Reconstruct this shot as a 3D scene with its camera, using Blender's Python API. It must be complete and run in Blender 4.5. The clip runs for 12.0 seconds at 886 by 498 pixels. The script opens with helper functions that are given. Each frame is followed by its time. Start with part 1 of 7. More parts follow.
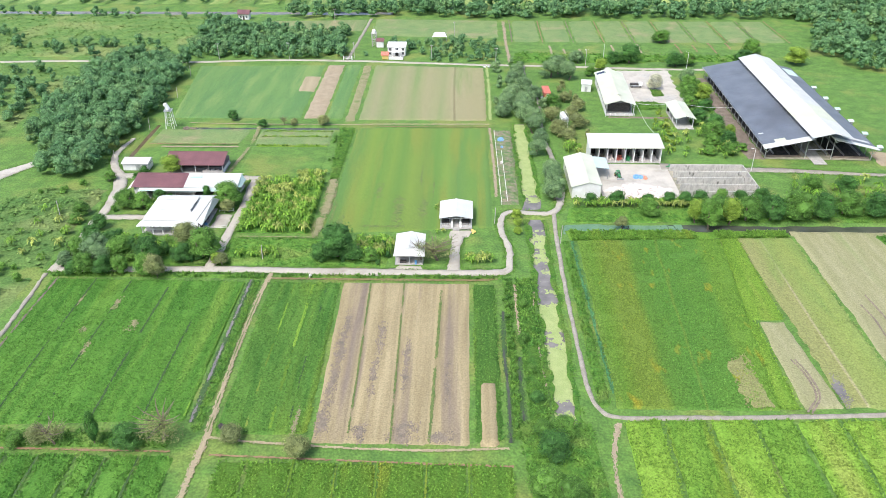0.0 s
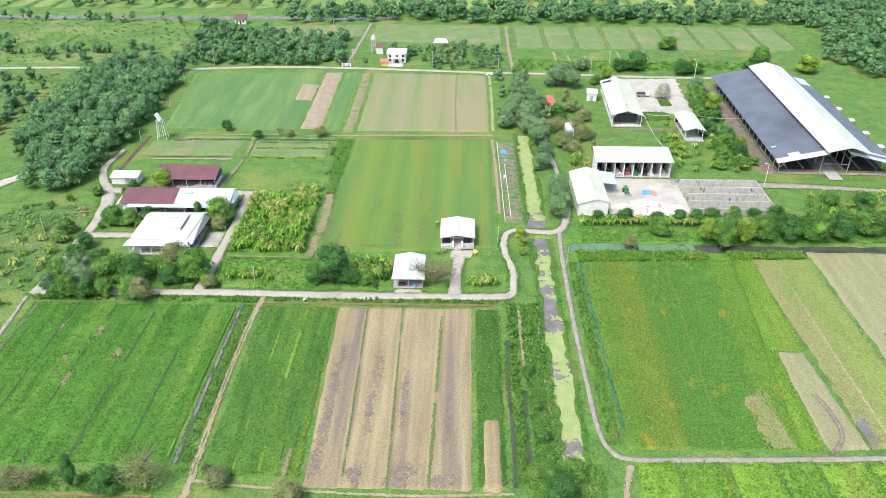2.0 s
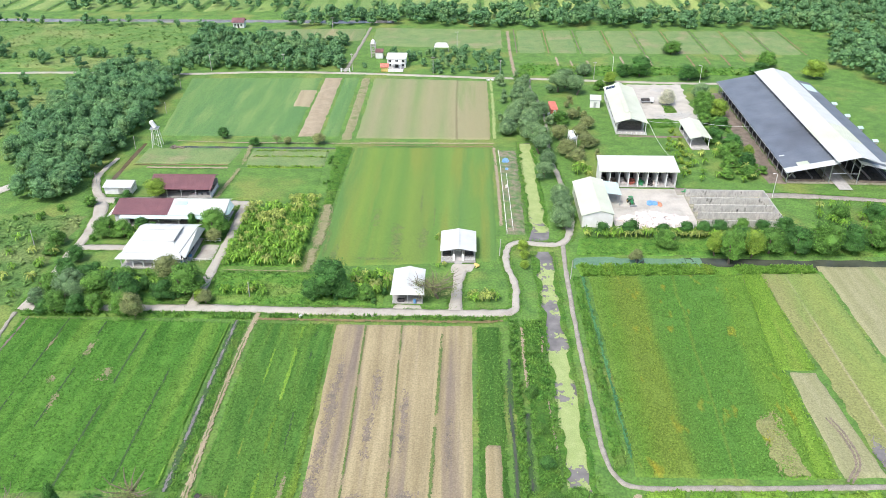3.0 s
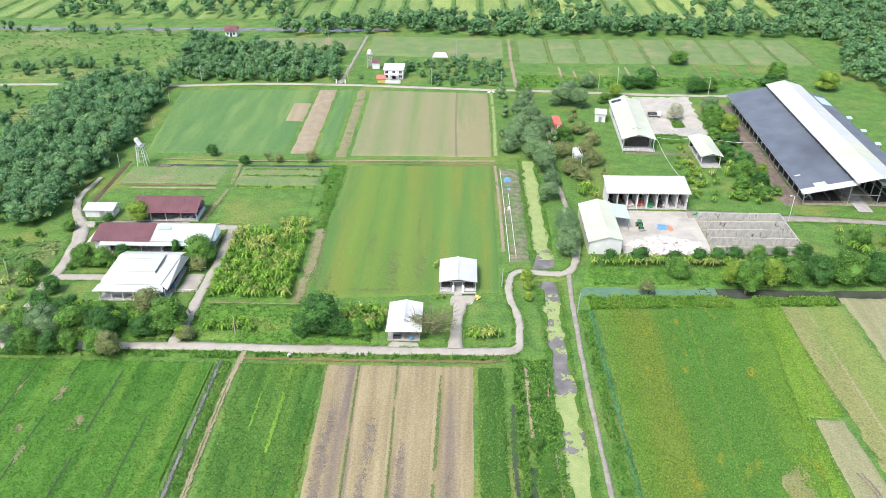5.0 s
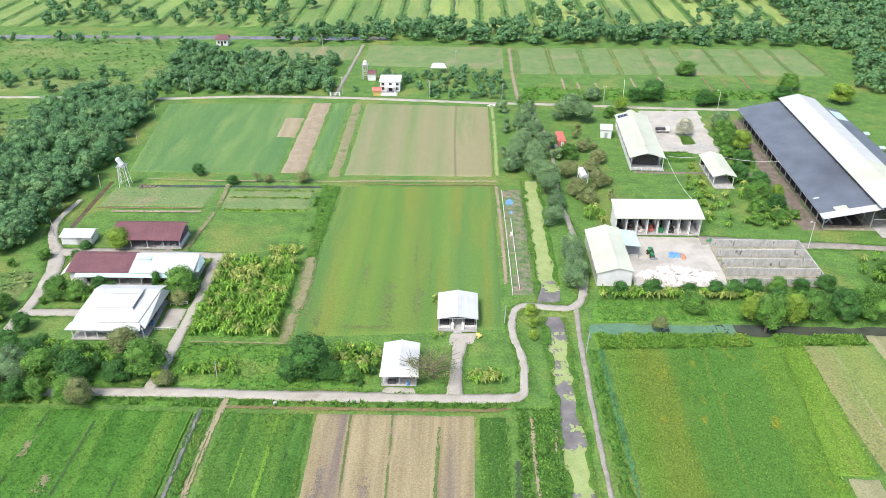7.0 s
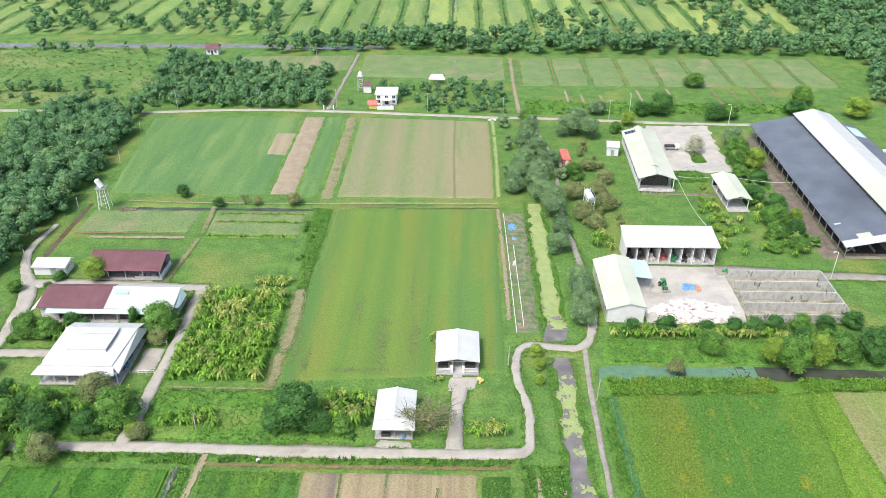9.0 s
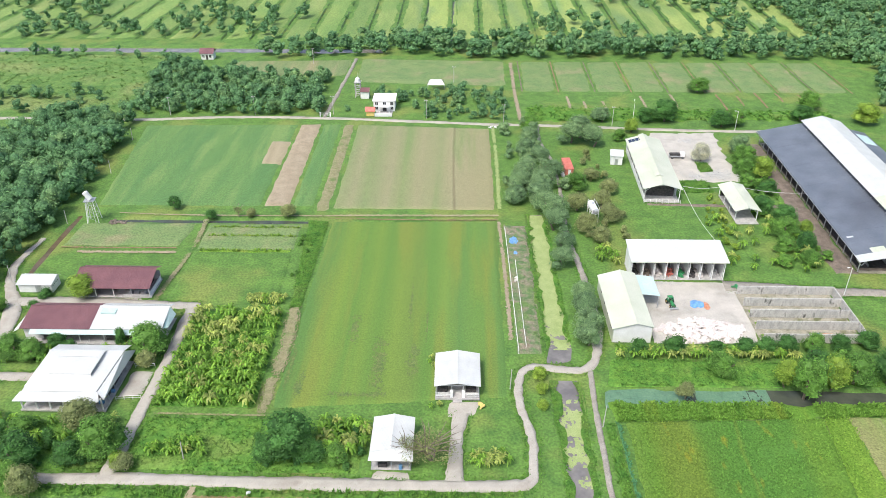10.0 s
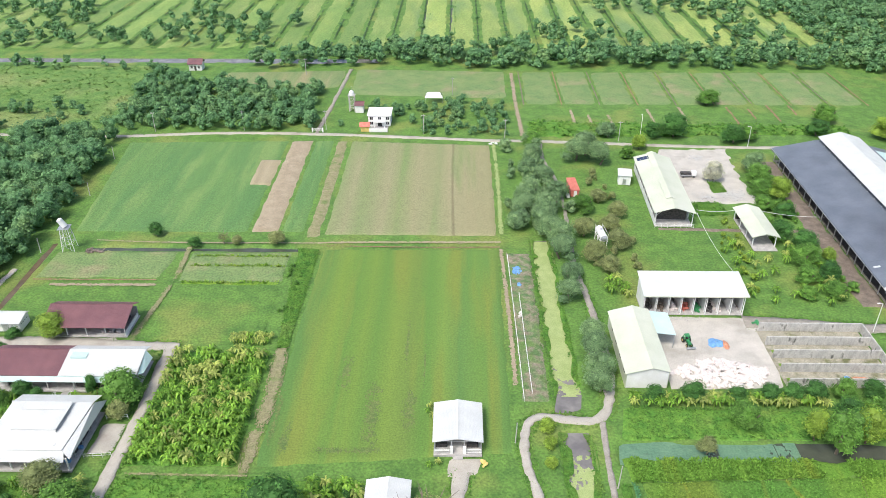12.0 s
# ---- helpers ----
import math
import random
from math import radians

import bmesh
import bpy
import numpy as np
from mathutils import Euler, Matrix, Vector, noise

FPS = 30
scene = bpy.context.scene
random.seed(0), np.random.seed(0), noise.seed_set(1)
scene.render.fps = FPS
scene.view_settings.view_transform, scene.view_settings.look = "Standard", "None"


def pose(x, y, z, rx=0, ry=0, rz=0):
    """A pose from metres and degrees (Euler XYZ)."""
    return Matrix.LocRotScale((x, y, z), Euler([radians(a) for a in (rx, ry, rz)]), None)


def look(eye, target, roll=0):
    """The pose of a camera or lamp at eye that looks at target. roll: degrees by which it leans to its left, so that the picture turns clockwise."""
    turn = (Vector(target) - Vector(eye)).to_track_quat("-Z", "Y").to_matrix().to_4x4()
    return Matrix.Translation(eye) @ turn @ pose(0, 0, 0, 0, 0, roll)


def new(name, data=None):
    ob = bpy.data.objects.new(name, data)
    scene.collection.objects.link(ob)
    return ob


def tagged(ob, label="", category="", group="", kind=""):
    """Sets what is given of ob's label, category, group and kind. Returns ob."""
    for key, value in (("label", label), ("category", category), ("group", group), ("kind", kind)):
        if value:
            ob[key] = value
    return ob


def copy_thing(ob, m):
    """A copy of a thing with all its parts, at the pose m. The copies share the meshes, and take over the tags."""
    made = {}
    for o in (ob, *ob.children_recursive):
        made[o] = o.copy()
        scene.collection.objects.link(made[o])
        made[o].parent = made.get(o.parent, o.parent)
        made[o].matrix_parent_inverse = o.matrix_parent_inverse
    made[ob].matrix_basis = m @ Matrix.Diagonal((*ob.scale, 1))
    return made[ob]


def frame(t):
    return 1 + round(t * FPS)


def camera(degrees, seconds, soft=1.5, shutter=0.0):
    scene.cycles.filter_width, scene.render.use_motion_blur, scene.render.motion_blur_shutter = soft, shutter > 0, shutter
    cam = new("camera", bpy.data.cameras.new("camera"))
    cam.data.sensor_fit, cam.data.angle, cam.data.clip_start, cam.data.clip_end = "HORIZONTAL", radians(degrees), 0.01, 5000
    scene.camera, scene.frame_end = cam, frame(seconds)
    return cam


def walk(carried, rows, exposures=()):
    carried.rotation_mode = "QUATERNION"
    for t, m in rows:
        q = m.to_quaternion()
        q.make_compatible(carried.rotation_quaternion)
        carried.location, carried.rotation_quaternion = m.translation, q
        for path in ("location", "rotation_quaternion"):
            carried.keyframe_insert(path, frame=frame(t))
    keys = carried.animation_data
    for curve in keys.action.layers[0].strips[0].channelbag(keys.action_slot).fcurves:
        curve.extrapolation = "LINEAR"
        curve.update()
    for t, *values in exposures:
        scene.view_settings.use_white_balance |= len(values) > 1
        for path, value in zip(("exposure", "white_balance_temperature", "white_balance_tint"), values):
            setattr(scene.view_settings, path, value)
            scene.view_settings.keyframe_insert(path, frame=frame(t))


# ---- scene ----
cam = camera(60.0, 12.0, soft=0.8)
PATH = [
    (0, (-0.239, 10.78, 101.019), (-0.282, 12.495, 99.99), -0.2),
    (0.5, (-0.277, 12.951, 101.036), (-0.32, 14.666, 100.007), -0.2),
    (1, (-0.352, 15.45, 101.008), (-0.396, 17.164, 99.979), -0.2),
    (1.5, (-0.398, 18.163, 101.13), (-0.443, 19.877, 100.1), -0.1),
    (2, (-0.479, 21.096, 101.151), (-0.524, 22.81, 100.121), -0.1),
    (2.5, (-0.608, 24.129, 101.235), (-0.653, 25.843, 100.205), -0.1),
    (3, (-0.537, 27.26, 101.263), (-0.584, 28.974, 100.234), -0.1),
    (5, (-0.781, 40.592, 101.466), (-0.826, 42.307, 100.438), -0.1),
    (5.5, (-0.863, 44.099, 101.472), (-0.907, 45.815, 100.444), -0.1),
    (6, (-0.999, 47.725, 101.546), (-1.042, 49.441, 100.518), -0.1),
    (6.5, (-1.055, 51.241, 101.592), (-1.096, 52.957, 100.565), -0.1),
    (7, (-1.061, 54.941, 101.626), (-1.103, 56.656, 100.598), -0.1),
    (9, (-1.523, 69.46, 101.659), (-1.56, 71.175, 100.631), -0.0),
    (9.5, (-1.536, 73.258, 101.694), (-1.572, 74.972, 100.665), -0.0),
    (10, (-1.509, 76.968, 101.678), (-1.546, 78.683, 100.648), -0.1),
    (10.5, (-1.773, 80.685, 101.513), (-1.807, 82.4, 100.484), -0.0),
    (11, (-1.691, 84.536, 101.493), (-1.725, 86.25, 100.464), -0.1),
    (11.5, (-1.88, 88.106, 101.468), (-1.913, 89.82, 100.439), -0.1),
    (12, (-1.814, 91.854, 101.481), (-1.847, 93.568, 100.452), -0.2),
]
walk(cam, [(t, look(eye, target, roll)) for t, eye, target, roll in PATH],
     exposures=((0, 0.93, 6250, 10), (3, 0.9, 6250, 10), (6.5, 0.84, 6250, 10), (9, 0.8, 6300, 10), (12, 0.77, 6350, 10)))

# ---- world, sun, exposure ----
SUN_ELEV, SUN_AZ = 58.0, 215.0
world = bpy.data.worlds.new("sky")
scene.world = world
world.use_nodes = True
wn, wl = world.node_tree.nodes, world.node_tree.links
sky = wn.new("ShaderNodeTexSky")
sky.sky_type, sky.sun_disc = "NISHITA", False
sky.sun_elevation, sky.sun_rotation = radians(SUN_ELEV), radians(SUN_AZ)
sky.air_density, sky.dust_density, sky.ozone_density = 1.0, 4.0, 1.0
wn["Background"].inputs[1].default_value = 0.13
wl.new(sky.outputs[0], wn["Background"].inputs[0])
sun = new("sun", bpy.data.lights.new("sun", "SUN"))
sun.data.energy, sun.data.angle, sun.data.color = 1.6, radians(14), (1.0, 0.965, 0.9)
a, e = radians(SUN_AZ), radians(SUN_ELEV)
sun.matrix_world = look((math.sin(a) * math.cos(e) * 200, math.cos(a) * math.cos(e) * 200, math.sin(e) * 200), (0, 0, 0))


# ---- materials ----
def material(name, lo, hi, size=1.0, rough=0.85, bump=0.3, extra=None, extra_size=12.0, extra_cut=0.55, fine=0.12,
             stretch=(1, 1, 1), metal=0.0, waves=0.0, island=0.0, seed=0.0, thing=0.0, contrast=0.35, leaf=0.0, grain=0.5, bands=None):
    """Two colours mixed by coarse noise, a third in patches, and fine grain; waves: ribs a metre; island, thing: shade from piece to piece."""
    m = bpy.data.materials.new(name)
    m.use_nodes = True
    nt = m.node_tree
    n, l = nt.nodes, nt.links
    b = n["Principled BSDF"]
    b.inputs["Roughness"].default_value, b.inputs["Metallic"].default_value = rough, metal
    tc = n.new("ShaderNodeTexCoord")
    mp = n.new("ShaderNodeMapping")
    mp.inputs["Scale"].default_value = stretch
    mp.inputs["Location"].default_value = (seed * 7.3, seed * 3.1, seed)
    l.new(tc.outputs["Object"], mp.inputs[0])

    def noise_node(scale, detail=4.0, src=mp):
        t = n.new("ShaderNodeTexNoise")
        t.inputs["Scale"].default_value, t.inputs["Detail"].default_value = scale, detail
        l.new(src.outputs[0], t.inputs["Vector"])
        return t.outputs["Fac"]

    def ramp(src, p0, p1):
        r = n.new("ShaderNodeMapRange")
        r.inputs[1].default_value, r.inputs[2].default_value = p0, p1
        l.new(src, r.inputs[0])
        return r.outputs[0]

    def mix(fac, c0, c1, kind="MIX"):
        x = n.new("ShaderNodeMix")
        x.data_type, x.blend_type = "RGBA", kind
        for sock, v in ((x.inputs[0], fac), (x.inputs[6], c0), (x.inputs[7], c1)):
            if isinstance(v, (int, float)):
                sock.default_value = v
            elif isinstance(v, tuple):
                sock.default_value = (*v, 1)
            else:
                l.new(v, sock)
        return x.outputs[2]

    col = mix(ramp(noise_node(1 / size), 0.5 - contrast / 2, 0.5 + contrast / 2), lo, hi)
    if bands:
        # strips of different growth across x; they spread with y, and their edges wander
        left, span, y0, spread, wander, stops = bands

        def calc(kind, p, q):
            c = n.new("ShaderNodeMath")
            c.operation = kind
            for sock, v in zip(c.inputs, (p, q)):
                if isinstance(v, (int, float)):
                    sock.default_value = v
                else:
                    l.new(v, sock)
            return c.outputs[0]

        sp = n.new("ShaderNodeSeparateXYZ")
        l.new(tc.outputs["Object"], sp.inputs[0])
        wide = calc("ADD", calc("MULTIPLY", calc("SUBTRACT", sp.outputs[1], y0), spread), 1.0)
        u = calc("DIVIDE", calc("SUBTRACT", sp.outputs[0], left), wide)
        u = calc("ADD", u, calc("MULTIPLY", calc("SUBTRACT", noise_node(0.16, 5.0), 0.5), wander * 2.2))
        cr = n.new("ShaderNodeValToRGB")
        while len(cr.color_ramp.elements) < len(stops):
            cr.color_ramp.elements.new(0.5)
        for el, (at, c) in zip(cr.color_ramp.elements, stops):
            el.position, el.color = at / span, (*c, 1)
        l.new(calc("DIVIDE", u, span), cr.inputs[0])
        col = mix(0.75, col, cr.outputs[0])
    if extra:
        col = mix(ramp(noise_node(1 / extra_size, 3.0), extra_cut, extra_cut + 0.15), col, extra)
    g = n.new("ShaderNodeTexNoise")
    g.inputs["Scale"].default_value, g.inputs["Detail"].default_value = 1 / fine, 2.0
    l.new(tc.outputs["Object"], g.inputs["Vector"])
    col = mix(grain, col, mix(ramp(g.outputs["Fac"], 0.3, 0.7), (0.45, 0.45, 0.45), (1.5, 1.5, 1.5)), "MULTIPLY")
    if island:
        ge = n.new("ShaderNodeNewGeometry")
        col = mix(island, col, mix(ge.outputs["Random Per Island"], (0.3, 0.35, 0.3), (1.75, 1.65, 1.5)), "MULTIPLY")
    if thing:
        oi = n.new("ShaderNodeObjectInfo")
        col = mix(thing, col, mix(oi.outputs["Random"], (0.55, 0.6, 0.6), (1.45, 1.35, 1.2)), "MULTIPLY")
    l.new(col, b.inputs["Base Color"])
    if leaf:
        b.inputs["Specular IOR Level"].default_value = 0.2
        tr, ms = n.new("ShaderNodeBsdfTranslucent"), n.new("ShaderNodeMixShader")
        l.new(mix(1.0, col, (1.25, 1.3, 0.75), "MULTIPLY"), tr.inputs["Color"])
        ms.inputs[0].default_value = leaf
        l.new(b.outputs[0], ms.inputs[1])
        l.new(tr.outputs[0], ms.inputs[2])
        l.new(ms.outputs[0], n["Material Output"].inputs["Surface"])
    if bump:
        bp = n.new("ShaderNodeBump")
        bp.inputs["Strength"].default_value, bp.inputs["Distance"].default_value = bump, fine
        l.new(g.outputs["Fac"], bp.inputs["Height"])
        if waves:
            w = n.new("ShaderNodeTexWave")
            w.inputs["Scale"].default_value = waves
            w.inputs["Distortion"].default_value = 0.0
            l.new(tc.outputs["Object"], w.inputs["Vector"])
            b2 = n.new("ShaderNodeBump")
            b2.inputs["Strength"].default_value, b2.inputs["Distance"].default_value = 0.5, 0.06
            l.new(w.outputs["Fac"], b2.inputs["Height"])
            l.new(bp.outputs[0], b2.inputs["Normal"])
            bp = b2
        l.new(bp.outputs[0], b.inputs["Normal"])
    return m


GRASS = material("grass", (0.069, 0.156, 0.0265), (0.12, 0.235, 0.0396), 4.0, extra=(0.175, 0.23, 0.0497), extra_size=17, extra_cut=0.52, fine=0.5)
ROUGH = material("rough_meadow", (0.103, 0.213, 0.0575), (0.172, 0.282, 0.0805), 5.0, extra=(0.218, 0.287, 0.103), extra_size=24, extra_cut=0.5, fine=0.6, leaf=0.2, island=0.3, bump=0.05)
WEED = material("weeds", (0.0672, 0.179, 0.0323), (0.125, 0.25, 0.0432), 2.0, extra=(0.155, 0.24, 0.06), extra_size=10, fine=0.4, island=0.5, leaf=0.2, bump=0.05)
CROP = material("crop_leaves", (0.066, 0.185, 0.0288), (0.112, 0.258, 0.0432), 2.0, extra=(0.15, 0.275, 0.0504), extra_size=8, fine=0.35, stretch=(1, 0.07, 1), island=0.5, leaf=0.2, bump=0.05)
CROP2 = material("crop_leaves_dark", (0.065, 0.17, 0.0324), (0.115, 0.24, 0.0468), 1.8, extra=(0.18, 0.28, 0.0432), extra_size=7, fine=0.35, stretch=(1, 0.1, 1), island=0.5, seed=3, leaf=0.2, bump=0.05)
CROP_Y = material("crop_leaves_yellowing", (0.125, 0.24, 0.0324), (0.17, 0.28, 0.0396), 2.5, extra=(0.29, 0.285, 0.0396), extra_size=9, fine=0.35, stretch=(1, 0.15, 1), island=0.3, seed=5, leaf=0.2, bump=0.05)
CROP_B = material("crop_leaves_bright", (0.14, 0.27, 0.036), (0.19, 0.32, 0.0504), 2.2, extra=(0.24, 0.31, 0.072), extra_size=8, fine=0.35, stretch=(1, 0.12, 1), island=0.5, seed=8, leaf=0.2, bump=0.05)
CROP_R = material("crop_leaves_mixed", (0.1, 0.225, 0.0324), (0.14, 0.265, 0.0396), 2.2, extra=(0.225, 0.28, 0.0396), extra_size=8, fine=0.35, stretch=(1, 0.12, 1), island=0.5, seed=11, leaf=0.2, bump=0.05)
MEADOW = material("mown_meadow", (0.085, 0.17, 0.03), (0.13, 0.205, 0.036), 3.2, extra=(0.165, 0.215, 0.036), extra_size=6, extra_cut=0.5, fine=0.35, stretch=(1, 0.09, 1), seed=2, contrast=0.28, grain=0.3,
                  bands=(-37, 47, 190, 0.0, 1.3, ((0, (0.075, 0.175, 0.0385)), (4, (0.09, 0.192, 0.0385)), (8, (0.165, 0.249, 0.0352)), (12, (0.1, 0.209, 0.033)), (15, (0.15, 0.237, 0.0352)), (18, (0.1, 0.203, 0.033)), (22, (0.165, 0.243, 0.0374)), (26, (0.13, 0.203, 0.0374)), (29, (0.1, 0.209, 0.0352)), (33, (0.16, 0.254, 0.044)), (36, (0.085, 0.192, 0.044)), (40, (0.12, 0.226, 0.0396)), (47, (0.085, 0.192, 0.044)))))
PADDY = material("cut_paddy", (0.15, 0.215, 0.08), (0.21, 0.245, 0.1), 2.4, extra=(0.27, 0.25, 0.13), extra_size=6, extra_cut=0.5, fine=0.4, stretch=(1, 0.07, 1), seed=4)
PADDY_S = material("half_dry_paddy", (0.17, 0.22, 0.085), (0.26, 0.25, 0.12), 2.4, extra=(0.17, 0.235, 0.08), extra_size=5, extra_cut=0.56, fine=0.4, stretch=(1, 0.06, 1), seed=4,
                   bands=(-37, 47, 268, 0.0, 1.2, ((0, (0.2, 0.24, 0.1)), (5, (0.27, 0.26, 0.14)), (9, (0.18, 0.235, 0.09)), (15, (0.27, 0.255, 0.14)), (19, (0.19, 0.24, 0.09)), (24, (0.28, 0.26, 0.14)), (30, (0.22, 0.245, 0.11)), (34, (0.29, 0.26, 0.145)), (34.6, (0.15, 0.13, 0.07)), (35.2, (0.29, 0.26, 0.145)), (47, (0.27, 0.25, 0.13)))))
PLOT = material("fallow_plot", (0.13, 0.215, 0.07), (0.185, 0.25, 0.09), 5.0, extra=(0.24, 0.24, 0.12), extra_size=11, extra_cut=0.55, fine=0.5, seed=21)
FAR_Y = material("ripening_far_crop", (0.2, 0.295, 0.075), (0.285, 0.355, 0.1), 7.0, extra=(0.16, 0.26, 0.09), extra_size=16, extra_cut=0.52, fine=0.9, stretch=(1, 0.25, 1), seed=22, thing=0.3)
FAR_G = material("green_far_crop", (0.135, 0.24, 0.06), (0.195, 0.285, 0.075), 7.0, extra=(0.25, 0.32, 0.1), extra_size=18, extra_cut=0.52, fine=0.9, stretch=(1, 0.25, 1), seed=23, thing=0.35)
PADDY_G = material("green_paddy", (0.085, 0.19, 0.055), (0.125, 0.23, 0.062), 4.0, extra=(0.165, 0.26, 0.075), extra_size=6, extra_cut=0.5, fine=0.4, stretch=(1, 0.12, 1), seed=6)
STUBBLE = material("straw_stubble", (0.25, 0.205, 0.11), (0.35, 0.292, 0.165), 1.4, extra=(0.2, 0.16, 0.12), extra_size=3.5, extra_cut=0.55, fine=0.3, stretch=(1, 0.06, 1), seed=1, grain=0.35)
PALE = material("pale_stubble", (0.29, 0.245, 0.15), (0.37, 0.315, 0.2), 2.5, extra=(0.25, 0.25, 0.12), extra_size=9, fine=0.3, stretch=(1, 0.15, 1), seed=9, grain=0.35)
PALE_G = material("greenish_stubble", (0.23, 0.235, 0.11), (0.3, 0.29, 0.16), 2.0, extra=(0.21, 0.255, 0.1), extra_size=7, extra_cut=0.54, fine=0.3, stretch=(1, 0.12, 1), seed=24, grain=0.4)
CROP_E = material("weedy_crop_leaves", (0.09, 0.215, 0.0288), (0.13, 0.255, 0.036), 2.2, extra=(0.33, 0.31, 0.036), extra_size=3.2, extra_cut=0.62, fine=0.35, stretch=(1, 0.4, 1), island=0.4, seed=25, leaf=0.2, bump=0.05,
                  bands=(30, 36, 120.5, 0.0031, 1.1, ((0, (0.17, 0.28, 0.06)), (2.2, (0.145, 0.27, 0.045)), (4.2, (0.165, 0.26, 0.045)), (5.5, (0.185, 0.26, 0.05)), (9.5, (0.195, 0.27, 0.05)), (11.2, (0.12, 0.245, 0.05)), (16.5, (0.105, 0.25, 0.05)), (17.0, (0.17, 0.27, 0.055)), (17.5, (0.1, 0.24, 0.05)), (22, (0.115, 0.255, 0.05)), (25, (0.11, 0.25, 0.05)), (27, (0.16, 0.29, 0.05)), (36, (0.15, 0.3, 0.045)))))
STRIPS = material("cut_strip_growth", (0.22, 0.235, 0.085), (0.28, 0.27, 0.11), 2.2, extra=(0.17, 0.25, 0.06), extra_size=6, extra_cut=0.55, fine=0.35, stretch=(1, 0.15, 1), seed=26,
                  bands=(72, 15, 120.5, 0.0, 0.5, ((0, (0.235, 0.25, 0.095)), (3.5, (0.22, 0.245, 0.08)), (5.3, (0.235, 0.25, 0.085)), (5.7, (0.36, 0.32, 0.2)), (6.2, (0.19, 0.255, 0.06)), (11, (0.2, 0.28, 0.055)), (15, (0.17, 0.27, 0.055)))))
# very dark weed green; in the crop furrows the colour stands in for shade
SHADE_WEED = material("dark_weeds_furrow_shade", (0.03, 0.075, 0.02), (0.06, 0.12, 0.03), 0.7, fine=0.25, seed=27)
TRAIL = material("trodden_grass_path", (0.185, 0.195, 0.08), (0.3, 0.26, 0.155), 0.9, extra=(0.14, 0.19, 0.055), extra_size=2.5, extra_cut=0.52, fine=0.25, seed=31, contrast=0.5)
MUD = material("muddy_ditch_water", (0.17, 0.14, 0.06), (0.25, 0.19, 0.085), 1.2, fine=0.3, seed=32, rough=0.5)
DRY_WEED = material("dry_weeds", (0.085, 0.145, 0.035), (0.15, 0.19, 0.055), 0.9, fine=0.25, seed=29)
TEAL = material("blue_green_hedge_leaves", (0.05, 0.17, 0.065), (0.075, 0.215, 0.085), 1.2, fine=0.3, island=0.4, seed=28)
ASH = material("burnt_straw", (0.16, 0.135, 0.105), (0.245, 0.2, 0.145), 1.2, fine=0.25, seed=2)
BARE = material("bare_earth", (0.29, 0.235, 0.155), (0.36, 0.3, 0.205), 2.0, fine=0.25, seed=3, grain=0.35)
CLAY = material("red_clay", (0.2, 0.125, 0.07), (0.3, 0.195, 0.115), 1.5, fine=0.2, seed=4)
ROAD = material("dusty_concrete", (0.36, 0.335, 0.285), (0.45, 0.42, 0.36), 2.5, extra=(0.31, 0.28, 0.235), extra_size=5, fine=0.15, bump=0.1, grain=0.2)
TRACK = material("gravel_track", (0.25, 0.228, 0.19), (0.34, 0.312, 0.265), 1.5, fine=0.15, bump=0.2, grain=0.35)
YARD = material("yard_concrete", (0.42, 0.395, 0.345), (0.53, 0.5, 0.44), 4.0, extra=(0.35, 0.325, 0.28), extra_size=7, fine=0.2, bump=0.1, grain=0.25)
STAINED = material("stained_concrete", (0.36, 0.355, 0.33), (0.54, 0.53, 0.49), 1.1, fine=0.2, stretch=(1, 1, 0.4), contrast=0.3, grain=0.35, extra=(0.09, 0.09, 0.08), extra_size=1.1, extra_cut=0.58)
SILAGE = material("silage_floor", (0.27, 0.255, 0.19), (0.37, 0.345, 0.27), 2.0, fine=0.2, extra=(0.13, 0.14, 0.06), extra_size=3.0, extra_cut=0.52)
CONCRETE = material("concrete", (0.36, 0.35, 0.33), (0.5, 0.48, 0.46), 1.2, fine=0.1, grain=0.3)
WHITE = material("white_paint", (0.7, 0.7, 0.68), (0.8, 0.8, 0.79), 2.0, rough=0.6, bump=0.05, fine=0.08, grain=0.1)
ROOF_W = material("white_steel_roof", (0.57, 0.585, 0.56), (0.64, 0.655, 0.63), 3.0, rough=0.45, bump=0.05, waves=3.0, fine=0.3, grain=0.06)
ROOF_C = material("cream_steel_roof", (0.55, 0.59, 0.45), (0.64, 0.66, 0.54), 6.0, rough=0.5, bump=0.05, waves=3.0, fine=0.3, grain=0.06)
ROOF_G = material("grey_steel_roof", (0.115, 0.135, 0.165), (0.155, 0.175, 0.205), 5.0, rough=0.5, bump=0.05, fine=0.4, extra=(0.09, 0.1, 0.12), extra_size=25, grain=0.12)
ROOF_R = material("maroon_steel_roof", (0.165, 0.075, 0.082), (0.215, 0.1, 0.105), 3.0, rough=0.5, bump=0.05, waves=3.0, fine=0.3, grain=0.12)
ROOF_M = material("mint_steel_roof", (0.5, 0.66, 0.63), (0.6, 0.74, 0.7), 3.0, rough=0.5, bump=0.05, waves=3.0, fine=0.3, grain=0.06)
STEEL = material("galvanised_steel", (0.42, 0.43, 0.44), (0.55, 0.56, 0.57), 0.6, rough=0.45, metal=0.6, bump=0.05, fine=0.1)
DARK = material("dark_clutter", (0.03, 0.03, 0.03), (0.09, 0.08, 0.075), 0.6, fine=0.2)
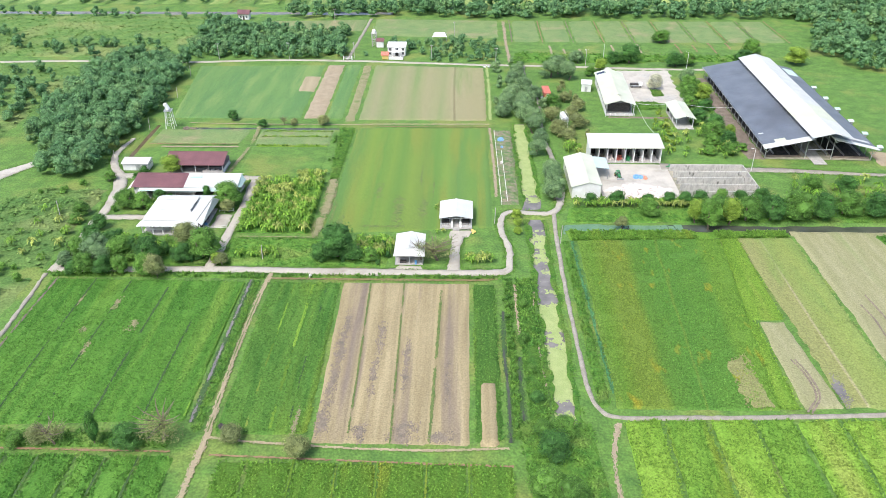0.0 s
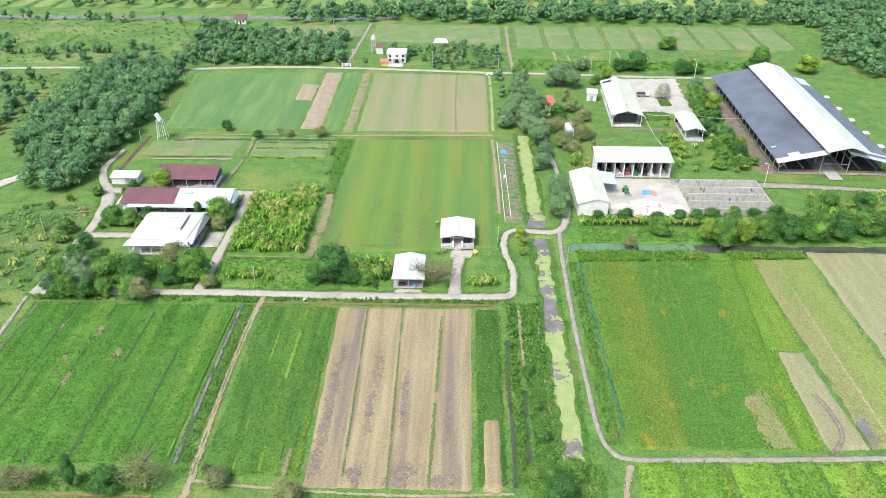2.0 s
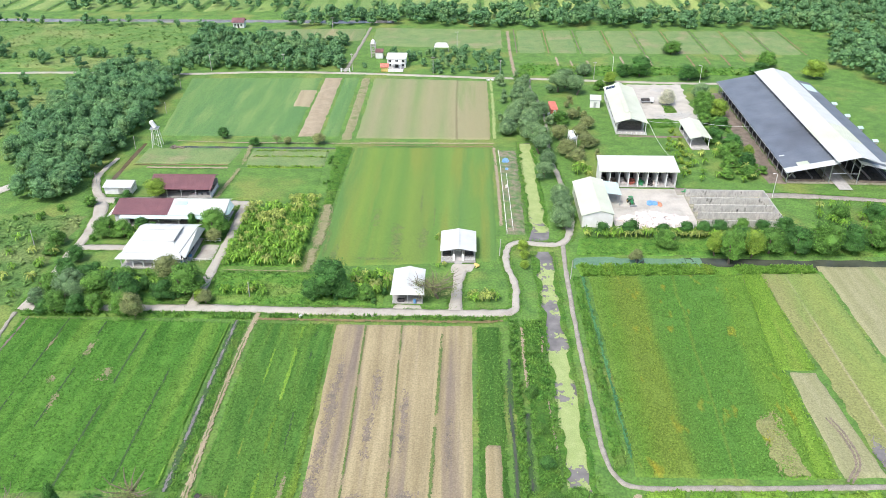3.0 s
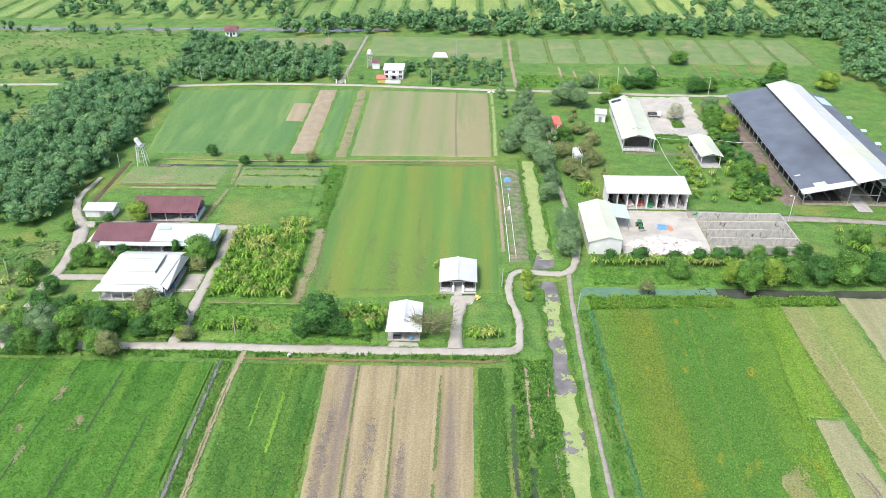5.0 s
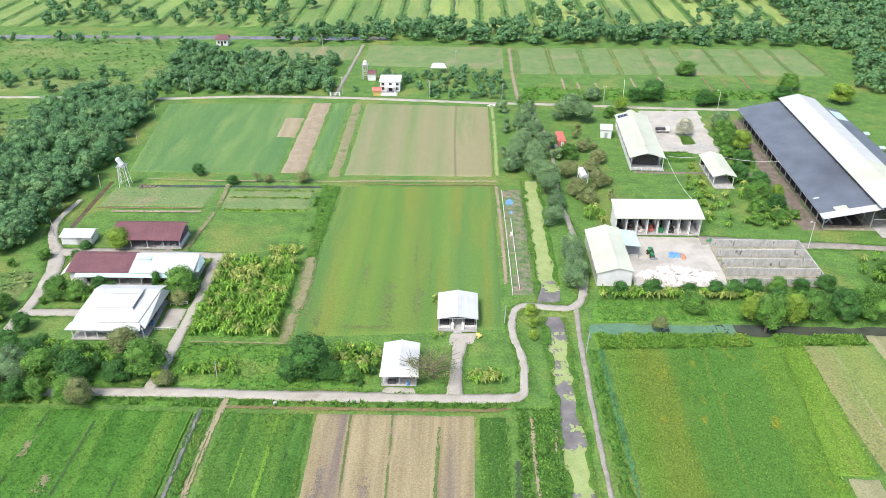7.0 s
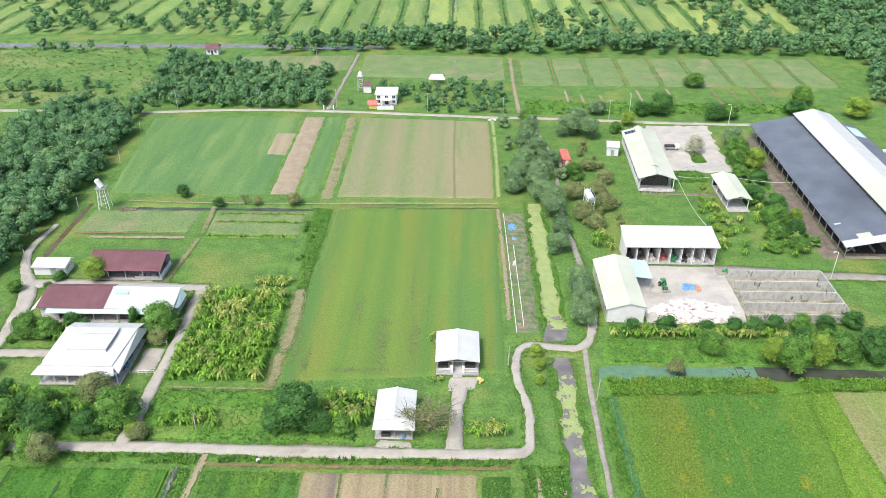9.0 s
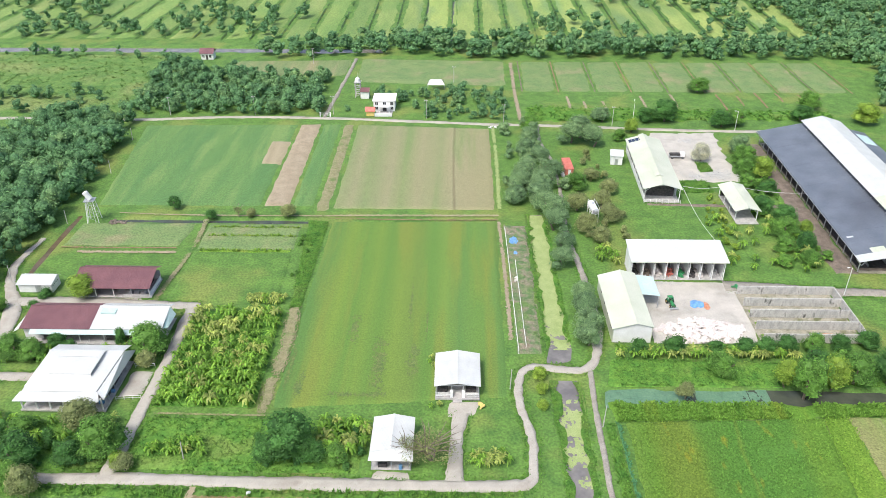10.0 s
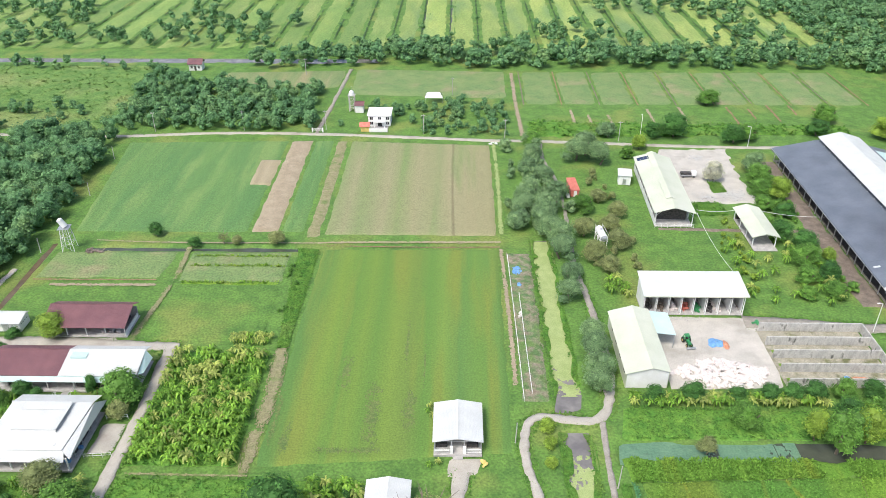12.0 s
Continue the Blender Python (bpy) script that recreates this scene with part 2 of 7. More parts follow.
BLUE = material("blue_tarpaulin", (0.1, 0.25, 0.5), (0.2, 0.4, 0.65), 0.7, rough=0.5, fine=0.2, grain=0.3)
ORANGE = material("orange_tarpaulin", (0.5, 0.2, 0.1), (0.6, 0.3, 0.18), 0.7, rough=0.5, fine=0.2)
SACK = material("white_sacks", (0.52, 0.47, 0.45), (0.68, 0.63, 0.6), 0.8, rough=0.6, fine=0.2, island=0.25, grain=0.15)
GREEN_PAINT = material("green_machine_paint", (0.03, 0.2, 0.07), (0.05, 0.28, 0.1), 0.5, rough=0.4, fine=0.1)
RED_PAINT = material("faded_red_paint", (0.5, 0.13, 0.09), (0.6, 0.2, 0.15), 1.0, rough=0.6, fine=0.1)
YELLOW_PAINT = material("yellow_paint", (0.6, 0.45, 0.12), (0.7, 0.55, 0.2), 1.0, rough=0.6, fine=0.1)
TRODDEN = material("trodden_earth", (0.13, 0.105, 0.085), (0.23, 0.185, 0.145), 1.8, fine=0.25)
GARDEN = material("garden_soil", (0.1, 0.18, 0.06), (0.27, 0.225, 0.165), 1.8, fine=0.3, extra=(0.13, 0.22, 0.06), extra_size=5, extra_cut=0.5, contrast=0.25)
RUBBER = material("rubber", (0.02, 0.02, 0.02), (0.035, 0.035, 0.035), 0.3, rough=0.8, fine=0.1)
GLASS = material("dark_glass", (0.02, 0.025, 0.03), (0.035, 0.04, 0.045), 1.0, rough=0.08, bump=0.0, fine=0.3, grain=0.05)
SOLAR = material("solar_cells", (0.03, 0.045, 0.09), (0.05, 0.065, 0.12), 0.5, rough=0.15, bump=0.0, fine=0.2)
WATER = material("murky_water", (0.05, 0.06, 0.045), (0.09, 0.1, 0.075), 4.0, rough=0.07, bump=0.04, fine=1.5, grain=0.1)
WATER_GREY = material("silty_water", (0.16, 0.15, 0.145), (0.24, 0.225, 0.21), 3.0, rough=0.12, bump=0.04, fine=1.5, grain=0.1)
WATER_BROWN = material("brown_water", (0.1, 0.075, 0.05), (0.16, 0.115, 0.075), 3.0, rough=0.12, bump=0.04, fine=1.5, grain=0.1)
WATER_GREEN = material("green_water", (0.1, 0.2, 0.12), (0.14, 0.25, 0.15), 1.6, rough=0.4, bump=0.1, fine=0.35, grain=0.35, extra=(0.07, 0.12, 0.08), extra_size=5, extra_cut=0.6)
ALGAE = material("duckweed", (0.26, 0.335, 0.115), (0.33, 0.39, 0.155), 2.0, fine=0.2, bump=0.1, grain=0.3)
BARK = material("bark", (0.12, 0.09, 0.065), (0.22, 0.18, 0.14), 0.4, fine=0.1)
LEAF = material("tree_leaves", (0.085, 0.2, 0.0396), (0.145, 0.295, 0.0576), 2.0, rough=0.6, bump=0.0, fine=0.3, island=0.6, thing=0.5, leaf=0.15)
LEAF_DK = material("dark_tree_leaves", (0.045, 0.135, 0.0338), (0.085, 0.205, 0.0482), 2.0, rough=0.6, bump=0.0, fine=0.3, island=0.6, thing=0.3, leaf=0.15)
LEAF_OL = material("olive_tree_leaves", (0.187, 0.238, 0.0935), (0.21, 0.235, 0.105), 2.0, rough=0.7, bump=0.0, fine=0.3, island=0.5, thing=0.3, leaf=0.15)
LEAF_GY = material("grey_green_leaves", (0.12, 0.22, 0.105), (0.2, 0.31, 0.15), 2.0, rough=0.7, bump=0.0, fine=0.3, island=0.55, thing=0.4, leaf=0.15)
LEAF_LT = material("light_leaves", (0.187, 0.316, 0.0466), (0.21, 0.3, 0.0468), 2.0, rough=0.6, bump=0.0, fine=0.3, island=0.5, thing=0.3, leaf=0.15)
BANANA = material("banana_leaves", (0.168, 0.358, 0.053), (0.192, 0.324, 0.0518), 0.8, rough=0.45, bump=0.0, fine=0.3, island=0.55, thing=0.5, leaf=0.3)
BANANA_Y = material("yellowing_banana_leaves", (0.253, 0.345, 0.0805), (0.391, 0.448, 0.149), 0.8, rough=0.5, bump=0.0, fine=0.3, island=0.5, thing=0.5, leaf=0.3)
# leaf green shifted paler and bluer, so the colour carries the distance haze
WOODS = material("hazed_forest_leaves", (0.085, 0.195, 0.088), (0.145, 0.28, 0.118), 6.0, rough=0.7, bump=0.0, fine=0.5, island=0.5, extra=(0.17, 0.285, 0.115), extra_size=11, leaf=0.15)


# ---- builders ----
rng = np.random.default_rng(7)


def value_noise(x, y, size, seed=0):
    """Smooth noise from 0 to 1 with features of that many metres."""
    r = np.random.default_rng(seed).random((64, 64))
    x, y = np.asarray(x, float) / size, np.asarray(y, float) / size
    i, j = np.floor(x).astype(int), np.floor(y).astype(int)
    u, v = x - i, y - j
    u, v = u * u * (3 - 2 * u), v * v * (3 - 2 * v)
    i0, i1, j0, j1 = i % 64, (i + 1) % 64, j % 64, (j + 1) % 64
    return (r[i0, j0] * (1 - u) + r[i1, j0] * u) * (1 - v) + (r[i0, j1] * (1 - u) + r[i1, j1] * u) * v


def mesh_of(name, verts, faces, mat, smooth=False):
    me = bpy.data.meshes.new(name)
    me.from_pydata([tuple(v) for v in np.asarray(verts, float).tolist()], [], [tuple(f) for f in faces])
    me.materials.append(mat)
    if smooth:
        me.shade_smooth()
    return me


def flat_mesh(name, verts, quads, mat):
    """A mesh from arrays of vertices and quads, quick for large ones."""
    me = bpy.data.meshes.new(name)
    verts, quads = np.asarray(verts, np.float32), np.asarray(quads, np.int32)
    k = quads.shape[1]
    me.vertices.add(len(verts))
    me.vertices.foreach_set("co", verts.ravel())
    me.loops.add(quads.size)
    me.loops.foreach_set("vertex_index", quads.ravel())
    me.polygons.add(len(quads))
    me.polygons.foreach_set("loop_start", np.arange(0, quads.size, k, dtype=np.int32))
    me.update(calc_edges=True)
    me.validate()
    me.materials.append(mat)
    return me


def thing(name, x, y, z=0.0, rz=0.0, label="", category="", group=""):
    ob = new(name)
    ob.matrix_world = pose(x, y, z, 0, 0, rz)
    ob.empty_display_size = 0.5
    return tagged(ob, label, category, group)


def part(name, data, mat, parent, label=""):
    if isinstance(data, bmesh.types.BMesh):
        me = bpy.data.meshes.new(name)
        bmesh.ops.recalc_face_normals(data, faces=data.faces)
        data.to_mesh(me)
        data.free()
        me.materials.append(mat)
    else:
        me = data
    ob = new(name, me)
    ob.parent = parent
    return tagged(ob, label)


def box(x0, x1, y0, y1, z0, z1, bm=None, bevel=0.0):
    bm = bm or bmesh.new()
    vs = [bm.verts.new((x, y, z)) for z in (z0, z1) for y in (y0, y1) for x in (x0, x1)]
    for f in ((0, 2, 3, 1), (4, 5, 7, 6), (0, 1, 5, 4), (2, 6, 7, 3), (0, 4, 6, 2), (1, 3, 7, 5)):
        bm.faces.new([vs[i] for i in f])
    if bevel:
        bmesh.ops.bevel(bm, geom=bm.edges[:], offset=bevel, segments=1, affect="EDGES")
    return bm


def rod(p, q, r, bm=None, sides=8, r2=None):
    bm = bm or bmesh.new()
    p, q = Vector(p), Vector(q)
    m = (q - p).to_track_quat("Z", "Y").to_matrix()
    rings = []
    for c, rr in ((p, r), (q, r if r2 is None else r2)):
        rings.append([bm.verts.new(c + m @ Vector((rr * math.cos(t), rr * math.sin(t), 0))) for t in (2 * math.pi * i / sides for i in range(sides))])
    for i in range(sides):
        j = (i + 1) % sides
        bm.faces.new((rings[0][i], rings[0][j], rings[1][j], rings[1][i]))
    bm.faces.new(rings[0][::-1])
    bm.faces.new(rings[1])
    return bm


def sheet(corners, thick=0.06, bm=None):
    """A slab under four corners."""
    bm = bm or bmesh.new()
    top = [bm.verts.new(c) for c in corners]
    low = [bm.verts.new((c[0], c[1], c[2] - thick)) for c in corners]
    k = len(corners)
    bm.faces.new(top)
    bm.faces.new(low[::-1])
    for i in range(k):
        j = (i + 1) % k
        bm.faces.new((top[i], low[i], low[j], top[j]))
    return bm


def grid_faces(nx, ny, base=0):
    i, j = np.meshgrid(np.arange(nx - 1), np.arange(ny - 1), indexing="ij")
    k = base + (i * ny + j).ravel()
    return np.stack([k, k + ny, k + ny + 1, k + 1], 1)


def tufts(px, py, pz, height, spread, r):
    """Three leaning blades at each place, as quads."""
    k = len(px)
    vs, n = [], 3
    for b in range(n):
        ang = r.random(k) * 2 * math.pi
        h = height * (0.5 + r.random(k))
        w = spread * (0.3 + 0.4 * r.random(k))
        dx, dy = np.cos(ang), np.sin(ang)
        lean = spread * (0.8 + 1.2 * r.random(k))
        p0 = np.stack([px - dy * w, py + dx * w, pz], 1)
        p1 = np.stack([px + dy * w, py - dx * w, pz], 1)
        p2 = np.stack([px + dx * lean + dy * w * 0.5, py + dy * lean - dx * w * 0.5, pz + h], 1)
        p3 = np.stack([px + dx * lean - dy * w * 0.5, py + dy * lean + dx * w * 0.5, pz + h], 1)
        vs.append(np.stack([p0, p1, p2, p3], 1).reshape(-1, 3))
    v = np.concatenate(vs)
    return v, np.arange(len(v)).reshape(-1, 4)


def field(name, quad, mat, label, h=0.25, res=0.8, z=0.03, seed=1, tuft=0.0, th=0.35, ts=0.25, rag=0.5, rows=0.0, kind="stuff", category="field"):
    """A piece of planted ground between four corners, with ragged edges, uneven height and tufts to the square metre; rows: spacing of drills along y."""
    q = np.asarray(quad, float)
    r = np.random.default_rng(seed)
    wx = max(np.linalg.norm(q[1] - q[0]), np.linalg.norm(q[2] - q[3]))
    wy = max(np.linalg.norm(q[3] - q[0]), np.linalg.norm(q[2] - q[1]))
    nx, ny = max(3, int(wx / res) + 1), max(3, int(wy / res) + 1)

    def place(u, v):
        u, v = u[..., None], v[..., None]
        return (q[0] * (1 - u) + q[1] * u) * (1 - v) + (q[3] * (1 - u) + q[2] * u) * v

    u, v = np.meshgrid(np.linspace(0, 1, nx), np.linspace(0, 1, ny), indexing="ij")
    p = place(u, v)
    p[..., 0] += rag * (value_noise(p[..., 0], p[..., 1], 2.3, seed + 1) - 0.5)
    p[..., 1] += rag * (value_noise(p[..., 0], p[..., 1], 2.1, seed + 2) - 0.5)

    def lift(x, y):
        t = 0.5 * value_noise(x, y, 1.1, seed) + 0.3 * value_noise(x, y, 0.7, seed + 5) + 0.2 * value_noise(x, y, 6, seed + 6)
        if rows:
            t = t * (0.45 + 0.55 * (0.5 + 0.5 * np.cos(2 * math.pi * x / rows)))
        return z + h * t

    zz = lift(p[..., 0], p[..., 1])
    zz[0, :] = zz[-1, :] = zz[:, 0] = zz[:, -1] = -0.3
    verts, faces = np.concatenate([p.reshape(-1, 2), zz.reshape(-1, 1)], 1), grid_faces(nx, ny)
    if tuft:
        k = int(tuft * wx * wy)
        pu, pv = r.random(k) * 0.98 + 0.01, r.random(k) * 0.98 + 0.01
        pp = place(pu, pv)
        keep = value_noise(pp[:, 0], pp[:, 1], 3.0, seed + 9) + 0.25 * r.random(k) > 0.35
        pp = pp[keep]
        tv, tf = tufts(pp[:, 0], pp[:, 1], lift(pp[:, 0], pp[:, 1]) - 0.05, th, ts, r)
        faces = np.concatenate([faces, tf + len(verts)])
        verts = np.concatenate([verts, tv])
    return tagged(new(name, flat_mesh(name, verts, faces, mat)), label, category, "", kind)


def smooth_line(pts, step=1.0):
    """Points along a Catmull-Rom curve."""
    pts = [np.array(p, float) for p in pts]
    pts = [2 * pts[0] - pts[1], *pts, 2 * pts[-1] - pts[-2]]
    out = []
    for a0, a1, a2, a3 in zip(pts, pts[1:], pts[2:], pts[3:]):
        k = max(2, int(np.linalg.norm(a2 - a1) / step))
        for t in np.linspace(0, 1, k, endpoint=False):
            out.append(0.5 * (2 * a1 + (a2 - a0) * t + (2 * a0 - 5 * a1 + 4 * a2 - a3) * t * t + (3 * a1 - a0 - 3 * a2 + a3) * t ** 3))
    out.append(pts[-2])
    return np.array(out)


def ribbon_mesh(name, pts, width, mat, z=0.05, rag=0.35, seed=1, low=-0.3, crown=0.03):
    c = smooth_line(pts)
    d = np.gradient(c, axis=0)
    d /= np.linalg.norm(d, axis=1)[:, None]
    nrm = np.stack([-d[:, 1], d[:, 0]], 1)
    w = np.interp(np.linspace(0, 1, len(c)), np.linspace(0, 1, len(width)), width) if isinstance(width, (list, tuple)) else np.full(len(c), width)
    jl = rag * (np.random.default_rng(seed).random(len(c)) - 0.5) + rag * (value_noise(c[:, 0], c[:, 1], 4, seed) - 0.5)
    jr = rag * (np.random.default_rng(seed + 1).random(len(c)) - 0.5) + rag * (value_noise(c[:, 0], c[:, 1], 4, seed + 3) - 0.5)
    cols = []
    for off, zz in ((-w / 2 - jl, low), (-w / 2 - jl, z), (-w / 5, z + crown), (w / 5, z + crown), (w / 2 + jr, z), (w / 2 + jr, low)):
        cols.append(np.concatenate([c + nrm * off[:, None], np.full((len(c), 1), zz)], 1))
    v = np.stack(cols, 0)
    return flat_mesh(name, v.reshape(-1, 3), grid_faces(6, len(c)), mat)


def ragged_mesh(name, pts, width, mat, z, seed, gap, step=0.4):
    """A worn strip whose edges fray into the grass; gap: the share of it that is overgrown."""
    c = smooth_line(pts, step)
    d = np.gradient(c, axis=0)
    d /= np.linalg.norm(d, axis=1)[:, None]
    nrm = np.stack([-d[:, 1], d[:, 0]], 1)
    w = np.interp(np.linspace(0, 1, len(c)), np.linspace(0, 1, len(width)), width) if isinstance(width, (list, tuple)) else np.full(len(c), width)
    across = np.linspace(-1.45, 1.45, max(7, int(w.max() * 1.45 / 0.17) + 1))
    p = c[None] + nrm[None] * (across[:, None] * w[None] / 2)[..., None]
    zz = z + 0.04 * value_noise(p[..., 0], p[..., 1], 0.9, seed)
    f = grid_faces(len(across), len(c))
    q = p.reshape(-1, 2)[f[:, 0]]
    edge = np.abs(np.repeat(across, len(c)))[f[:, 0]]
    fray = 0.35 * (value_noise(q[:, 0], q[:, 1], 1.7, seed + 1) - 0.5) + 0.9 * (np.random.default_rng(seed).random(len(f)) - 0.5)
    keep = (edge + fray < 0.95) & (value_noise(q[:, 0], q[:, 1], 3.7, seed + 2) + 0.25 * fray > gap)
    return flat_mesh(name, np.concatenate([p, zz[..., None]], -1).reshape(-1, 3), f[keep], mat)


ROAD_LINES = []


def ribbon(name, pts, width, mat, label, z=0.05, rag=0.35, seed=1, low=-0.3, category="road", kind="structure", gap=0.12, step=0.4):
    if category != "road":
        return tagged(new(name, ragged_mesh(name, pts, width, mat, z, seed, gap, step)), label, category, "", kind)
    ROAD_LINES.append((pts, width))
    return tagged(new(name, ribbon_mesh(name, pts, width, mat, z, rag, seed, low)), label, category, "", kind)


# ---- ground ----
# canals as (x0, x1, y0, y1, depth)
CANALS = [(18.0, 22.8, 117.5, 196.0, 1.1), (17.8, 22.8, 201.8, 266.0, 1.1), (27.6, 150.0, 188.6, 194.0, 1.2), (-107.3, -105.9, 232.0, 263.5, 0.9),
          (-97.0, -40.5, 259.6, 261.4, 0.8),
          (-260.0, -36.0, 417.5, 424.5, 1.0), (-53.5, -51.5, 436.0, 640.0, 0.6), (-18.5, -17.0, 436.0, 640.0, 0.6), (-5.5, -3.6, 436.0, 640.0, 0.6)]


def ground_height(x, y):
    z = -0.14 + 0.1 * (value_noise(x, y, 3.0, 11) - 0.5) + 0.06 * (value_noise(x, y, 1.2, 12) - 0.5)
    for x0, x1, y0, y1, dep in CANALS:
        wob = (0.9 if min(x1 - x0, y1 - y0) > 3 else 0.4) * (value_noise(x, y, 4.5, 21) - 0.5)
        d = np.minimum(np.minimum(x - x0, x1 - x), np.minimum(y - y0, y1 - y)) + wob
        z = z - dep * np.clip((d + 0.4) / 0.9, 0, 1)
    return z


def build_ground():
    xs = np.concatenate([[-4000, -1500, -600], np.arange(-290, -116, 4.0), np.arange(-116, 36, 0.8), np.arange(36, 140, 1.4), np.arange(140, 300, 4.0), [600, 1500, 4000]])
    ys = np.concatenate([[-3000, -800, -200, 0, 40, 70], np.arange(84, 270, 0.9), np.arange(270, 430, 1.6), np.arange(430, 700, 5.0), [900, 1600, 4500]])
    x, y = np.meshgrid(xs, ys, indexing="ij")
    v = np.stack([x, y, ground_height(x, y)], -1).reshape(-1, 3)
    tagged(new("ground", flat_mesh("ground", v, grid_faces(len(xs), len(ys)), GRASS)), "flat green farmland grass reaching to the horizon", "ground", "", "structure")


build_ground()


def water(name, x0, x1, y0, y1, z, mat, label):
    tagged(new(name, flat_mesh(name, [(x0, y0, z), (x1, y0, z), (x1, y1, z), (x0, y1, z)], [(0, 1, 2, 3)], mat)), label, "water", "", "structure")


water("water", 17.2, 23.6, 117, 196.5, -0.62, WATER_GREY, "still grey water of a farm canal under duckweed")
water("water", 17.0, 23.4, 201, 267, -0.62, WATER_GREY, "still canal water hidden under bright duckweed")
water("water", 27.0, 151, 188, 195, -0.75, WATER, "dark brown water in a long irrigation canal")
water("water", -107.6, -105.6, 231.5, 264, -0.6, WATER_BROWN, "brown water in a narrow field ditch")
water("water", -97.5, -40, 259.2, 261.8, -0.55, WATER, "dark water in a ditch beside the field bank")
water("water", -262, -35, 416.5, 425.5, -0.7, WATER_GREY, "pale water of a wide distant canal")
for xc, w in ((-52.5, 2.6), (-17.7, 2.0), (-4.5, 2.6)):
    water("water", xc - w / 2, xc + w / 2, 435, 641, -0.45, WATER_GREY, "pale water in a straight distant field ditch")


def algae(x0, x1, y0, y1, cover, seed, z=-0.58, mat=ALGAE, label="yellow-green duckweed floating on the canal"):
    """A floating mat with ragged holes; cover(y) from 0 to 1."""
    s = 0.17
    xs, ys = np.arange(x0, x1, s), np.arange(y0, y1, s)
    x, y = np.meshgrid(xs, ys, indexing="ij")
    zz = z + 0.02 * value_noise(x, y, 0.8, seed)
    f = grid_faces(len(xs), len(ys))
    c = np.stack([x, y], -1).reshape(-1, 2)[f[:, 0]]
    t = 0.45 * value_noise(c[:, 0], c[:, 1], 2.6, seed + 1) + 0.3 * value_noise(c[:, 0], c[:, 1], 1.0, seed + 2) + 0.25 * value_noise(c[:, 0], c[:, 1], 0.4, seed + 3)
    f = f[t < 0.2 + 0.75 * cover(c[:, 1])]
    tagged(new("duckweed", flat_mesh("duckweed", np.stack([x, y, zz], -1).reshape(-1, 3), f, mat)), label, "duckweed", "", "stuff")


algae(17.0, 23.6, 117.5, 196, lambda y: np.interp(y, [117, 121, 124, 137, 141, 146, 150, 154, 158, 172, 175, 186, 189, 196], [0.3, 0.35, 0.8, 0.8, 0.42, 0.45, 0.75, 0.65, 0.25, 0.28, 0.5, 0.6, 0.2, 0.05]), 5)
algae(17.0, 23.4, 206, 266, lambda y: np.interp(y, [206, 214, 220, 266], [0.3, 0.7, 0.95, 0.95]), 9)

for x0, x1, c in ((27.2, 43.5, 0.9), (45.5, 56, 0.85), (56, 60, 0.4), (43.5, 45.5, 0.5)):
    algae(x0, x1, 188.5, 194.5, lambda y: y * 0 + c, int(x0), -0.7, WATER_GREEN, "teal-green water weed floating on the canal")

# ---- roads and tracks ----
ribbon("road", [(-100.5, 167.9), (-80, 168.2), (-57, 168.6), (-30, 168.1), (-8, 168.1), (5, 168.2), (11, 168.6)], [2.0, 2.2, 2.6, 2.4, 2.9, 2.4, 2.4], ROAD, "narrow dusty concrete farm road between the fields")
ribbon("road", [(9.6, 168.3), (11.9, 169.8), (12.3, 174), (12.4, 180), (11.0, 188), (10.8, 193), (12.0, 198), (14.6, 199.8), (20, 199.0), (25, 199.3), (27.6, 203), (28.9, 210), (29.4, 217), (29.6, 224), (29.5, 230)],
       [2.3, 1.8, 1.7, 1.6, 1.6, 1.8, 1.9, 1.8, 2.3, 2.2, 1.8, 1.6], ROAD, "winding worn concrete lane along the canal", z=0.062, seed=5)
ribbon("road", [(29.5, 229), (28.6, 241), (27.6, 252), (27.8, 262), (28.6, 280), (28.4, 300), (25.6, 318), (26.2, 331)], [1.6, 1.3, 1.0, 0.9, 0.9, 1.1, 1.3], TRACK, "grey lane half hidden under the trees", z=0.045, seed=6)
ribbon("road", [(25.8, 198.6), (25.3, 190), (25.1, 183), (24.8, 162), (24.9, 142), (25.3, 126), (26.6, 120.8), (30, 118.5), (41, 118.6), (62, 119.2), (80, 120.2), (135, 123.5)], [1.1, 1.0, 0.9, 1.0, 1.1, 1.3, 1.4], TRACK, "narrow grey gravel track bending round the crop field", seed=8, rag=0.2)
ribbon("road", [(-1.6, 169), (-1.4, 176), (-1.0, 182), (-0.3, 186)], [3.4, 2.2, 2.2, 3.0], ROAD, "short concrete drive up to the open pavilion", z=0.056, seed=9)
ribbon("road", [(-61.9, 169), (-61.6, 185), (-61.5, 200), (-61.9, 213), (-61.9, 220.5)], [2.6, 2.3, 2.3, 2.6], ROAD, "concrete lane beside the banana grove", z=0.056, seed=10)
ribbon("road", [(-60.5, 219.9), (-75, 220.4), (-90, 220.8), (-104, 221.0)], [2.6, 3.2, 4.6, 3.2], ROAD, "concrete lane in front of the maroon-roofed shed", z=0.05, seed=11)
ribbon("road", [(-100.0, 167), (-99.4, 178), (-99.6, 190), (-99.8, 203), (-101.5, 214), (-104.5, 221.5), (-108, 227), (-111.5, 237), (-110.5, 250)], [2.4, 2.6, 2.8, 2.8, 3.8, 2.6, 2.0, 1.4], ROAD, "pale lane along the edge of the wood", z=0.06, seed=12)
ribbon("road", [(-99, 194.5), (-93, 194.7), (-85, 194.9)], 2.4, ROAD, "concrete side drive to the white-roofed house", z=0.054, seed=13)
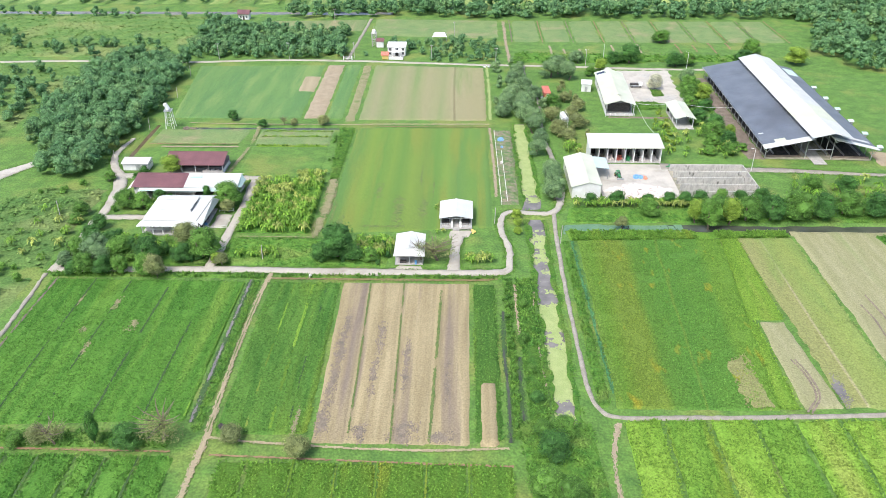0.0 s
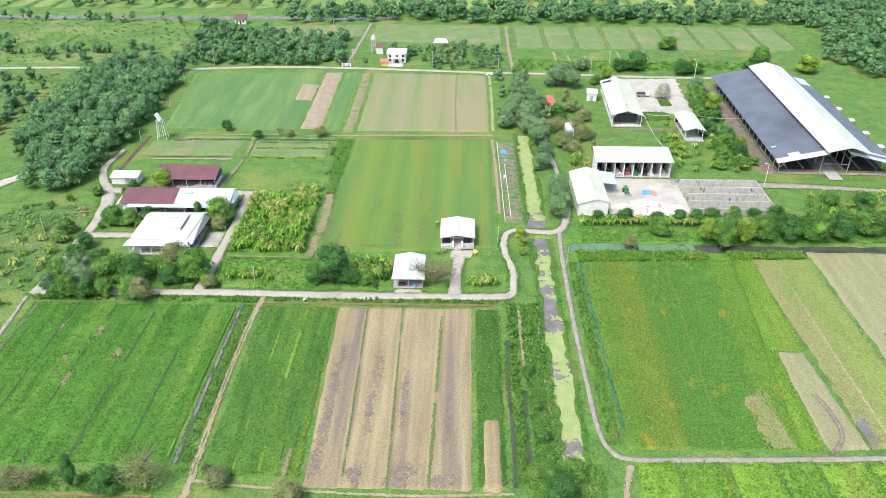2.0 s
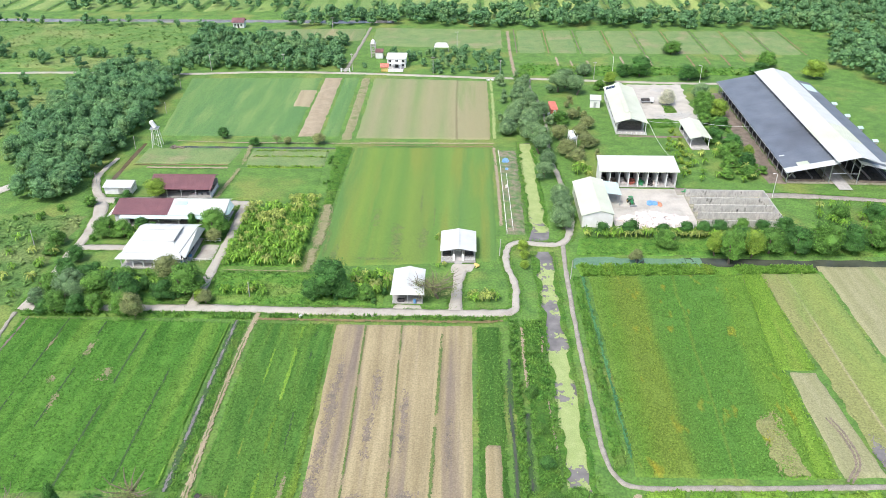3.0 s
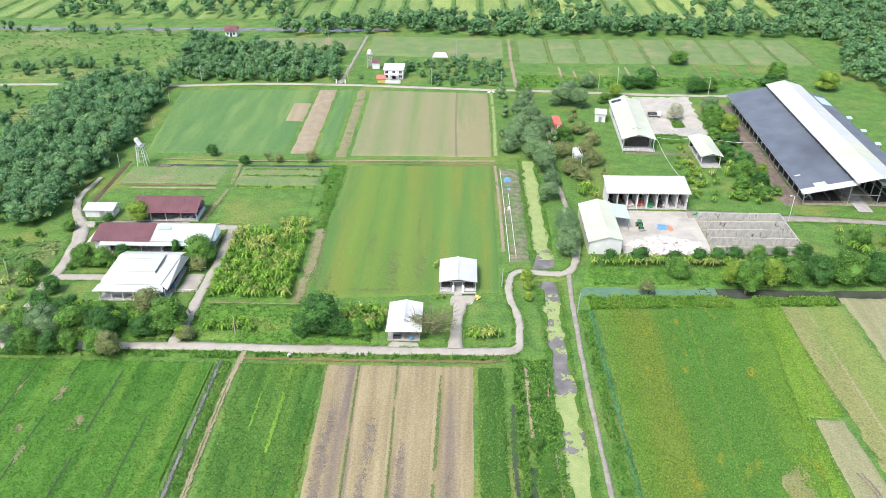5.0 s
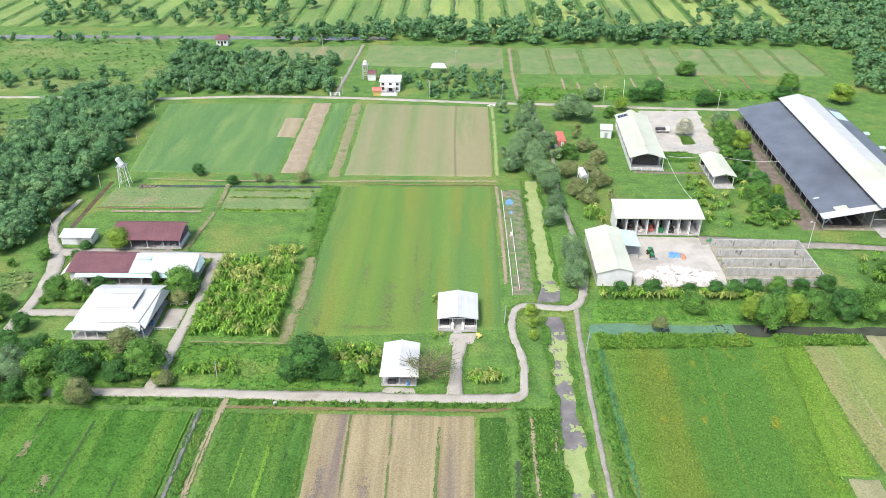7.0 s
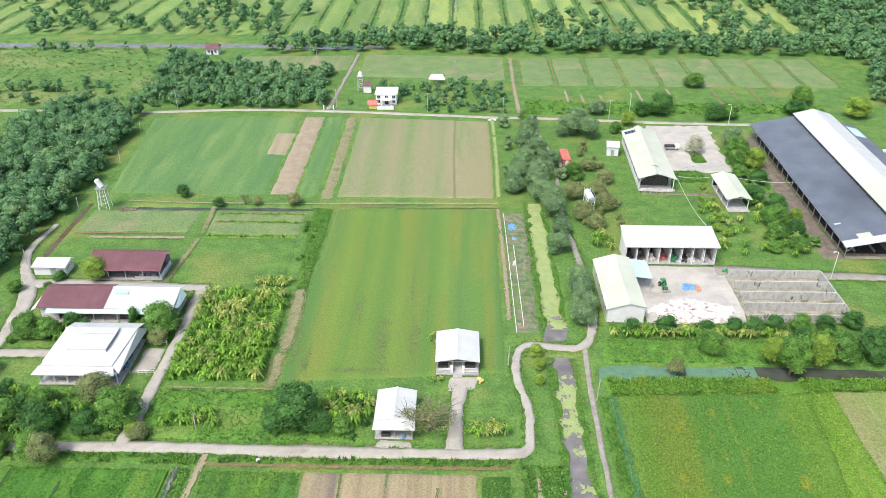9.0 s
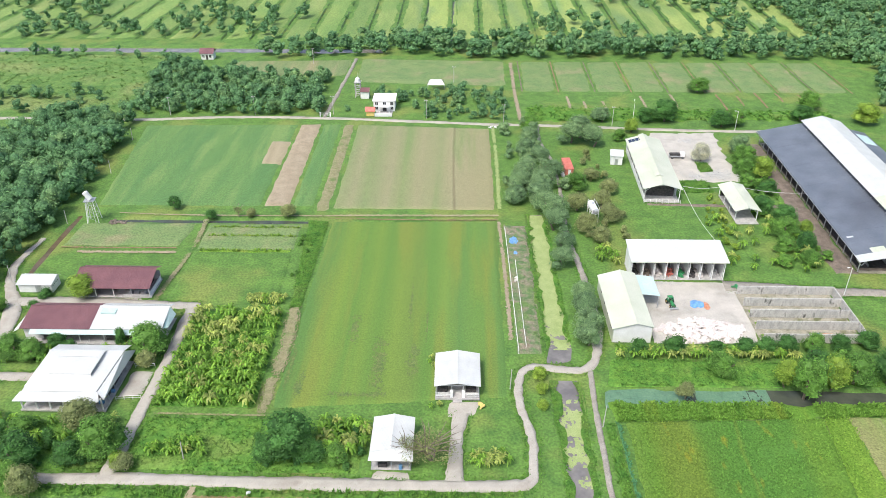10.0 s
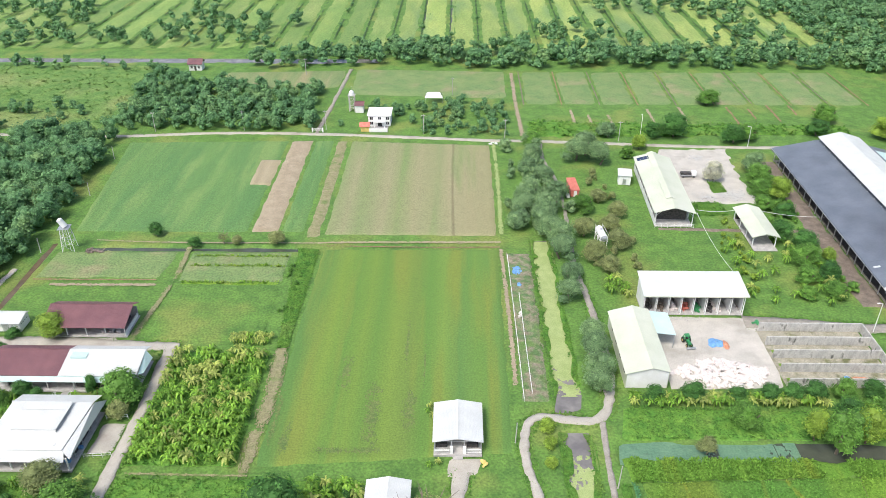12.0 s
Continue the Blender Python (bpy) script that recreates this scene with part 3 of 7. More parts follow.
ribbon("road", [(-230, 331), (-175, 335), (-140, 335), (-116, 334.4), (-82, 337.6), (-50, 337.0), (-10, 333.8), (10, 332.0), (34, 331.0), (71, 328), (96, 327), (112, 327)], 1.9, ROAD, "long straight pale road behind the far fields", seed=14)
ribbon("road", [(-49.8, 337), (-49.2, 350), (-47.8, 375), (-46.5, 408)], 1.3, TRACK, "pale earth path leading away from a small bridge", seed=15)
ribbon("road", [(62, 230.4), (75, 229.6), (87, 228.4), (100, 228), (125, 225.5), (160, 223)], [4.5, 3.0, 1.8, 1.6], TRACK, "pale service track leading from the yard to the cattle barn", seed=16)
ribbon("road", [(-154, 213), (-143, 219), (-137, 226), (-133.5, 231.5)], [9, 7.5, 5, 2.5], YARD, "bare pale clearing at the wood's edge", seed=17)
ribbon("road", [(-101, 166), (-99.9, 152), (-99.4, 140), (-98.5, 120)], 0.9, TRACK, "thin foot track beside the crop field", seed=18)
ribbon("track", [(-46.0, 167.0), (-46.7, 158), (-46.9, 139), (-46.6, 125), (-46.1, 113), (-46.3, 104), (-46.4, 92)], [1.2, 1.0, 0.9, 1.0, 1.4, 1.1], PALE, "worn pale farm track in the grass", seed=19, category="track", gap=0.0)
ribbon("grass_ridge", [(-46.7, 158), (-46.9, 139), (-46.6, 125), (-46.1, 113)], 0.3, DRY_WEED, "grassy middle of the farm track", z=0.1, seed=20, category="grass", gap=0.35)
ribbon("track", [(-46, 111.8), (-38, 110.8), (-20, 109.6), (-5, 109.3), (9, 110.1)], 0.55, PALE, "faint footpath along the field edge", seed=21, category="track", rag=0.5)
ribbon("track", [(-38.5, 227), (-38.2, 215), (-37.7, 205), (-38.4, 193), (-38.3, 185)], [1.6, 2.8, 2.6, 2.0], TRAIL, "worn sandy path beside the meadow", seed=22, category="track")
ribbon("track", [(-58.9, 184.7), (-48, 184.5), (-37.5, 184.4)], 0.5, TRAIL, "thin path below the banana grove", seed=23, category="track")
ribbon("track", [(-70.5, 261), (-69.8, 250), (-70.0, 241), (-71, 230), (-71.5, 222)], [1.4, 1.3, 1.2, 1.3], TRAIL, "worn path across the grass", seed=24, category="track")
ribbon("track", [(-96, 264.3), (-76, 263.3), (-40, 263.4), (-30, 263.8), (10, 264.4)], [0.4, 0.7, 0.6, 1.0, 0.9], PALE, "grass bank path between two fields", seed=25, category="track")
ribbon("track", [(29.5, 117), (27.6, 110), (26.9, 104), (27.2, 92)], [1.0, 0.8, 1.1], BARE, "bare patchy earth beside the ditch", seed=26, category="track", rag=0.9)
ribbon("track", [(17.2, 160), (16.2, 150), (16.6, 138), (17, 126)], 0.5, BARE, "bare strip on the canal bank", seed=27, category="track", rag=0.9)
ribbon("track", [(12.9, 163), (12.7, 150), (13.1, 140)], 0.7, BARE, "bare strip among the weeds", seed=28, category="track", rag=0.9)
# orange clay banks
ribbon("bank", [(-84, 108.3), (-67, 108.1), (-51.4, 108.0)], 0.45, CLAY, "orange clay bank at the end of the crop beds", seed=30, category="bank", z=0.15, rag=0.7)
ribbon("bank", [(-44.2, 107.4), (-31, 106.9), (-11, 106.2), (9.6, 105.7)], 0.45, CLAY, "orange clay bank at the end of the crop beds", seed=31, category="bank", z=0.15, rag=0.7)
ribbon("bank", [(-46, 164.6), (-28, 164.5), (2, 164.6), (9, 165.4)], 0.8, MUD, "thin brown bank at the head of the stubble field", seed=32, category="bank", rag=0.5)
ribbon("bank", [(-37, 262.0), (-10, 261.6), (9.6, 261.9)], 0.45, CLAY, "thin clay edge of the meadow", seed=33, category="bank", rag=0.4)
ribbon("bank", [(9.7, 261), (10.0, 245), (10.2, 225), (10.2, 208.5)], 0.9, BARE, "reddish bare strip along the meadow's edge", seed=34, category="bank", rag=0.3)
ribbon("garden_bed", [(12.0, 236), (12.1, 224), (12.4, 206)], 1.1, BARE, "reddish bare garden bed with posts", seed=35, category="garden bed", rag=0.3)
ribbon("bank", [(-104, 245.4), (-90, 245.4), (-74, 245.6)], 0.5, CLAY, "thin earth bank across the grass plot", seed=36, category="bank", rag=0.4)
ribbon("bank", [(-99, 243.2), (-86, 243.2), (-73.4, 243.4)], 1.0, BARE, "bare earth strip across the grass plot", seed=37, category="bank", rag=0.5)
ribbon("ditch_edge", [(10.4, 329), (10.6, 300), (10.2, 268.5)], 1.1, ALGAE, "pale green weedy ditch line beside the far field", seed=38, category="ditch", rag=0.6)

# narrow wet ditches: dark weedy banks, and the water between them
for pts, wd, mt, lb in (([(-50.2, 164), (-50.3, 146), (-50.2, 130), (-50.1, 115.5)], 1.1, WATER_GREY, "shallow grey water in a drainage ditch"),
                        ([(9.6, 152), (9.2, 138), (9.5, 126), (9.3, 111.5)], 0.9, WATER, "black water in an overgrown ditch"),
                        ([(12.4, 136), (12.0, 126), (12.2, 111.5)], 0.9, WATER, "black water in a second overgrown ditch")):
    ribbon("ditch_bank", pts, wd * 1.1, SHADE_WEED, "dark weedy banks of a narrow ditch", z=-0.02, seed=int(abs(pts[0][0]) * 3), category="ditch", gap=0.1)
    ribbon("ditch_water", pts, wd * 0.5, mt, lb, z=0.03, seed=int(abs(pts[0][0]) * 3) + 1, category="water", gap=0.4)

# ---- fields ----
field("crop_field", [(-98.8, 113.5), (-50.9, 115.8), (-51.2, 163.6), (-98.6, 164.2)], CROP, "dense bright green crop field with faint drills", h=0.3, seed=2, tuft=5, th=0.16, ts=0.24, rows=2.2)
field("crop_field", [(-44.9, 112.5), (-27.6, 112.8), (-28.3, 163.4), (-45.3, 163.6)], CROP2, "deep green leafy crop strip beside the stubble", h=0.3, seed=3, tuft=5, th=0.16, ts=0.25)
field("crop_field", [(2.8, 111.5), (8.3, 111.5), (8.4, 163.2), (3.0, 163.2)], CROP2, "narrow green crop strip beside a ditch", h=0.3, seed=4, tuft=4, th=0.16)
field("bare_patch", [(3.7, 110.4), (7.5, 110.4), (7.5, 127.8), (3.8, 127.8)], STUBBLE, "small cut straw-coloured plot in the crop strip", h=0.12, z=0.62, seed=5, rag=0.3)
field("weeds", [(13.2, 112), (17.2, 112), (17.2, 166), (12.8, 166)], WEED, "rough green weeds on the canal bank", h=0.4, seed=6, tuft=5, th=0.25, ts=0.3, category="weeds")
field("weeds", [(-49.3, 113), (-47.4, 113), (-47.7, 164), (-49.4, 164)], WEED, "rough grass between ditch and track", h=0.3, seed=180, tuft=5, th=0.2, ts=0.25, category="weeds")
field("weeds", [(10.1, 112), (11.3, 112), (12.2, 166), (10.2, 166)], WEED, "tall weeds between two ditches", h=0.4, seed=7, tuft=6, th=0.25, ts=0.3, category="weeds")
field("weeds", [(26.4, 121), (29.2, 121), (28.4, 184), (26.2, 184)], WEED, "low weeds along the gravel track", h=0.3, seed=8, tuft=3, th=0.3, category="weeds")
field("weeds", [(13, 92), (26, 92), (24.5, 117), (10.5, 117)], WEED, "rough scrub in the low corner by the ditch", h=0.4, seed=9, tuft=4, th=0.25, ts=0.3, category="weeds")
# stubble field in four strips
field("stubble_field", [(-26.8, 110.6), (2.0, 110.5), (2.2, 163.5), (-27.9, 163.5)], STUBBLE, "trodden straw under the stubble strips", h=0.04, z=0.0, seed=40, rag=0.3)
for x0, x1, u0, u1, sd in ((-27.0, -20.3, -28.1, -21.3, 41), (-20.1, -12.5, -21.1, -13.3, 42), (-12.3, -5.6, -13.1, -4.7, 43), (-5.0, 2.2, -4.0, 2.4, 44)):
    field("stubble_strip", [(x0, 110.6), (x1, 110.4), (u1, 163.6), (u0, 163.6)], STUBBLE, "dry straw-coloured stubble strip with grey burnt streaks", h=0.12, z=0.05, seed=sd, rag=0.1)
for pts, w in (([(-20.2, 110.8), (-20.6, 135), (-21.2, 163)], 0.4), ([(-12.4, 110.8), (-12.8, 135), (-13.2, 163)], 0.4), ([(-5.3, 110.8), (-4.8, 135), (-4.3, 160)], 0.6)):
    ribbon("grass_ridge", pts, w, DRY_WEED, "olive grassy ridge between stubble strips", z=0.17, gap=0.25, seed=int(-pts[0][0]), category="grass", rag=0.3)


def stain(x, y, rx, ry, seed, mat=ASH, name="ash_patch", label="grey burnt straw patch on the stubble", z=0.19, category="ash"):
    xs, ys = np.arange(x - 1.3 * rx, x + 1.3 * rx, 0.2), np.arange(y - 1.2 * ry, y + 1.2 * ry, 0.28)
    gx, gy = np.meshgrid(xs, ys, indexing="ij")
    f = grid_faces(len(xs), len(ys))
    q = np.stack([gx, gy], -1).reshape(-1, 2)[f[:, 0]]
    far = np.hypot((q[:, 0] - x) / rx, (q[:, 1] - y) / ry)
    fray = 1.1 * (value_noise(q[:, 0], q[:, 1], 1.2, seed) - 0.5) + 1.0 * (np.random.default_rng(seed).random(len(f)) - 0.5)
    v = np.stack([gx, gy, gx * 0 + z + 0.003 * (seed % 13) - 0.015], -1).reshape(-1, 3)
    tagged(new(name, flat_mesh(name, v, f[far + fray < 0.75], mat)), label, category, "", "stuff")


for i, (x, y, rx, ry) in enumerate(((-25.6, 116, 0.9, 4.5), (-25.2, 127, 0.7, 6), (-25.0, 138, 0.8, 5), (-24.7, 147, 0.6, 4), (-18.2, 113.5, 1.1, 2.5), (-17.4, 130, 0.6, 5), (-17.0, 142, 0.7, 4.5), (-10.4, 113.2, 1.7, 2.6), (-11.0, 133, 0.5, 7), (-3.3, 112.4, 1.3, 1.8), (-2.5, 128, 0.5, 6))):
    stain(x, y, rx * 1.5, ry * 1.15, 60 + i, z=0.2)

# crop field east of the canal track
field("crop_field", [(30.0, 120.6), (61.2, 120.7), (68.0, 186.0), (30.2, 184.2)], CROP_E, "dense green crop with golden weedy patches and faint strips", h=0.35, seed=10, tuft=6, th=0.2, ts=0.22)
field("crop_field", [(60.2, 121), (65.0, 121), (65.4, 149.6), (63.6, 149.6)], CROP_B, "bright green weedy crop beside the cut plot", h=0.3, seed=13, tuft=4, th=0.16)
field("crop_field", [(63.6, 149.6), (72.0, 149.6), (72.6, 186.2), (67.8, 186.2)], CROP_B, "bright green crop strip", h=0.3, seed=14, tuft=4, th=0.16)
field("bare_patch", [(65.3, 121.2), (73.4, 121.4), (71.6, 149.6), (65.7, 149.6)], PALE_G, "pale cut plot with a muddy wheel track", h=0.1, z=0.04, seed=15, rag=0.4)
field("bare_patch", [(54.6, 121.0), (60.2, 120.9), (59.2, 138.0), (54.4, 135.4)], STRIPS, "thin yellowed patch in the crop", h=0.2, z=0.27, seed=16, rag=2.2, tuft=2.5, th=0.2)
field("cut_strip", [(73.5, 121.5), (86.9, 121.9), (86.9, 187.2), (71.8, 186.2)], STRIPS, "straw-green cut strips parted by a pale path", h=0.2, seed=17, rag=0.9, tuft=2.5, th=0.15)
stain(74.2, 126.5, 1.1, 4.5, 75, WATER_GREY, "puddle", "shallow grey puddle beside the cut plot", z=0.26, category="puddle")
field("stubble_field", [(87.2, 121.9), (150, 124), (150, 190.4), (87.2, 190.2)], PALE_G, "wide pale stubble field with dark wheel tracks", h=0.12, seed=19, res=1.2)
field("crop_field", [(112, 165), (150, 165), (150, 186), (108, 188)], CROP, "green crop corner in the stubble field", h=0.5, z=0.15, seed=20, tuft=3)
for pts in ([(91, 156), (91.6, 150), (91.2, 143), (91.6, 132)], [(93.6, 160), (94.2, 152), (93.9, 143)], [(68.8, 136), (69.9, 131), (69.6, 125), (66.2, 120)], [(68.0, 136), (69.2, 131), (68.9, 125), (65.6, 120.4)]):
    ribbon("wheel_track", pts, 0.45, ASH, "dark muddy wheel track pressed into the stubble", z=0.19, seed=3, category="track", rag=0.3)
field("reeds", [(28.6, 183.8), (86.6, 186.6), (86.6, 189.8), (28.2, 189.4)], CROP_R, "thick green reed hedge along the canal", h=0.4, seed=21, tuft=9, th=0.28, ts=0.3, rag=1.4, category="reeds")
field("weeds", [(28.4, 194.2), (150, 195.2), (150, 199.5), (30.2, 203)], WEED, "bright green bank of weeds along the canal", h=0.3, seed=22, tuft=4, th=0.16, category="weeds")
for k, (x, y0, y1) in enumerate(((17.7, 118, 196), (22.9, 118, 196), (17.6, 204, 266), (22.6, 208, 266))):
    field("bank_weeds", [(x - 0.7, y0), (x + 0.7, y0), (x + 0.7, y1), (x - 0.7, y1)], WEED, "ragged weeds hanging over the canal bank", h=0.15, z=-0.2, seed=190 + k, tuft=3, th=0.14, ts=0.25, rag=1.8, category="weeds")
field("hedge", [(29.7, 125), (30.2, 125), (29.1, 184.4), (28.5, 184.4)], TEAL, "thin blue-green hedge line along the crop", h=0.5, seed=23, tuft=6, th=0.25, category="hedge", rag=0.3)
# crops below the gravel track
for k, (x0, x1, mt) in enumerate(((30.6, 38, CROP_B), (38, 46.5, CROP_R), (46.5, 55, CROP_B), (55, 62.5, CROP_R), (62.5, 71, CROP_B), (71, 80, CROP_B), (80, 100, CROP))):
    field("crop_field", [(x0, 84), (x1 - 0.5, 84), (x1 - 0.3, 117.4 + 0.02 * x1), (x0, 117.2 + 0.02 * x0)], mt, "bright leafy crop beds in long rows", h=0.45, seed=70 + k, tuft=5, th=0.22, rows=2.1)
# crop beds at the near edge, parted by narrow furrows
EDGES = ((-96, -80.4), (-79.8, -74.5), (-73.9, -67.7), (-67.1, -62.5), (-61.9, -56.7), (-56.1, -50.2), (-42.3, -37.2), (-36.7, -29.1), (-28.6, -21.5), (-20.9, -14.4), (-13.9, -5.8), (-5.3, 1.5), (2.1, 9.5))
for k, (x0, x1) in enumerate(EDGES):
    field("crop_bed", [(x0 + 0.2, 84), (x1 + 0.2, 84), (x1, 106.2 if x0 > -45 else 107.2), (x0, 106.3 if x0 > -45 else 107.3)], CROP if k < 6 else CROP_R, "raised leafy crop bed between narrow furrows", h=0.45, seed=80 + k, tuft=5, th=0.22, rag=0.35)
for (xa, x0), (x1, xb) in zip(EDGES, EDGES[1:]):
    if x1 - x0 < 2:
        mid = (x0 + x1) / 2
        ribbon("furrow", [(mid + 0.2, 84), (mid + 0.1, 95), (mid, 106.3)], 0.35, SHADE_WEED if x0 < -45 else CROP_Y, "dark furrow strip between crop beds" if x0 < -45 else "yellow-green weedy ridge between crop beds", z=0.3, seed=int(-x0) + 100, category="furrow", gap=0.3)
field("weeds", [(-96, 108.8), (-52, 108.8), (-52, 113.2), (-96, 113.0)], WEED, "grassy headland under the tree row", h=0.35, seed=25, tuft=3, th=0.35, category="weeds")
field("weeds", [(-100, 164.6), (-46.8, 164.4), (-46.8, 166.8), (-100, 166.4)], WEED, "rough grass verge below the road", h=0.4, seed=26, tuft=4, th=0.35, category="weeds")
field("weeds", [(-44, 164.9), (10.5, 165.0), (10.5, 166.4), (-44, 166.4)], WEED, "rough grass verge below the road", h=0.4, seed=27, tuft=4, th=0.35, category="weeds")
# the large meadow and the plots round it
field("meadow", [(-36.9, 186.2), (9.0, 190.5), (9.3, 261.2), (-36.0, 260.8)], MEADOW, "large mown meadow with yellow-green streaks", h=0.1, seed=28, tuft=0.5, th=0.12, ts=0.12)
field("weeds", [(-39.6, 219), (-37.2, 219), (-36.4, 261), (-42.4, 261)], WEED, "overgrown green strip between the plots", h=0.3, seed=29, tuft=4, th=0.16, category="weeds")
field("grass_plot", [(-69, 222), (-43, 222), (-43.2, 243.6), (-69, 243.6)], GRASS, "open green grass plot", h=0.12, seed=30, tuft=0.5, th=0.12)
field("grass_plot", [(-69, 245), (-43.4, 245), (-43.4, 258.8), (-69, 258.8)], PLOT, "green grass plot with yellow edges", h=0.15, seed=31, tuft=0.5, th=0.12)
for y in (244.4, 252.0, 256.5):
    field("weeds", [(-68, y - 0.5), (-44, y - 0.5), (-44, y + 0.5), (-68, y + 0.5)], CROP_B, "yellow-green weedy plot border", h=0.35, seed=int(y), tuft=4, th=0.3, category="weeds")
field("grass_plot", [(-104.2, 246.2), (-73.6, 246.4), (-72.2, 259), (-104, 259)], PLOT, "dry yellow-green grass plot by the water tower", h=0.12, seed=32, tuft=0.3, th=0.12)
field("banana_ground", [(-60.0, 186.4), (-39.8, 186.4), (-40.6, 217.6), (-60.0, 218.8)], WEED, "weedy floor of the banana grove", h=0.3, seed=33, tuft=4, th=0.16, category="weeds")
field("weeds", [(-60.2, 170.6), (-18, 170.2), (-18, 184.0), (-60.2, 184.0)], WEED, "rough green undergrowth above the road", h=0.3, seed=34, tuft=3, th=0.22, category="weeds")
field("weeds", [(-98, 170), (-63.4, 170.4), (-63.4, 182), (-98, 182)], WEED, "dark rough undergrowth below the house", h=0.3, seed=35, tuft=4, th=0.16, category="weeds")
for i, (x, y, rx, ry) in enumerate(((-17.5, 200, 1.5, 8), (-10.5, 201, 1.3, 5), (-23.9, 212, 1.1, 5), (-32.8, 193, 0.9, 4), (-35.4, 199, 0.5, 9), (-12, 222, 0.4, 9), (-20, 190.5, 6, 0.7), (-8, 214, 0.3, 7))):
    stain(x, y, rx, ry, 110 + i, DRY_WEED, "weed_patch", "dull weedy patch in the mown meadow", z=0.12, category="weeds")
# far paddies
field("paddy", [(-104, 268.6), (-57.4, 268.9), (-57.8, 331.4), (-111.6, 329.6)], PADDY_G, "smooth green paddy with faint strips", h=0.15, seed=36, res=1.2)
field("bare_strip", [(-56.9, 268.8), (-49.0, 268.9), (-49.6, 331.6), (-57.2, 331.4)], BARE, "bare pinkish-brown ploughed strip", h=0.1, z=0.08, seed=37, res=1.2)
field("bare_patch", [(-64.4, 296.4), (-57.0, 296.4), (-57.2, 316), (-64.9, 316)], PALE, "pale cut square beside the ploughed strip", h=0.1, z=0.2, seed=38, res=1.2)
field("paddy", [(-48.8, 268.9), (-42.2, 268.9), (-42.4, 331.6), (-49.2, 331.6)], PADDY_G, "narrow green paddy strip", h=0.15, seed=39, res=1.2)
field("cut_strip", [(-41.9, 266.5), (-37.4, 266.5), (-37.6, 331.4), (-41.9, 331.4)], TRAIL, "pale worn strip between two paddies", h=0.1, seed=40, res=1.2)
field("paddy", [(-36.9, 267.8), (9.4, 267.6), (9.6, 328.4), (-37.0, 331.4)], PADDY_S, "half-dry paddy with tan and green strips", h=0.15, seed=41, res=1.0)
# plots behind the far road
field("paddy", [(-97, 384), (-47.8, 384), (-47.2, 407), (-99, 404)], PADDY, "dry grass plots behind the wood", h=0.2, seed=42, res=2.5)
field("paddy", [(-44, 376), (18, 372), (18.5, 406), (-44.5, 409)], PLOT, "pale green plot behind the small house", h=0.2, seed=43, res=2.5)
for k in range(9):
    x = 23.5 + 14.2 * k
    field("paddy", [(x, 366), (x + 13.7, 366), (x + 14.2, 406), (x + 0.4, 405)], PLOT, "small fenced grass plot in the distance", h=0.2, seed=44 + k, res=2.5)
for x, y0, y1 in ((25, 337, 349), (39.8, 341, 361), (45.6, 342, 356), (52.8, 344, 356), (68, 346, 362), (80, 350, 364), (97.6, 347, 364), (105, 352, 362), (113, 350, 366), (121, 356, 366), (129, 350, 364)):
    ribbon("clay_bed", [(x, y0), (x + 0.3, (y0 + y1) / 2), (x + 0.2, y1)], 1.0 if x < 90 else 0.7, BARE if x < 90 else CLAY, "narrow bare clay bed", seed=int(x), category="garden bed")
ribbon("track", [(20.6, 403), (20.4, 385), (20.2, 366), (20.6, 336)], [1.6, 1.2, 1.6], BARE, "reddish earth track behind the road", seed=41, category="track")
field("lawn", [(134, 246), (175, 240), (166, 318), (142, 320)], GRASS, "smooth bright green lawn beside the cattle barn", h=0.1, seed=53, res=2)

for k, q in enumerate(([(-300, 200), (-156, 236), (-156, 300), (-300, 300)], [(-300, 300), (-153, 300), (-153, 330), (-300, 328)], [(-300, 342), (-126, 340), (-128, 412), (-300, 414)], [(-160, 120), (-102.5, 120), (-102.5, 164), (-160, 170)], [(-160, 172), (-102.5, 168), (-104, 212), (-122, 212)])):
    field("rough_meadow", q, ROUGH, "rough overgrown meadow of tall grass and weeds", h=0.5, seed=160 + k, res=2.2, tuft=0.15, th=0.4, ts=0.7, rag=2)

# furrows and weedy lines in the western crop; dark strips carry the furrows' shade
for x, y0, y1, w, mt, gp, lb in ((-97.0, 116, 164, 0.5, TRODDEN, 0.2, "muddy ditch line at the edge of the crop"), (-87.5, 116, 163.8, 0.4, SHADE_WEED, 0.35, "dark weedy strip standing in for a furrow's shade"), (-78.8, 116, 162.8, 0.4, SHADE_WEED, 0.4, "dark weedy strip standing in for a furrow's shade"), (-69.0, 116, 160, 0.45, SHADE_WEED, 0.38, "dark weedy strip standing in for a furrow's shade"), (-59.3, 117, 158, 0.4, SHADE_WEED, 0.4, "dark weedy strip standing in for a furrow's shade"),
                             (-34.8, 114, 162, 0.7, CROP_B, 0.3, "bright weedy line in the crop strip"), (-39.3, 114, 162, 0.4, CROP_B, 0.5, "bright weedy line in the crop strip"), (-31.5, 114, 160, 0.4, SHADE_WEED, 0.55, "dark weedy strip standing in for a furrow's shade in the crop strip"), (-51.6, 117, 163, 0.35, CROP_R, 0.4, "bright grassy edge of the crop")):
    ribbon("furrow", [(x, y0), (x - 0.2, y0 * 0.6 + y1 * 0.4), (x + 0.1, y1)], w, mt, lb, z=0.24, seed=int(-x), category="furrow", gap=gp)
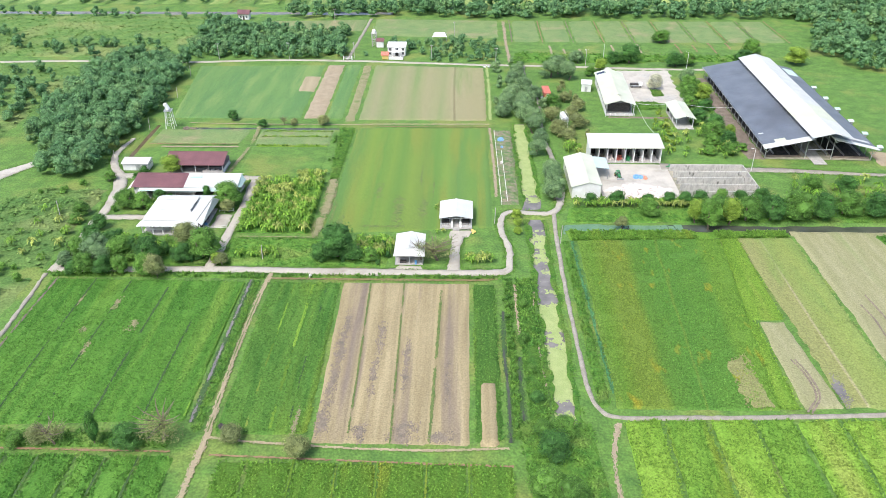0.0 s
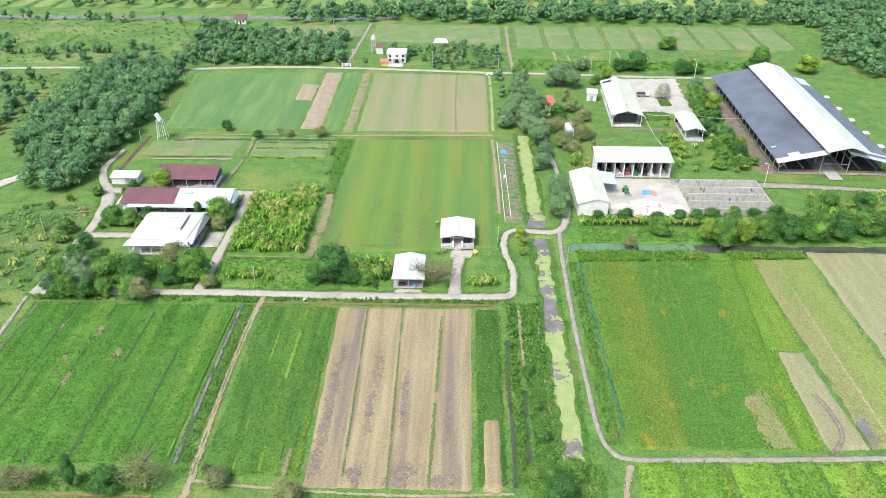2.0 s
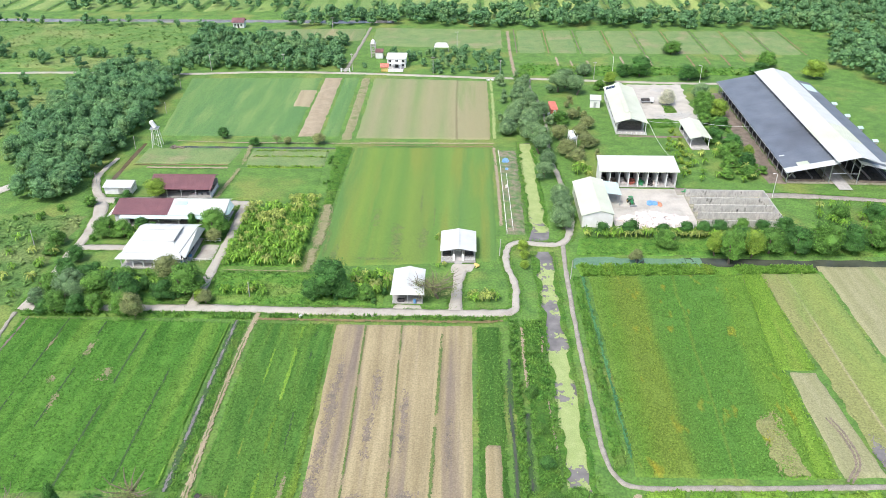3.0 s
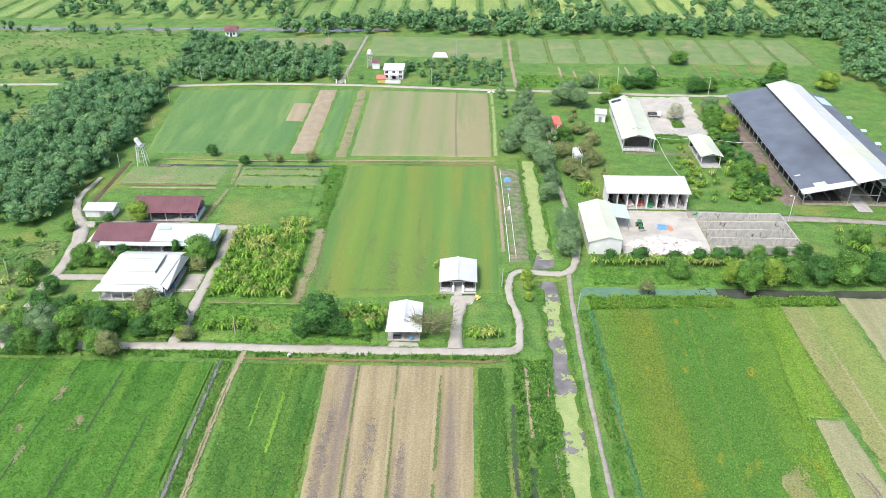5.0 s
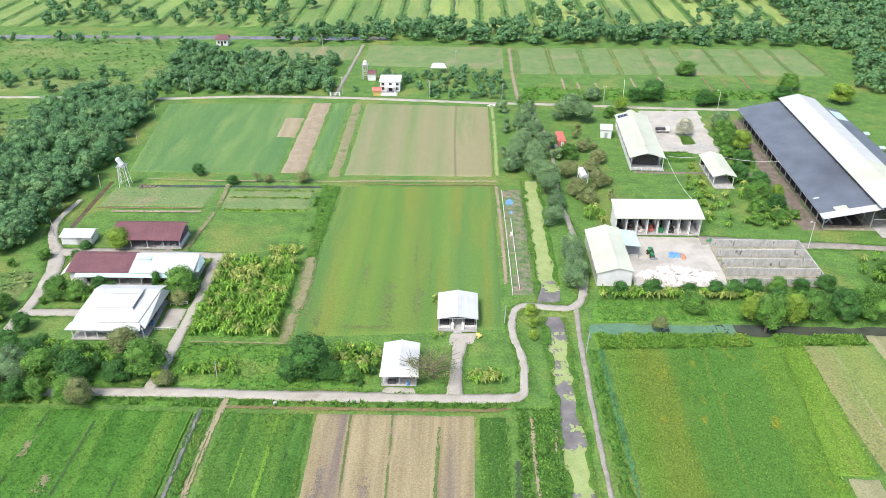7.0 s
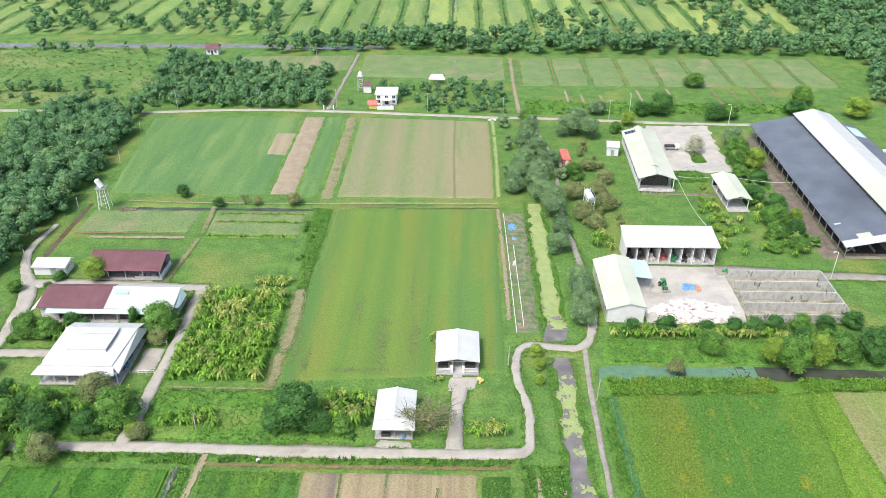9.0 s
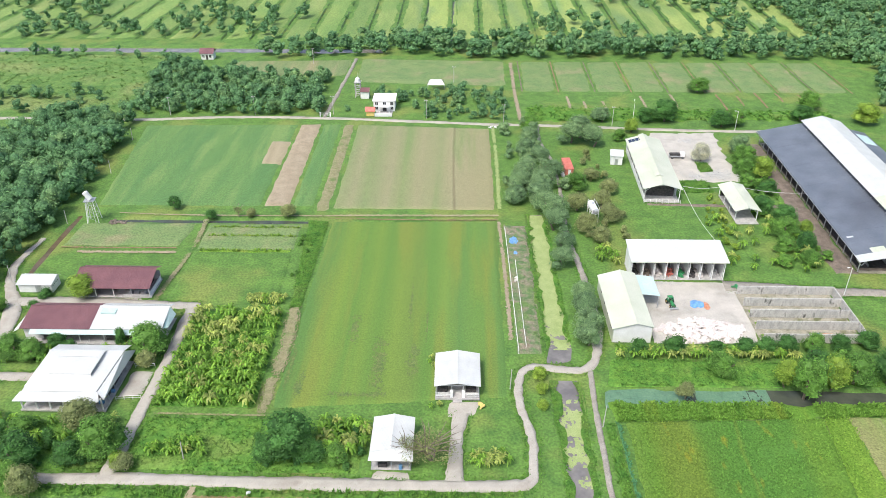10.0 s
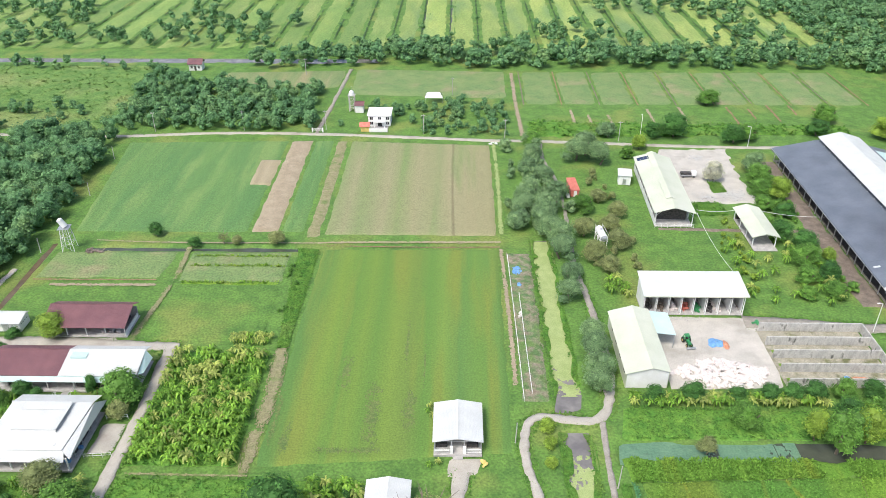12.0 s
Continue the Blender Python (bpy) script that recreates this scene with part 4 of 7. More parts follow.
for i, (x, y, rx, ry) in enumerate(((-78.6, 153, 0.9, 2.6), (-82.3, 143.3, 1.2, 1.2), (-71.8, 145.3, 1.8, 2.0), (-87.5, 155, 0.5, 3.0), (-79.0, 136, 0.8, 3.0), (-30.5, 116, 0.6, 4.0))):
    stain(x, y, rx * 0.8, ry, 90 + i, TRAIL, "thin_patch", "thin dry patch in the green crop", z=0.27, category="bare patch")
field("garden_ground", [(11.0, 203.5), (16.8, 203.5), (17.2, 259.5), (10.9, 259.5)], GARDEN, "patchy garden soil with weeds and litter", h=0.15, seed=170, rag=0.5, tuft=1.0, th=0.25, category="garden")
for k in range(10):
    x = 23.3 + 14.2 * k
    ribbon("plot_border", [(x, 366), (x + 0.2, 386), (x + 0.4, 405)], 0.45, CLAY if k % 2 else TRODDEN, "thin bare border line between grass plots", seed=200 + k, category="border", rag=0.3)
field("weeds", [(22.6, 335), (134, 338), (134, 346), (22.6, 350)], WEED, "rough weeds behind the far road", h=0.4, seed=171, res=1.4, tuft=0.6, th=0.4, ts=0.5, rag=2.5, category="weeds")


# ---- buildings ----
def gable_along_y(p, x0, x1, xr, y0, y1, ze, zr, mat, over=0.0, name="roof_sheet", thick=0.08, ze2=None):
    """Two roof slopes with the ridge along y at xr, and a ridge cap."""
    z2 = ze if ze2 is None else ze2
    part(name, sheet([(x0, y0, ze), (xr, y0, zr), (xr, y1, zr), (x0, y1, ze)], thick), mat, p)
    part(name, sheet([(xr, y0, zr), (x1, y0, z2), (x1, y1, z2), (xr, y1, zr)], thick), mat, p)
    part("ridge_cap", sheet([(xr - 0.25, y0 - 0.02, zr - 0.02), (xr, y0 - 0.02, zr + 0.05), (xr + 0.25, y0 - 0.02, zr - 0.02), (xr + 0.25, y1 + 0.02, zr - 0.02), (xr, y1 + 0.02, zr + 0.05), (xr - 0.25, y1 + 0.02, zr - 0.02)], 0.02), mat, p)


def gable_along_x(p, x0, x1, y0, y1, yr, ze, zr, mat, ze2=None, name="roof_sheet", thick=0.08):
    z2 = ze if ze2 is None else ze2
    part(name, sheet([(x0, y0, ze), (x1, y0, ze), (x1, yr, zr), (x0, yr, zr)], thick), mat, p)
    part(name, sheet([(x0, yr, zr), (x1, yr, zr), (x1, y1, z2), (x0, y1, z2)], thick), mat, p)
    part("ridge_cap", rod((x0 - 0.02, yr, zr + 0.01), (x1 + 0.02, yr, zr + 0.01), 0.1, None, 6), mat, p)


def posts(p, xs, ys, z0, z1, r=0.09, mat=STEEL, name="post"):
    for x in xs:
        for y in ys:
            part(name, box(x - r, x + r, y - r, y + r, z0, z1), mat, p)


def rail_fence(p, x0, y0, x1, y1, h=1.0, rails=2, gap=2.0, z=0.0, mat=STEEL, r=0.035):
    d = math.hypot(x1 - x0, y1 - y0)
    k = max(1, round(d / gap))
    for i in range(k + 1):
        t = i / k
        part("fence_post", rod((x0 + (x1 - x0) * t, y0 + (y1 - y0) * t, z - 0.1), (x0 + (x1 - x0) * t, y0 + (y1 - y0) * t, z + h), r * 1.3, None, 6), mat, p)
    for i in range(rails):
        zz = z + h * (i + 1) / rails - 0.05
        part("rail", rod((x0, y0, zz), (x1, y1, zz), r, None, 6), mat, p)


def window_in(p, x, y, z, w, h, side="front"):
    """A framed pane with a sill, on a wall that faces -y (front) or +x (side)."""
    s = (lambda a, b, c: (x + a, y - b, z + c)) if side == "front" else (lambda a, b, c: (x + b, y + a, z + c))

    def slab(a0, a1, b0, b1, c0, c1):
        q0, q1 = s(a0, b0, c0), s(a1, b1, c1)
        return box(min(q0[0], q1[0]), max(q0[0], q1[0]), min(q0[1], q1[1]), max(q0[1], q1[1]), min(q0[2], q1[2]), max(q0[2], q1[2]))
    win = part("window", slab(-w / 2, w / 2, 0.005, 0.03, 0, h), GLASS, p, "dark glass pane")
    for a0, a1, c0, c1 in ((-w / 2 - 0.06, -w / 2, 0, h), (w / 2, w / 2 + 0.06, 0, h), (-w / 2 - 0.06, w / 2 + 0.06, h, h + 0.06), (-0.025, 0.025, 0, h)):
        part("window_frame", slab(a0, a1, 0.0, 0.06, c0, c1), WHITE, win)
    part("window_sill", slab(-w / 2 - 0.1, w / 2 + 0.1, 0.0, 0.14, -0.07, 0), CONCRETE, win)


def pavilion():
    p = thing("pavilion", -1.2, 195.0, 0, 0, "open-sided farm pavilion with a bright white gable roof", "pavilion")
    part("deck", box(-4.3, 4.3, -5.6, 4.9, 0, 0.45, None, 0.03), CONCRETE, p, "brown concrete deck")
    posts(p, (-4.1, -1.1, 1.1, 4.1), (-4.6, 0, 4.5), 0.45, 3.02, 0.08)
    for x in (-1.15, 1.15):
        part("gate_pillar", box(x - 0.28, x + 0.28, -5.4, -4.85, 0.45, 2.0, None, 0.02), WHITE, p)
    for x0, x1 in ((-4.2, -1.5), (1.5, 4.2)):
        for z in (0.75, 1.1, 1.45):
            part("rail", box(x0, x1, -5.3, -5.22, z, z + 0.1), WHITE, p)
    for x in (-4.2, 4.2):
        for z in (0.7, 1.15, 1.6):
            part("rail", box(x - 0.05, x + 0.05, -4.6, 4.6, z, z + 0.12), STEEL, p)
    for x in (-2.9, 2.6):
        part("feed_stall", box(x - 1.0, x + 1.0, -3.8, 4.0, 0.45, 1.2, None, 0.05), DARK, p)
    part("back_wall", box(-4.1, 4.1, 4.4, 4.52, 0.45, 2.2), CONCRETE, p)
    part("step", box(-0.9, 0.9, -6.3, -5.6, 0, 0.22), CONCRETE, p)
    for y in (-4.6, 0, 4.5):
        part("tie_beam", rod((-4.2, y, 2.85), (4.2, y, 2.85), 0.06, None, 6), STEEL, p)
    gable_along_y(p, -4.5, 4.5, 0, -5.0, 5.2, 2.95, 3.75, ROOF_W)


def small_shed():
    p = thing("shed", -12.6, 175.8, 0, 0, "small farm shed with a pale steel roof beside the road", "shed")
    part("floor_slab", box(-3.6, 3.4, -4.4, 5.0, 0, 0.16), CONCRETE, p)
    part("back_wall", box(-3.5, 3.3, 4.7, 4.85, 0.16, 3.2), CONCRETE, p)
    for x in (-3.5, 3.2):
        part("side_wall", box(x, x + 0.12, -1.5, 4.7, 0.16, 2.7), CONCRETE, p)
    posts(p, (-3.4, 0, 3.2), (-4.2,), 0.1, 2.9, 0.07)
    gable_along_y(p, -3.75, 3.75, 0, -3.4, 5.2, 3.35, 4.15, ROOF_W)
    part("front_flap", sheet([(-3.9, -5.0, 2.85), (3.9, -5.0, 2.85), (3.75, -3.3, 3.3), (0, -3.3, 4.08), (-3.75, -3.3, 3.3)], 0.06), ROOF_W, p)
    part("trough", box(-2.4, -0.8, -4.0, -3.2, 0.16, 0.8, None, 0.04), DARK, p)
    part("water_drum", rod((1.6, -4.2, 0.16), (1.6, -4.2, 1.1), 0.32, None, 12), BLUE, p, "blue plastic drum")
    part("workbench", box(-0.2, 1.0, -1.0, 2.0, 0.16, 1.0), DARK, p)


def white_house():
    p = thing("house", -76.0, 192.0, 0, 0, "large open house with a white stepped steel roof", "house")
    part("floor_slab", box(-8.4, 7.9, -7.2, 7.6, 0, 0.3), CONCRETE, p)
    for x in (-8.0, -5.2, -2.6, 0, 2.6, 5.2, 7.4):
        part("porch_post", rod((x, -6.8, 0.3), (x, -6.8, 3.0), 0.16, None, 10), WHITE, p)
    part("front_wall", box(-7.8, 4.6, -4.9, -4.72, 0.3, 3.5), WHITE, p)
    part("back_wall", box(-7.8, 4.6, 5.8, 5.98, 0.3, 4.4), WHITE, p)
    for x in (-7.9, 4.5):
        part("side_wall", box(x, x + 0.18, -4.7, 5.8, 0.3, 4.0), WHITE, p)
    for x in (-6.0, -3.6, -1.0, 2.0):
        window_in(p, x, -4.9, 1.2, 1.3, 1.4)
    part("door", box(0.1, 1.0, -4.97, -4.9, 0.3, 2.3), DARK, p)
    posts(p, (7.4,), (-4, -1, 2, 5), 0.3, 3.0, 0.08)
    part("roof_sheet", sheet([(-8.0, -5.6, 3.65), (6.3, -5.6, 3.65), (8.1, 4.8, 5.35), (-6.8, 4.8, 5.35)], 0.08), ROOF_W, p)
    part("roof_sheet", sheet([(-6.8, 4.8, 5.35), (8.1, 4.8, 5.35), (8.2, 7.8, 4.3), (-6.8, 7.8, 4.3)], 0.08), ROOF_W, p)
    part("porch_roof", sheet([(-9.1, -7.7, 2.95), (7.4, -7.7, 2.95), (6.6, -5.5, 3.5), (-8.4, -5.5, 3.5)], 0.07), ROOF_W, p)
    part("side_roof", sheet([(6.36, -5.6, 3.55), (8.1, -7.0, 2.95), (8.7, 8.0, 2.95), (8.16, 4.8, 5.2)], 0.07), ROOF_W, p)
    part("raised_roof", sheet([(-4.2, -2.0, 5.0), (4.0, -2.0, 5.0), (4.6, 2.2, 5.75), (4.6, 4.3, 5.75), (-4.2, 4.3, 5.75), (-4.2, 2.2, 5.75)], 0.1), ROOF_W, p)
    part("vent_wall", box(-4.0, 3.9, -1.9, -1.8, 4.2, 4.95), WHITE, p)
    part("roof_rib", box(-3.8, 4.2, 2.2, 2.3, 5.74, 5.82), ROOF_W, p)
    part("counter", box(5.4, 7.0, -3.0, 3.5, 0.3, 1.2, None, 0.04), DARK, p)
    for x, y in ((6.4, -5.0), (7.2, -1.8)):
        part("bench", box(x - 0.5, x + 0.5, y - 0.3, y + 0.3, 0.3, 0.85, None, 0.03), BLUE, p)


def long_house():
    p = thing("house", -79.5, 209.5, 0, 0, "long low house, half maroon and half white steel roof", "house")
    part("floor_slab", box(-14.8, 15.4, -4.2, 5.4, 0, 0.25), CONCRETE, p)
    part("back_wall", box(-14.4, 14.6, 5.0, 5.2, 0.25, 3.2), WHITE, p)
    part("inner_wall", box(-10.5, 14.0, -0.6, -0.42, 0.25, 3.9), WHITE, p)
    part("side_wall", box(-14.4, -14.2, -2.8, 5.0, 0.25, 3.6), WHITE, p)
    part("front_wall", box(-14.4, -10.6, -2.9, -2.7, 0.25, 3.4), WHITE, p)
    for x in (-8.5, -5.5, -2.5, 2.8, 6.0, 9.0, 12.0):
        part("porch_post", box(x - 0.08, x + 0.08, -3.4, -3.24, 0.25, 3.4), WHITE, p)
        window_in(p, x + 1.2, -0.6, 1.2, 1.2, 1.3)
    gable_along_x(p, -14.9, 0.2, -3.5, 5.6, 3.0, 3.55, 4.95, ROOF_R, 3.9)
    gable_along_x(p, 0.25, 15.6, -3.5, 5.6, 3.0, 3.6, 5.0, ROOF_W, 3.9)
    part("side_roof", sheet([(15.6, -2.6, 3.3), (16.3, -1.6, 2.9), (16.6, 3.0, 3.1), (15.6, 3.0, 4.9)], 0.06), ROOF_M, p)
    part("skylight", box(1.2, 4.4, 0.6, 2.5, 4.5, 4.86), ROOF_M, p)
    part("porch_roof", sheet([(-12.5, -4.6, 2.95), (14.6, -4.6, 2.95), (14.6, -3.3, 3.4), (-12.5, -3.3, 3.4)], 0.05), ROOF_M, p)
    part("side_roof", sheet([(-16.4, -3.6, 2.7), (-14.9, -3.4, 3.4), (-14.9, 1.8, 4.3), (-16.0, 1.6, 3.2)], 0.05), ROOF_W, p)
    part("dark_store", box(3, 13.5, -2.9, -0.8, 0.25, 1.3, None, 0.05), DARK, p)


def red_shed():
    p = thing("shed", -81.4, 226.6, 0, 0, "long open shed with a maroon steel roof", "shed")
    part("floor_slab", box(-8.8, 8.8, -3.7, 4.2, 0, 0.2), CONCRETE, p)
    part("back_wall", box(-8.6, 8.6, 3.9, 4.05, 0.2, 2.8), CONCRETE, p)
    part("side_wall", box(-8.7, -8.5, -3.2, 3.9, 0.2, 3.0), CONCRETE, p)
    part("half_wall", box(8.3, 8.5, -3.4, 3.9, 0.2, 1.1), WHITE, p)
    part("half_wall", box(2.2, 8.3, -3.55, -3.4, 0.2, 0.9), CONCRETE, p)
    posts(p, (-8.4, -4.2, 0, 4.2, 8.4), (-3.3,), 0.2, 3.3, 0.08, WHITE)
    gable_along_x(p, -9.1, 9.2, -4.5, 4.6, 1.6, 3.1, 4.95, ROOF_R, 3.6)
    for x in (3.4, 5.0, 6.6):
        part("crate", box(x - 0.5, x + 0.5, -2.6, -1.6, 0.2, 0.95, None, 0.03), CONCRETE, p)
    part("dark_store", box(-6, 7, 0.5, 3.5, 0.2, 1.5, None, 0.06), DARK, p)


def white_store():
    p = thing("store_house", -100.4, 226.6, 0, 0, "small white-walled store with a white steel roof", "store house")
    part("wall", box(-4.0, 3.9, -1.9, 2.1, 0, 2.3), WHITE, p)
    part("gable_wall", sheet([(3.88, -1.9, 2.3), (3.9, 0.8, 2.95), (3.9, 2.1, 2.3)], 0.01), WHITE, p)
    gable_along_x(p, -4.3, 4.2, -2.4, 2.5, 1.2, 2.4, 3.05, ROOF_W)
    part("door", box(0.0, 1.5, -1.97, -1.9, 0.05, 2.0), STEEL, p)
    for y in (-1.2, -0.4, 0.4, 1.2):
        part("vent", box(3.9, 3.94, y - 0.15, y + 0.15, 1.5, 1.7), DARK, p)


def yard_shed():
    p = thing("shed", 35.9, 218.4, 0, 0, "tall closed shed with a cream steel roof and pale walls", "shed")
    for x0, x1, zt in ((-4.2, -4.05, 3.6), (3.95, 4.1, 4.2)):
        part("side_wall", box(x0, x1, -10.2, 10.2, 0, zt), ROOF_C, p)
    part("front_wall", sheet([(-4.1, -10.2, 0.0), (4.0, -10.2, 0.0), (4.0, -10.18, 4.25), (0.6, -10.18, 5.05), (-4.1, -10.18, 3.65)], 0.02), WHITE, p)
    part("back_wall", box(-4.1, 4.0, 10.1, 10.22, 0, 3.7), ROOF_C, p)
    gable_along_y(p, -4.5, 4.25, 0.6, -10.5, 10.6, 3.65, 5.2, ROOF_C, ze2=4.3)
    part("lean_to_roof", sheet([(4.3, 2.2, 4.1), (8.4, 2.2, 3.6), (8.4, 10.2, 3.6), (4.3, 10.2, 4.1)], 0.06), ROOF_M, p, "mint-green lean-to roof")
    posts(p, (8.2,), (2.5, 7, 9.9), 0, 3.55, 0.07)
    part("roller_door", box(4.1, 4.16, -4.5, -1.2, 0, 3.0), STEEL, p)
    for y in (-8, -3.5, 1, 5.5):
        part("vent", box(-4.24, -4.2, y - 0.6, y + 0.6, 2.4, 2.9), DARK, p)


def bay_shed():
    p = thing("shed", 51.3, 236.0, 0, 0, "open-fronted bay shed with white roof and concrete partitions", "shed")
    part("floor_slab", box(-11.6, 11.8, -3.2, 4.2, 0, 0.12), CONCRETE, p)
    part("back_wall", box(-11.5, 11.7, 4.0, 4.15, 0.12, 6.3), WHITE, p)
    for i in range(9):
        x = -11.4 + i * 2.88
        part("partition", box(x - 0.07, x + 0.07, -2.2, 4.0, 0.12, 5.3 if i in (0, 8) else 3.6), WHITE, p)
        part("post", box(x - 0.09, x + 0.09, -3.0, -2.82, 0.12, 5.4), WHITE, p)
    part("roof_sheet", sheet([(-12.0, -3.6, 5.3), (12.3, -3.6, 5.3), (12.0, 4.6, 6.75), (-12.0, 4.6, 6.75)], 0.1), ROOF_W, p)
    part("fascia", box(-12.0, 12.3, -3.66, -3.6, 5.05, 5.3), ROOF_C, p)
    part("lower_wall", box(-11.4, 11.6, 3.6, 3.98, 0.12, 4.2), DARK, p)
    p.scale = (0.96, 1.0, 1.0)


BAY_GOODS = (("firewood_heap", DARK, -10, "dark heap of scrap in a shed bay", "heap"), ("timber_heap", BARK, -7.2, "brown wooden crates stacked in a shed bay", "crates"), ("feed_heap", SACK, -4.4, "pale sacks stacked in a shed bay", "heap"),
             ("red_implement", RED_PAINT, -1.4, "red farm implement parked in a shed bay", "farm implement"), ("parked_tractor", GREEN_PAINT, 1.4, "green tractor parked in a shed bay", "tractor"), ("dark_heap", DARK, 4.3, "dark bagged fodder in a shed bay", "heap"), ("white_heap", SACK, 6.2, "heap of white sacks spilling from a bay", "sacks"), ("feed_pile", CONCRETE, 10.2, "grey covered pile in a shed bay", "heap"))


def lumpy(x, y, rx, ry, h, seed, k=28, size=0.45):
    """A heap of rounded lumps as one mesh."""
    r = np.random.default_rng(seed)
    bm = bmesh.new()
    for i in range(k):
        a0, d = r.random() * 6.28, math.sqrt(r.random())
        px, py = rx * d * math.cos(a0), ry * d * math.sin(a0)
        pz = h * (1 - d) * r.random()
        s = size * (0.6 + 0.8 * r.random())
        m = pose(px, py, pz + s * 0.35, r.random() * 40, r.random() * 40, r.random() * 360) @ Matrix.Diagonal((s * 1.5, s, s * 0.7, 1))
        bmesh.ops.create_icosphere(bm, subdivisions=1, radius=0.6, matrix=m)
    return bm


def crumpled_sheet(x, y, rx, ry, h, mat, seed, label, z=0.0):
    """One tarpaulin thrown down in folds, with an uneven outline."""
    k = 15
    a0, d = np.meshgrid(np.linspace(0, 2 * math.pi, 2 * k, endpoint=False), np.linspace(0.05, 1, k), indexing="ij")
    rim = 0.75 + 0.5 * value_noise(np.cos(a0) * 2 + 5, np.sin(a0) * 2 + 5, 0.8, seed)
    px, py = rx * d * rim * np.cos(a0), ry * d * rim * np.sin(a0)
    fold = h * (0.35 + 1.3 * value_noise(px + 20, py + 20, 0.45, seed) + 0.8 * value_noise(px + 20, py + 20, 0.9, seed + 1)) * (1 - 0.8 * d ** 3)
    f = np.concatenate([grid_faces(2 * k, k), [[(2 * k - 1) * k + j, j, j + 1, (2 * k - 1) * k + j + 1] for j in range(k - 1)]])
    ob = new("tarpaulin", flat_mesh("tarpaulin", np.stack([px, py, fold], -1).reshape(-1, 3), f, mat))
    ob.matrix_world = pose(x, y, z + 0.06)
    return tagged(ob, label, "tarpaulin")


def heap(name, x, y, rx, ry, h, mat, seed, label, category, k=28, size=0.45, z=0.0):
    bm = lumpy(x, y, rx, ry, h, seed, k, size)
    me = bpy.data.meshes.new(name)
    bm.to_mesh(me)
    bm.free()
    me.materials.append(mat)
    ob = new(name, me)
    ob.location = (x, y, z)
    return tagged(ob, label, category)


def silage_bunkers():
    p = thing("silage_bunker", 74.5, 218.0, 0, 0, "weathered open concrete silage bunkers in a row", "silage bunker")
    part("floor_slab", box(-10.8, 11.0, -9.4, 9.6, 0, 0.1), SILAGE, p)
    for y in (-9.2, -4.6, -0.2, 4.2, 9.0):
        part("bunker_wall", box(-10.6, 11.4, y - 0.16, y + 0.16, 0.1, 2.3, None, 0.05), STAINED, p, "black-streaked concrete wall")
    part("end_wall", box(11.3, 11.6, -9.0, 9.0, 0.1, 2.3, None, 0.05), STAINED, p)
    for y in (-6.9, -2.4, 2.0):
        part("moss_strip", box(-10.0, 6.0, y - 0.5, y + 0.3, 0.1, 0.16), CROP_B, p)


def cattle_shed():
    p = thing("cattle_shed", 57.5, 292.6, 0, -2.2, "long cattle shed with a cream gable roof on posts", "cattle shed")
    part("floor_slab", box(-5.0, 5.0, -19.3, 16.6, 0, 0.2), CONCRETE, p)
    posts(p, (-4.9, 4.9), [-18.8 + 4.3 * i for i in range(9)], 0.2, 4.15, 0.09, WHITE)
    part("side_wall", box(-5.0, -4.8, -18.0, 16.0, 0.2, 1.6), WHITE, p)
    part("side_wall", box(4.8, 5.0, -14.0, 16.0, 0.2, 1.6), WHITE, p)
    part("back_wall", box(-5.0, 5.0, 16.2, 16.4, 0.2, 4.2), WHITE, p)
    part("inner_wall", box(-3.8, 4.0, -15.5, -15.3, 0.2, 3.4), DARK, p)
    gable_along_y(p, -5.6, 5.5, -0.3, -19.6, 16.8, 4.2, 5.9, ROOF_C)
    gable_along_y(p, -1.7, 1.1, -0.3, -14.0, 16.9, 5.75, 6.25, ROOF_C, name="ridge_vent")
    for y0 in (-19.4, -14.8):
        for x0, x1 in ((-4.9, -3.6), (4.9, 3.6)):
            part("brace", rod((x0, y0 + 0.4, 3.2), (x1, y0 + 0.4, 4.5), 0.06, None, 6), WHITE, p)
    rail_fence(p, -5.0, -19.9, 5.2, -19.9, 1.2, 3, 1.7, 0, WHITE)
    for i in range(4):
        part("solar_panel", sheet([(-4.9 + i * 1.0, 13.0, 4.52 + i * 0.3), (-4.0 + i * 1.0, 13.0, 4.8 + i * 0.3), (-4.0 + i * 1.0, 15.2, 4.8 + i * 0.3), (-4.9 + i * 1.0, 15.2, 4.52 + i * 0.3)], 0.05), SOLAR, p, "blue-black solar panel")


def carport():
    p = thing("carport", 77.3, 270.4, 0, 0, "open carport with a cream steel roof on white trusses", "carport")
    part("floor_slab", box(-3.0, 3.0, -9.6, 7.6, 0, 0.15), CONCRETE, p)
    posts(p, (-2.9, 2.9), (-7.4, -2.4, 2.6, 7.4), 0.15, 3.3, 0.09, WHITE)
    gable_along_y(p, -3.6, 3.6, 0, -8.3, 8.3, 3.25, 4.25, ROOF_C)
    for y in (-7.4, 7.4):
        part("tie_beam", rod((-2.9, y, 3.3), (2.9, y, 3.3), 0.06, None, 6), WHITE, p)
        for s in (-1, 1):
            part("brace", rod((2.9 * s, y, 2.2), (1.9 * s, y, 3.3), 0.06, None, 6), WHITE, p)
    part("back_wall", box(-2.6, 2.6, 7.2, 7.32, 0.15, 2.6), DARK, p)


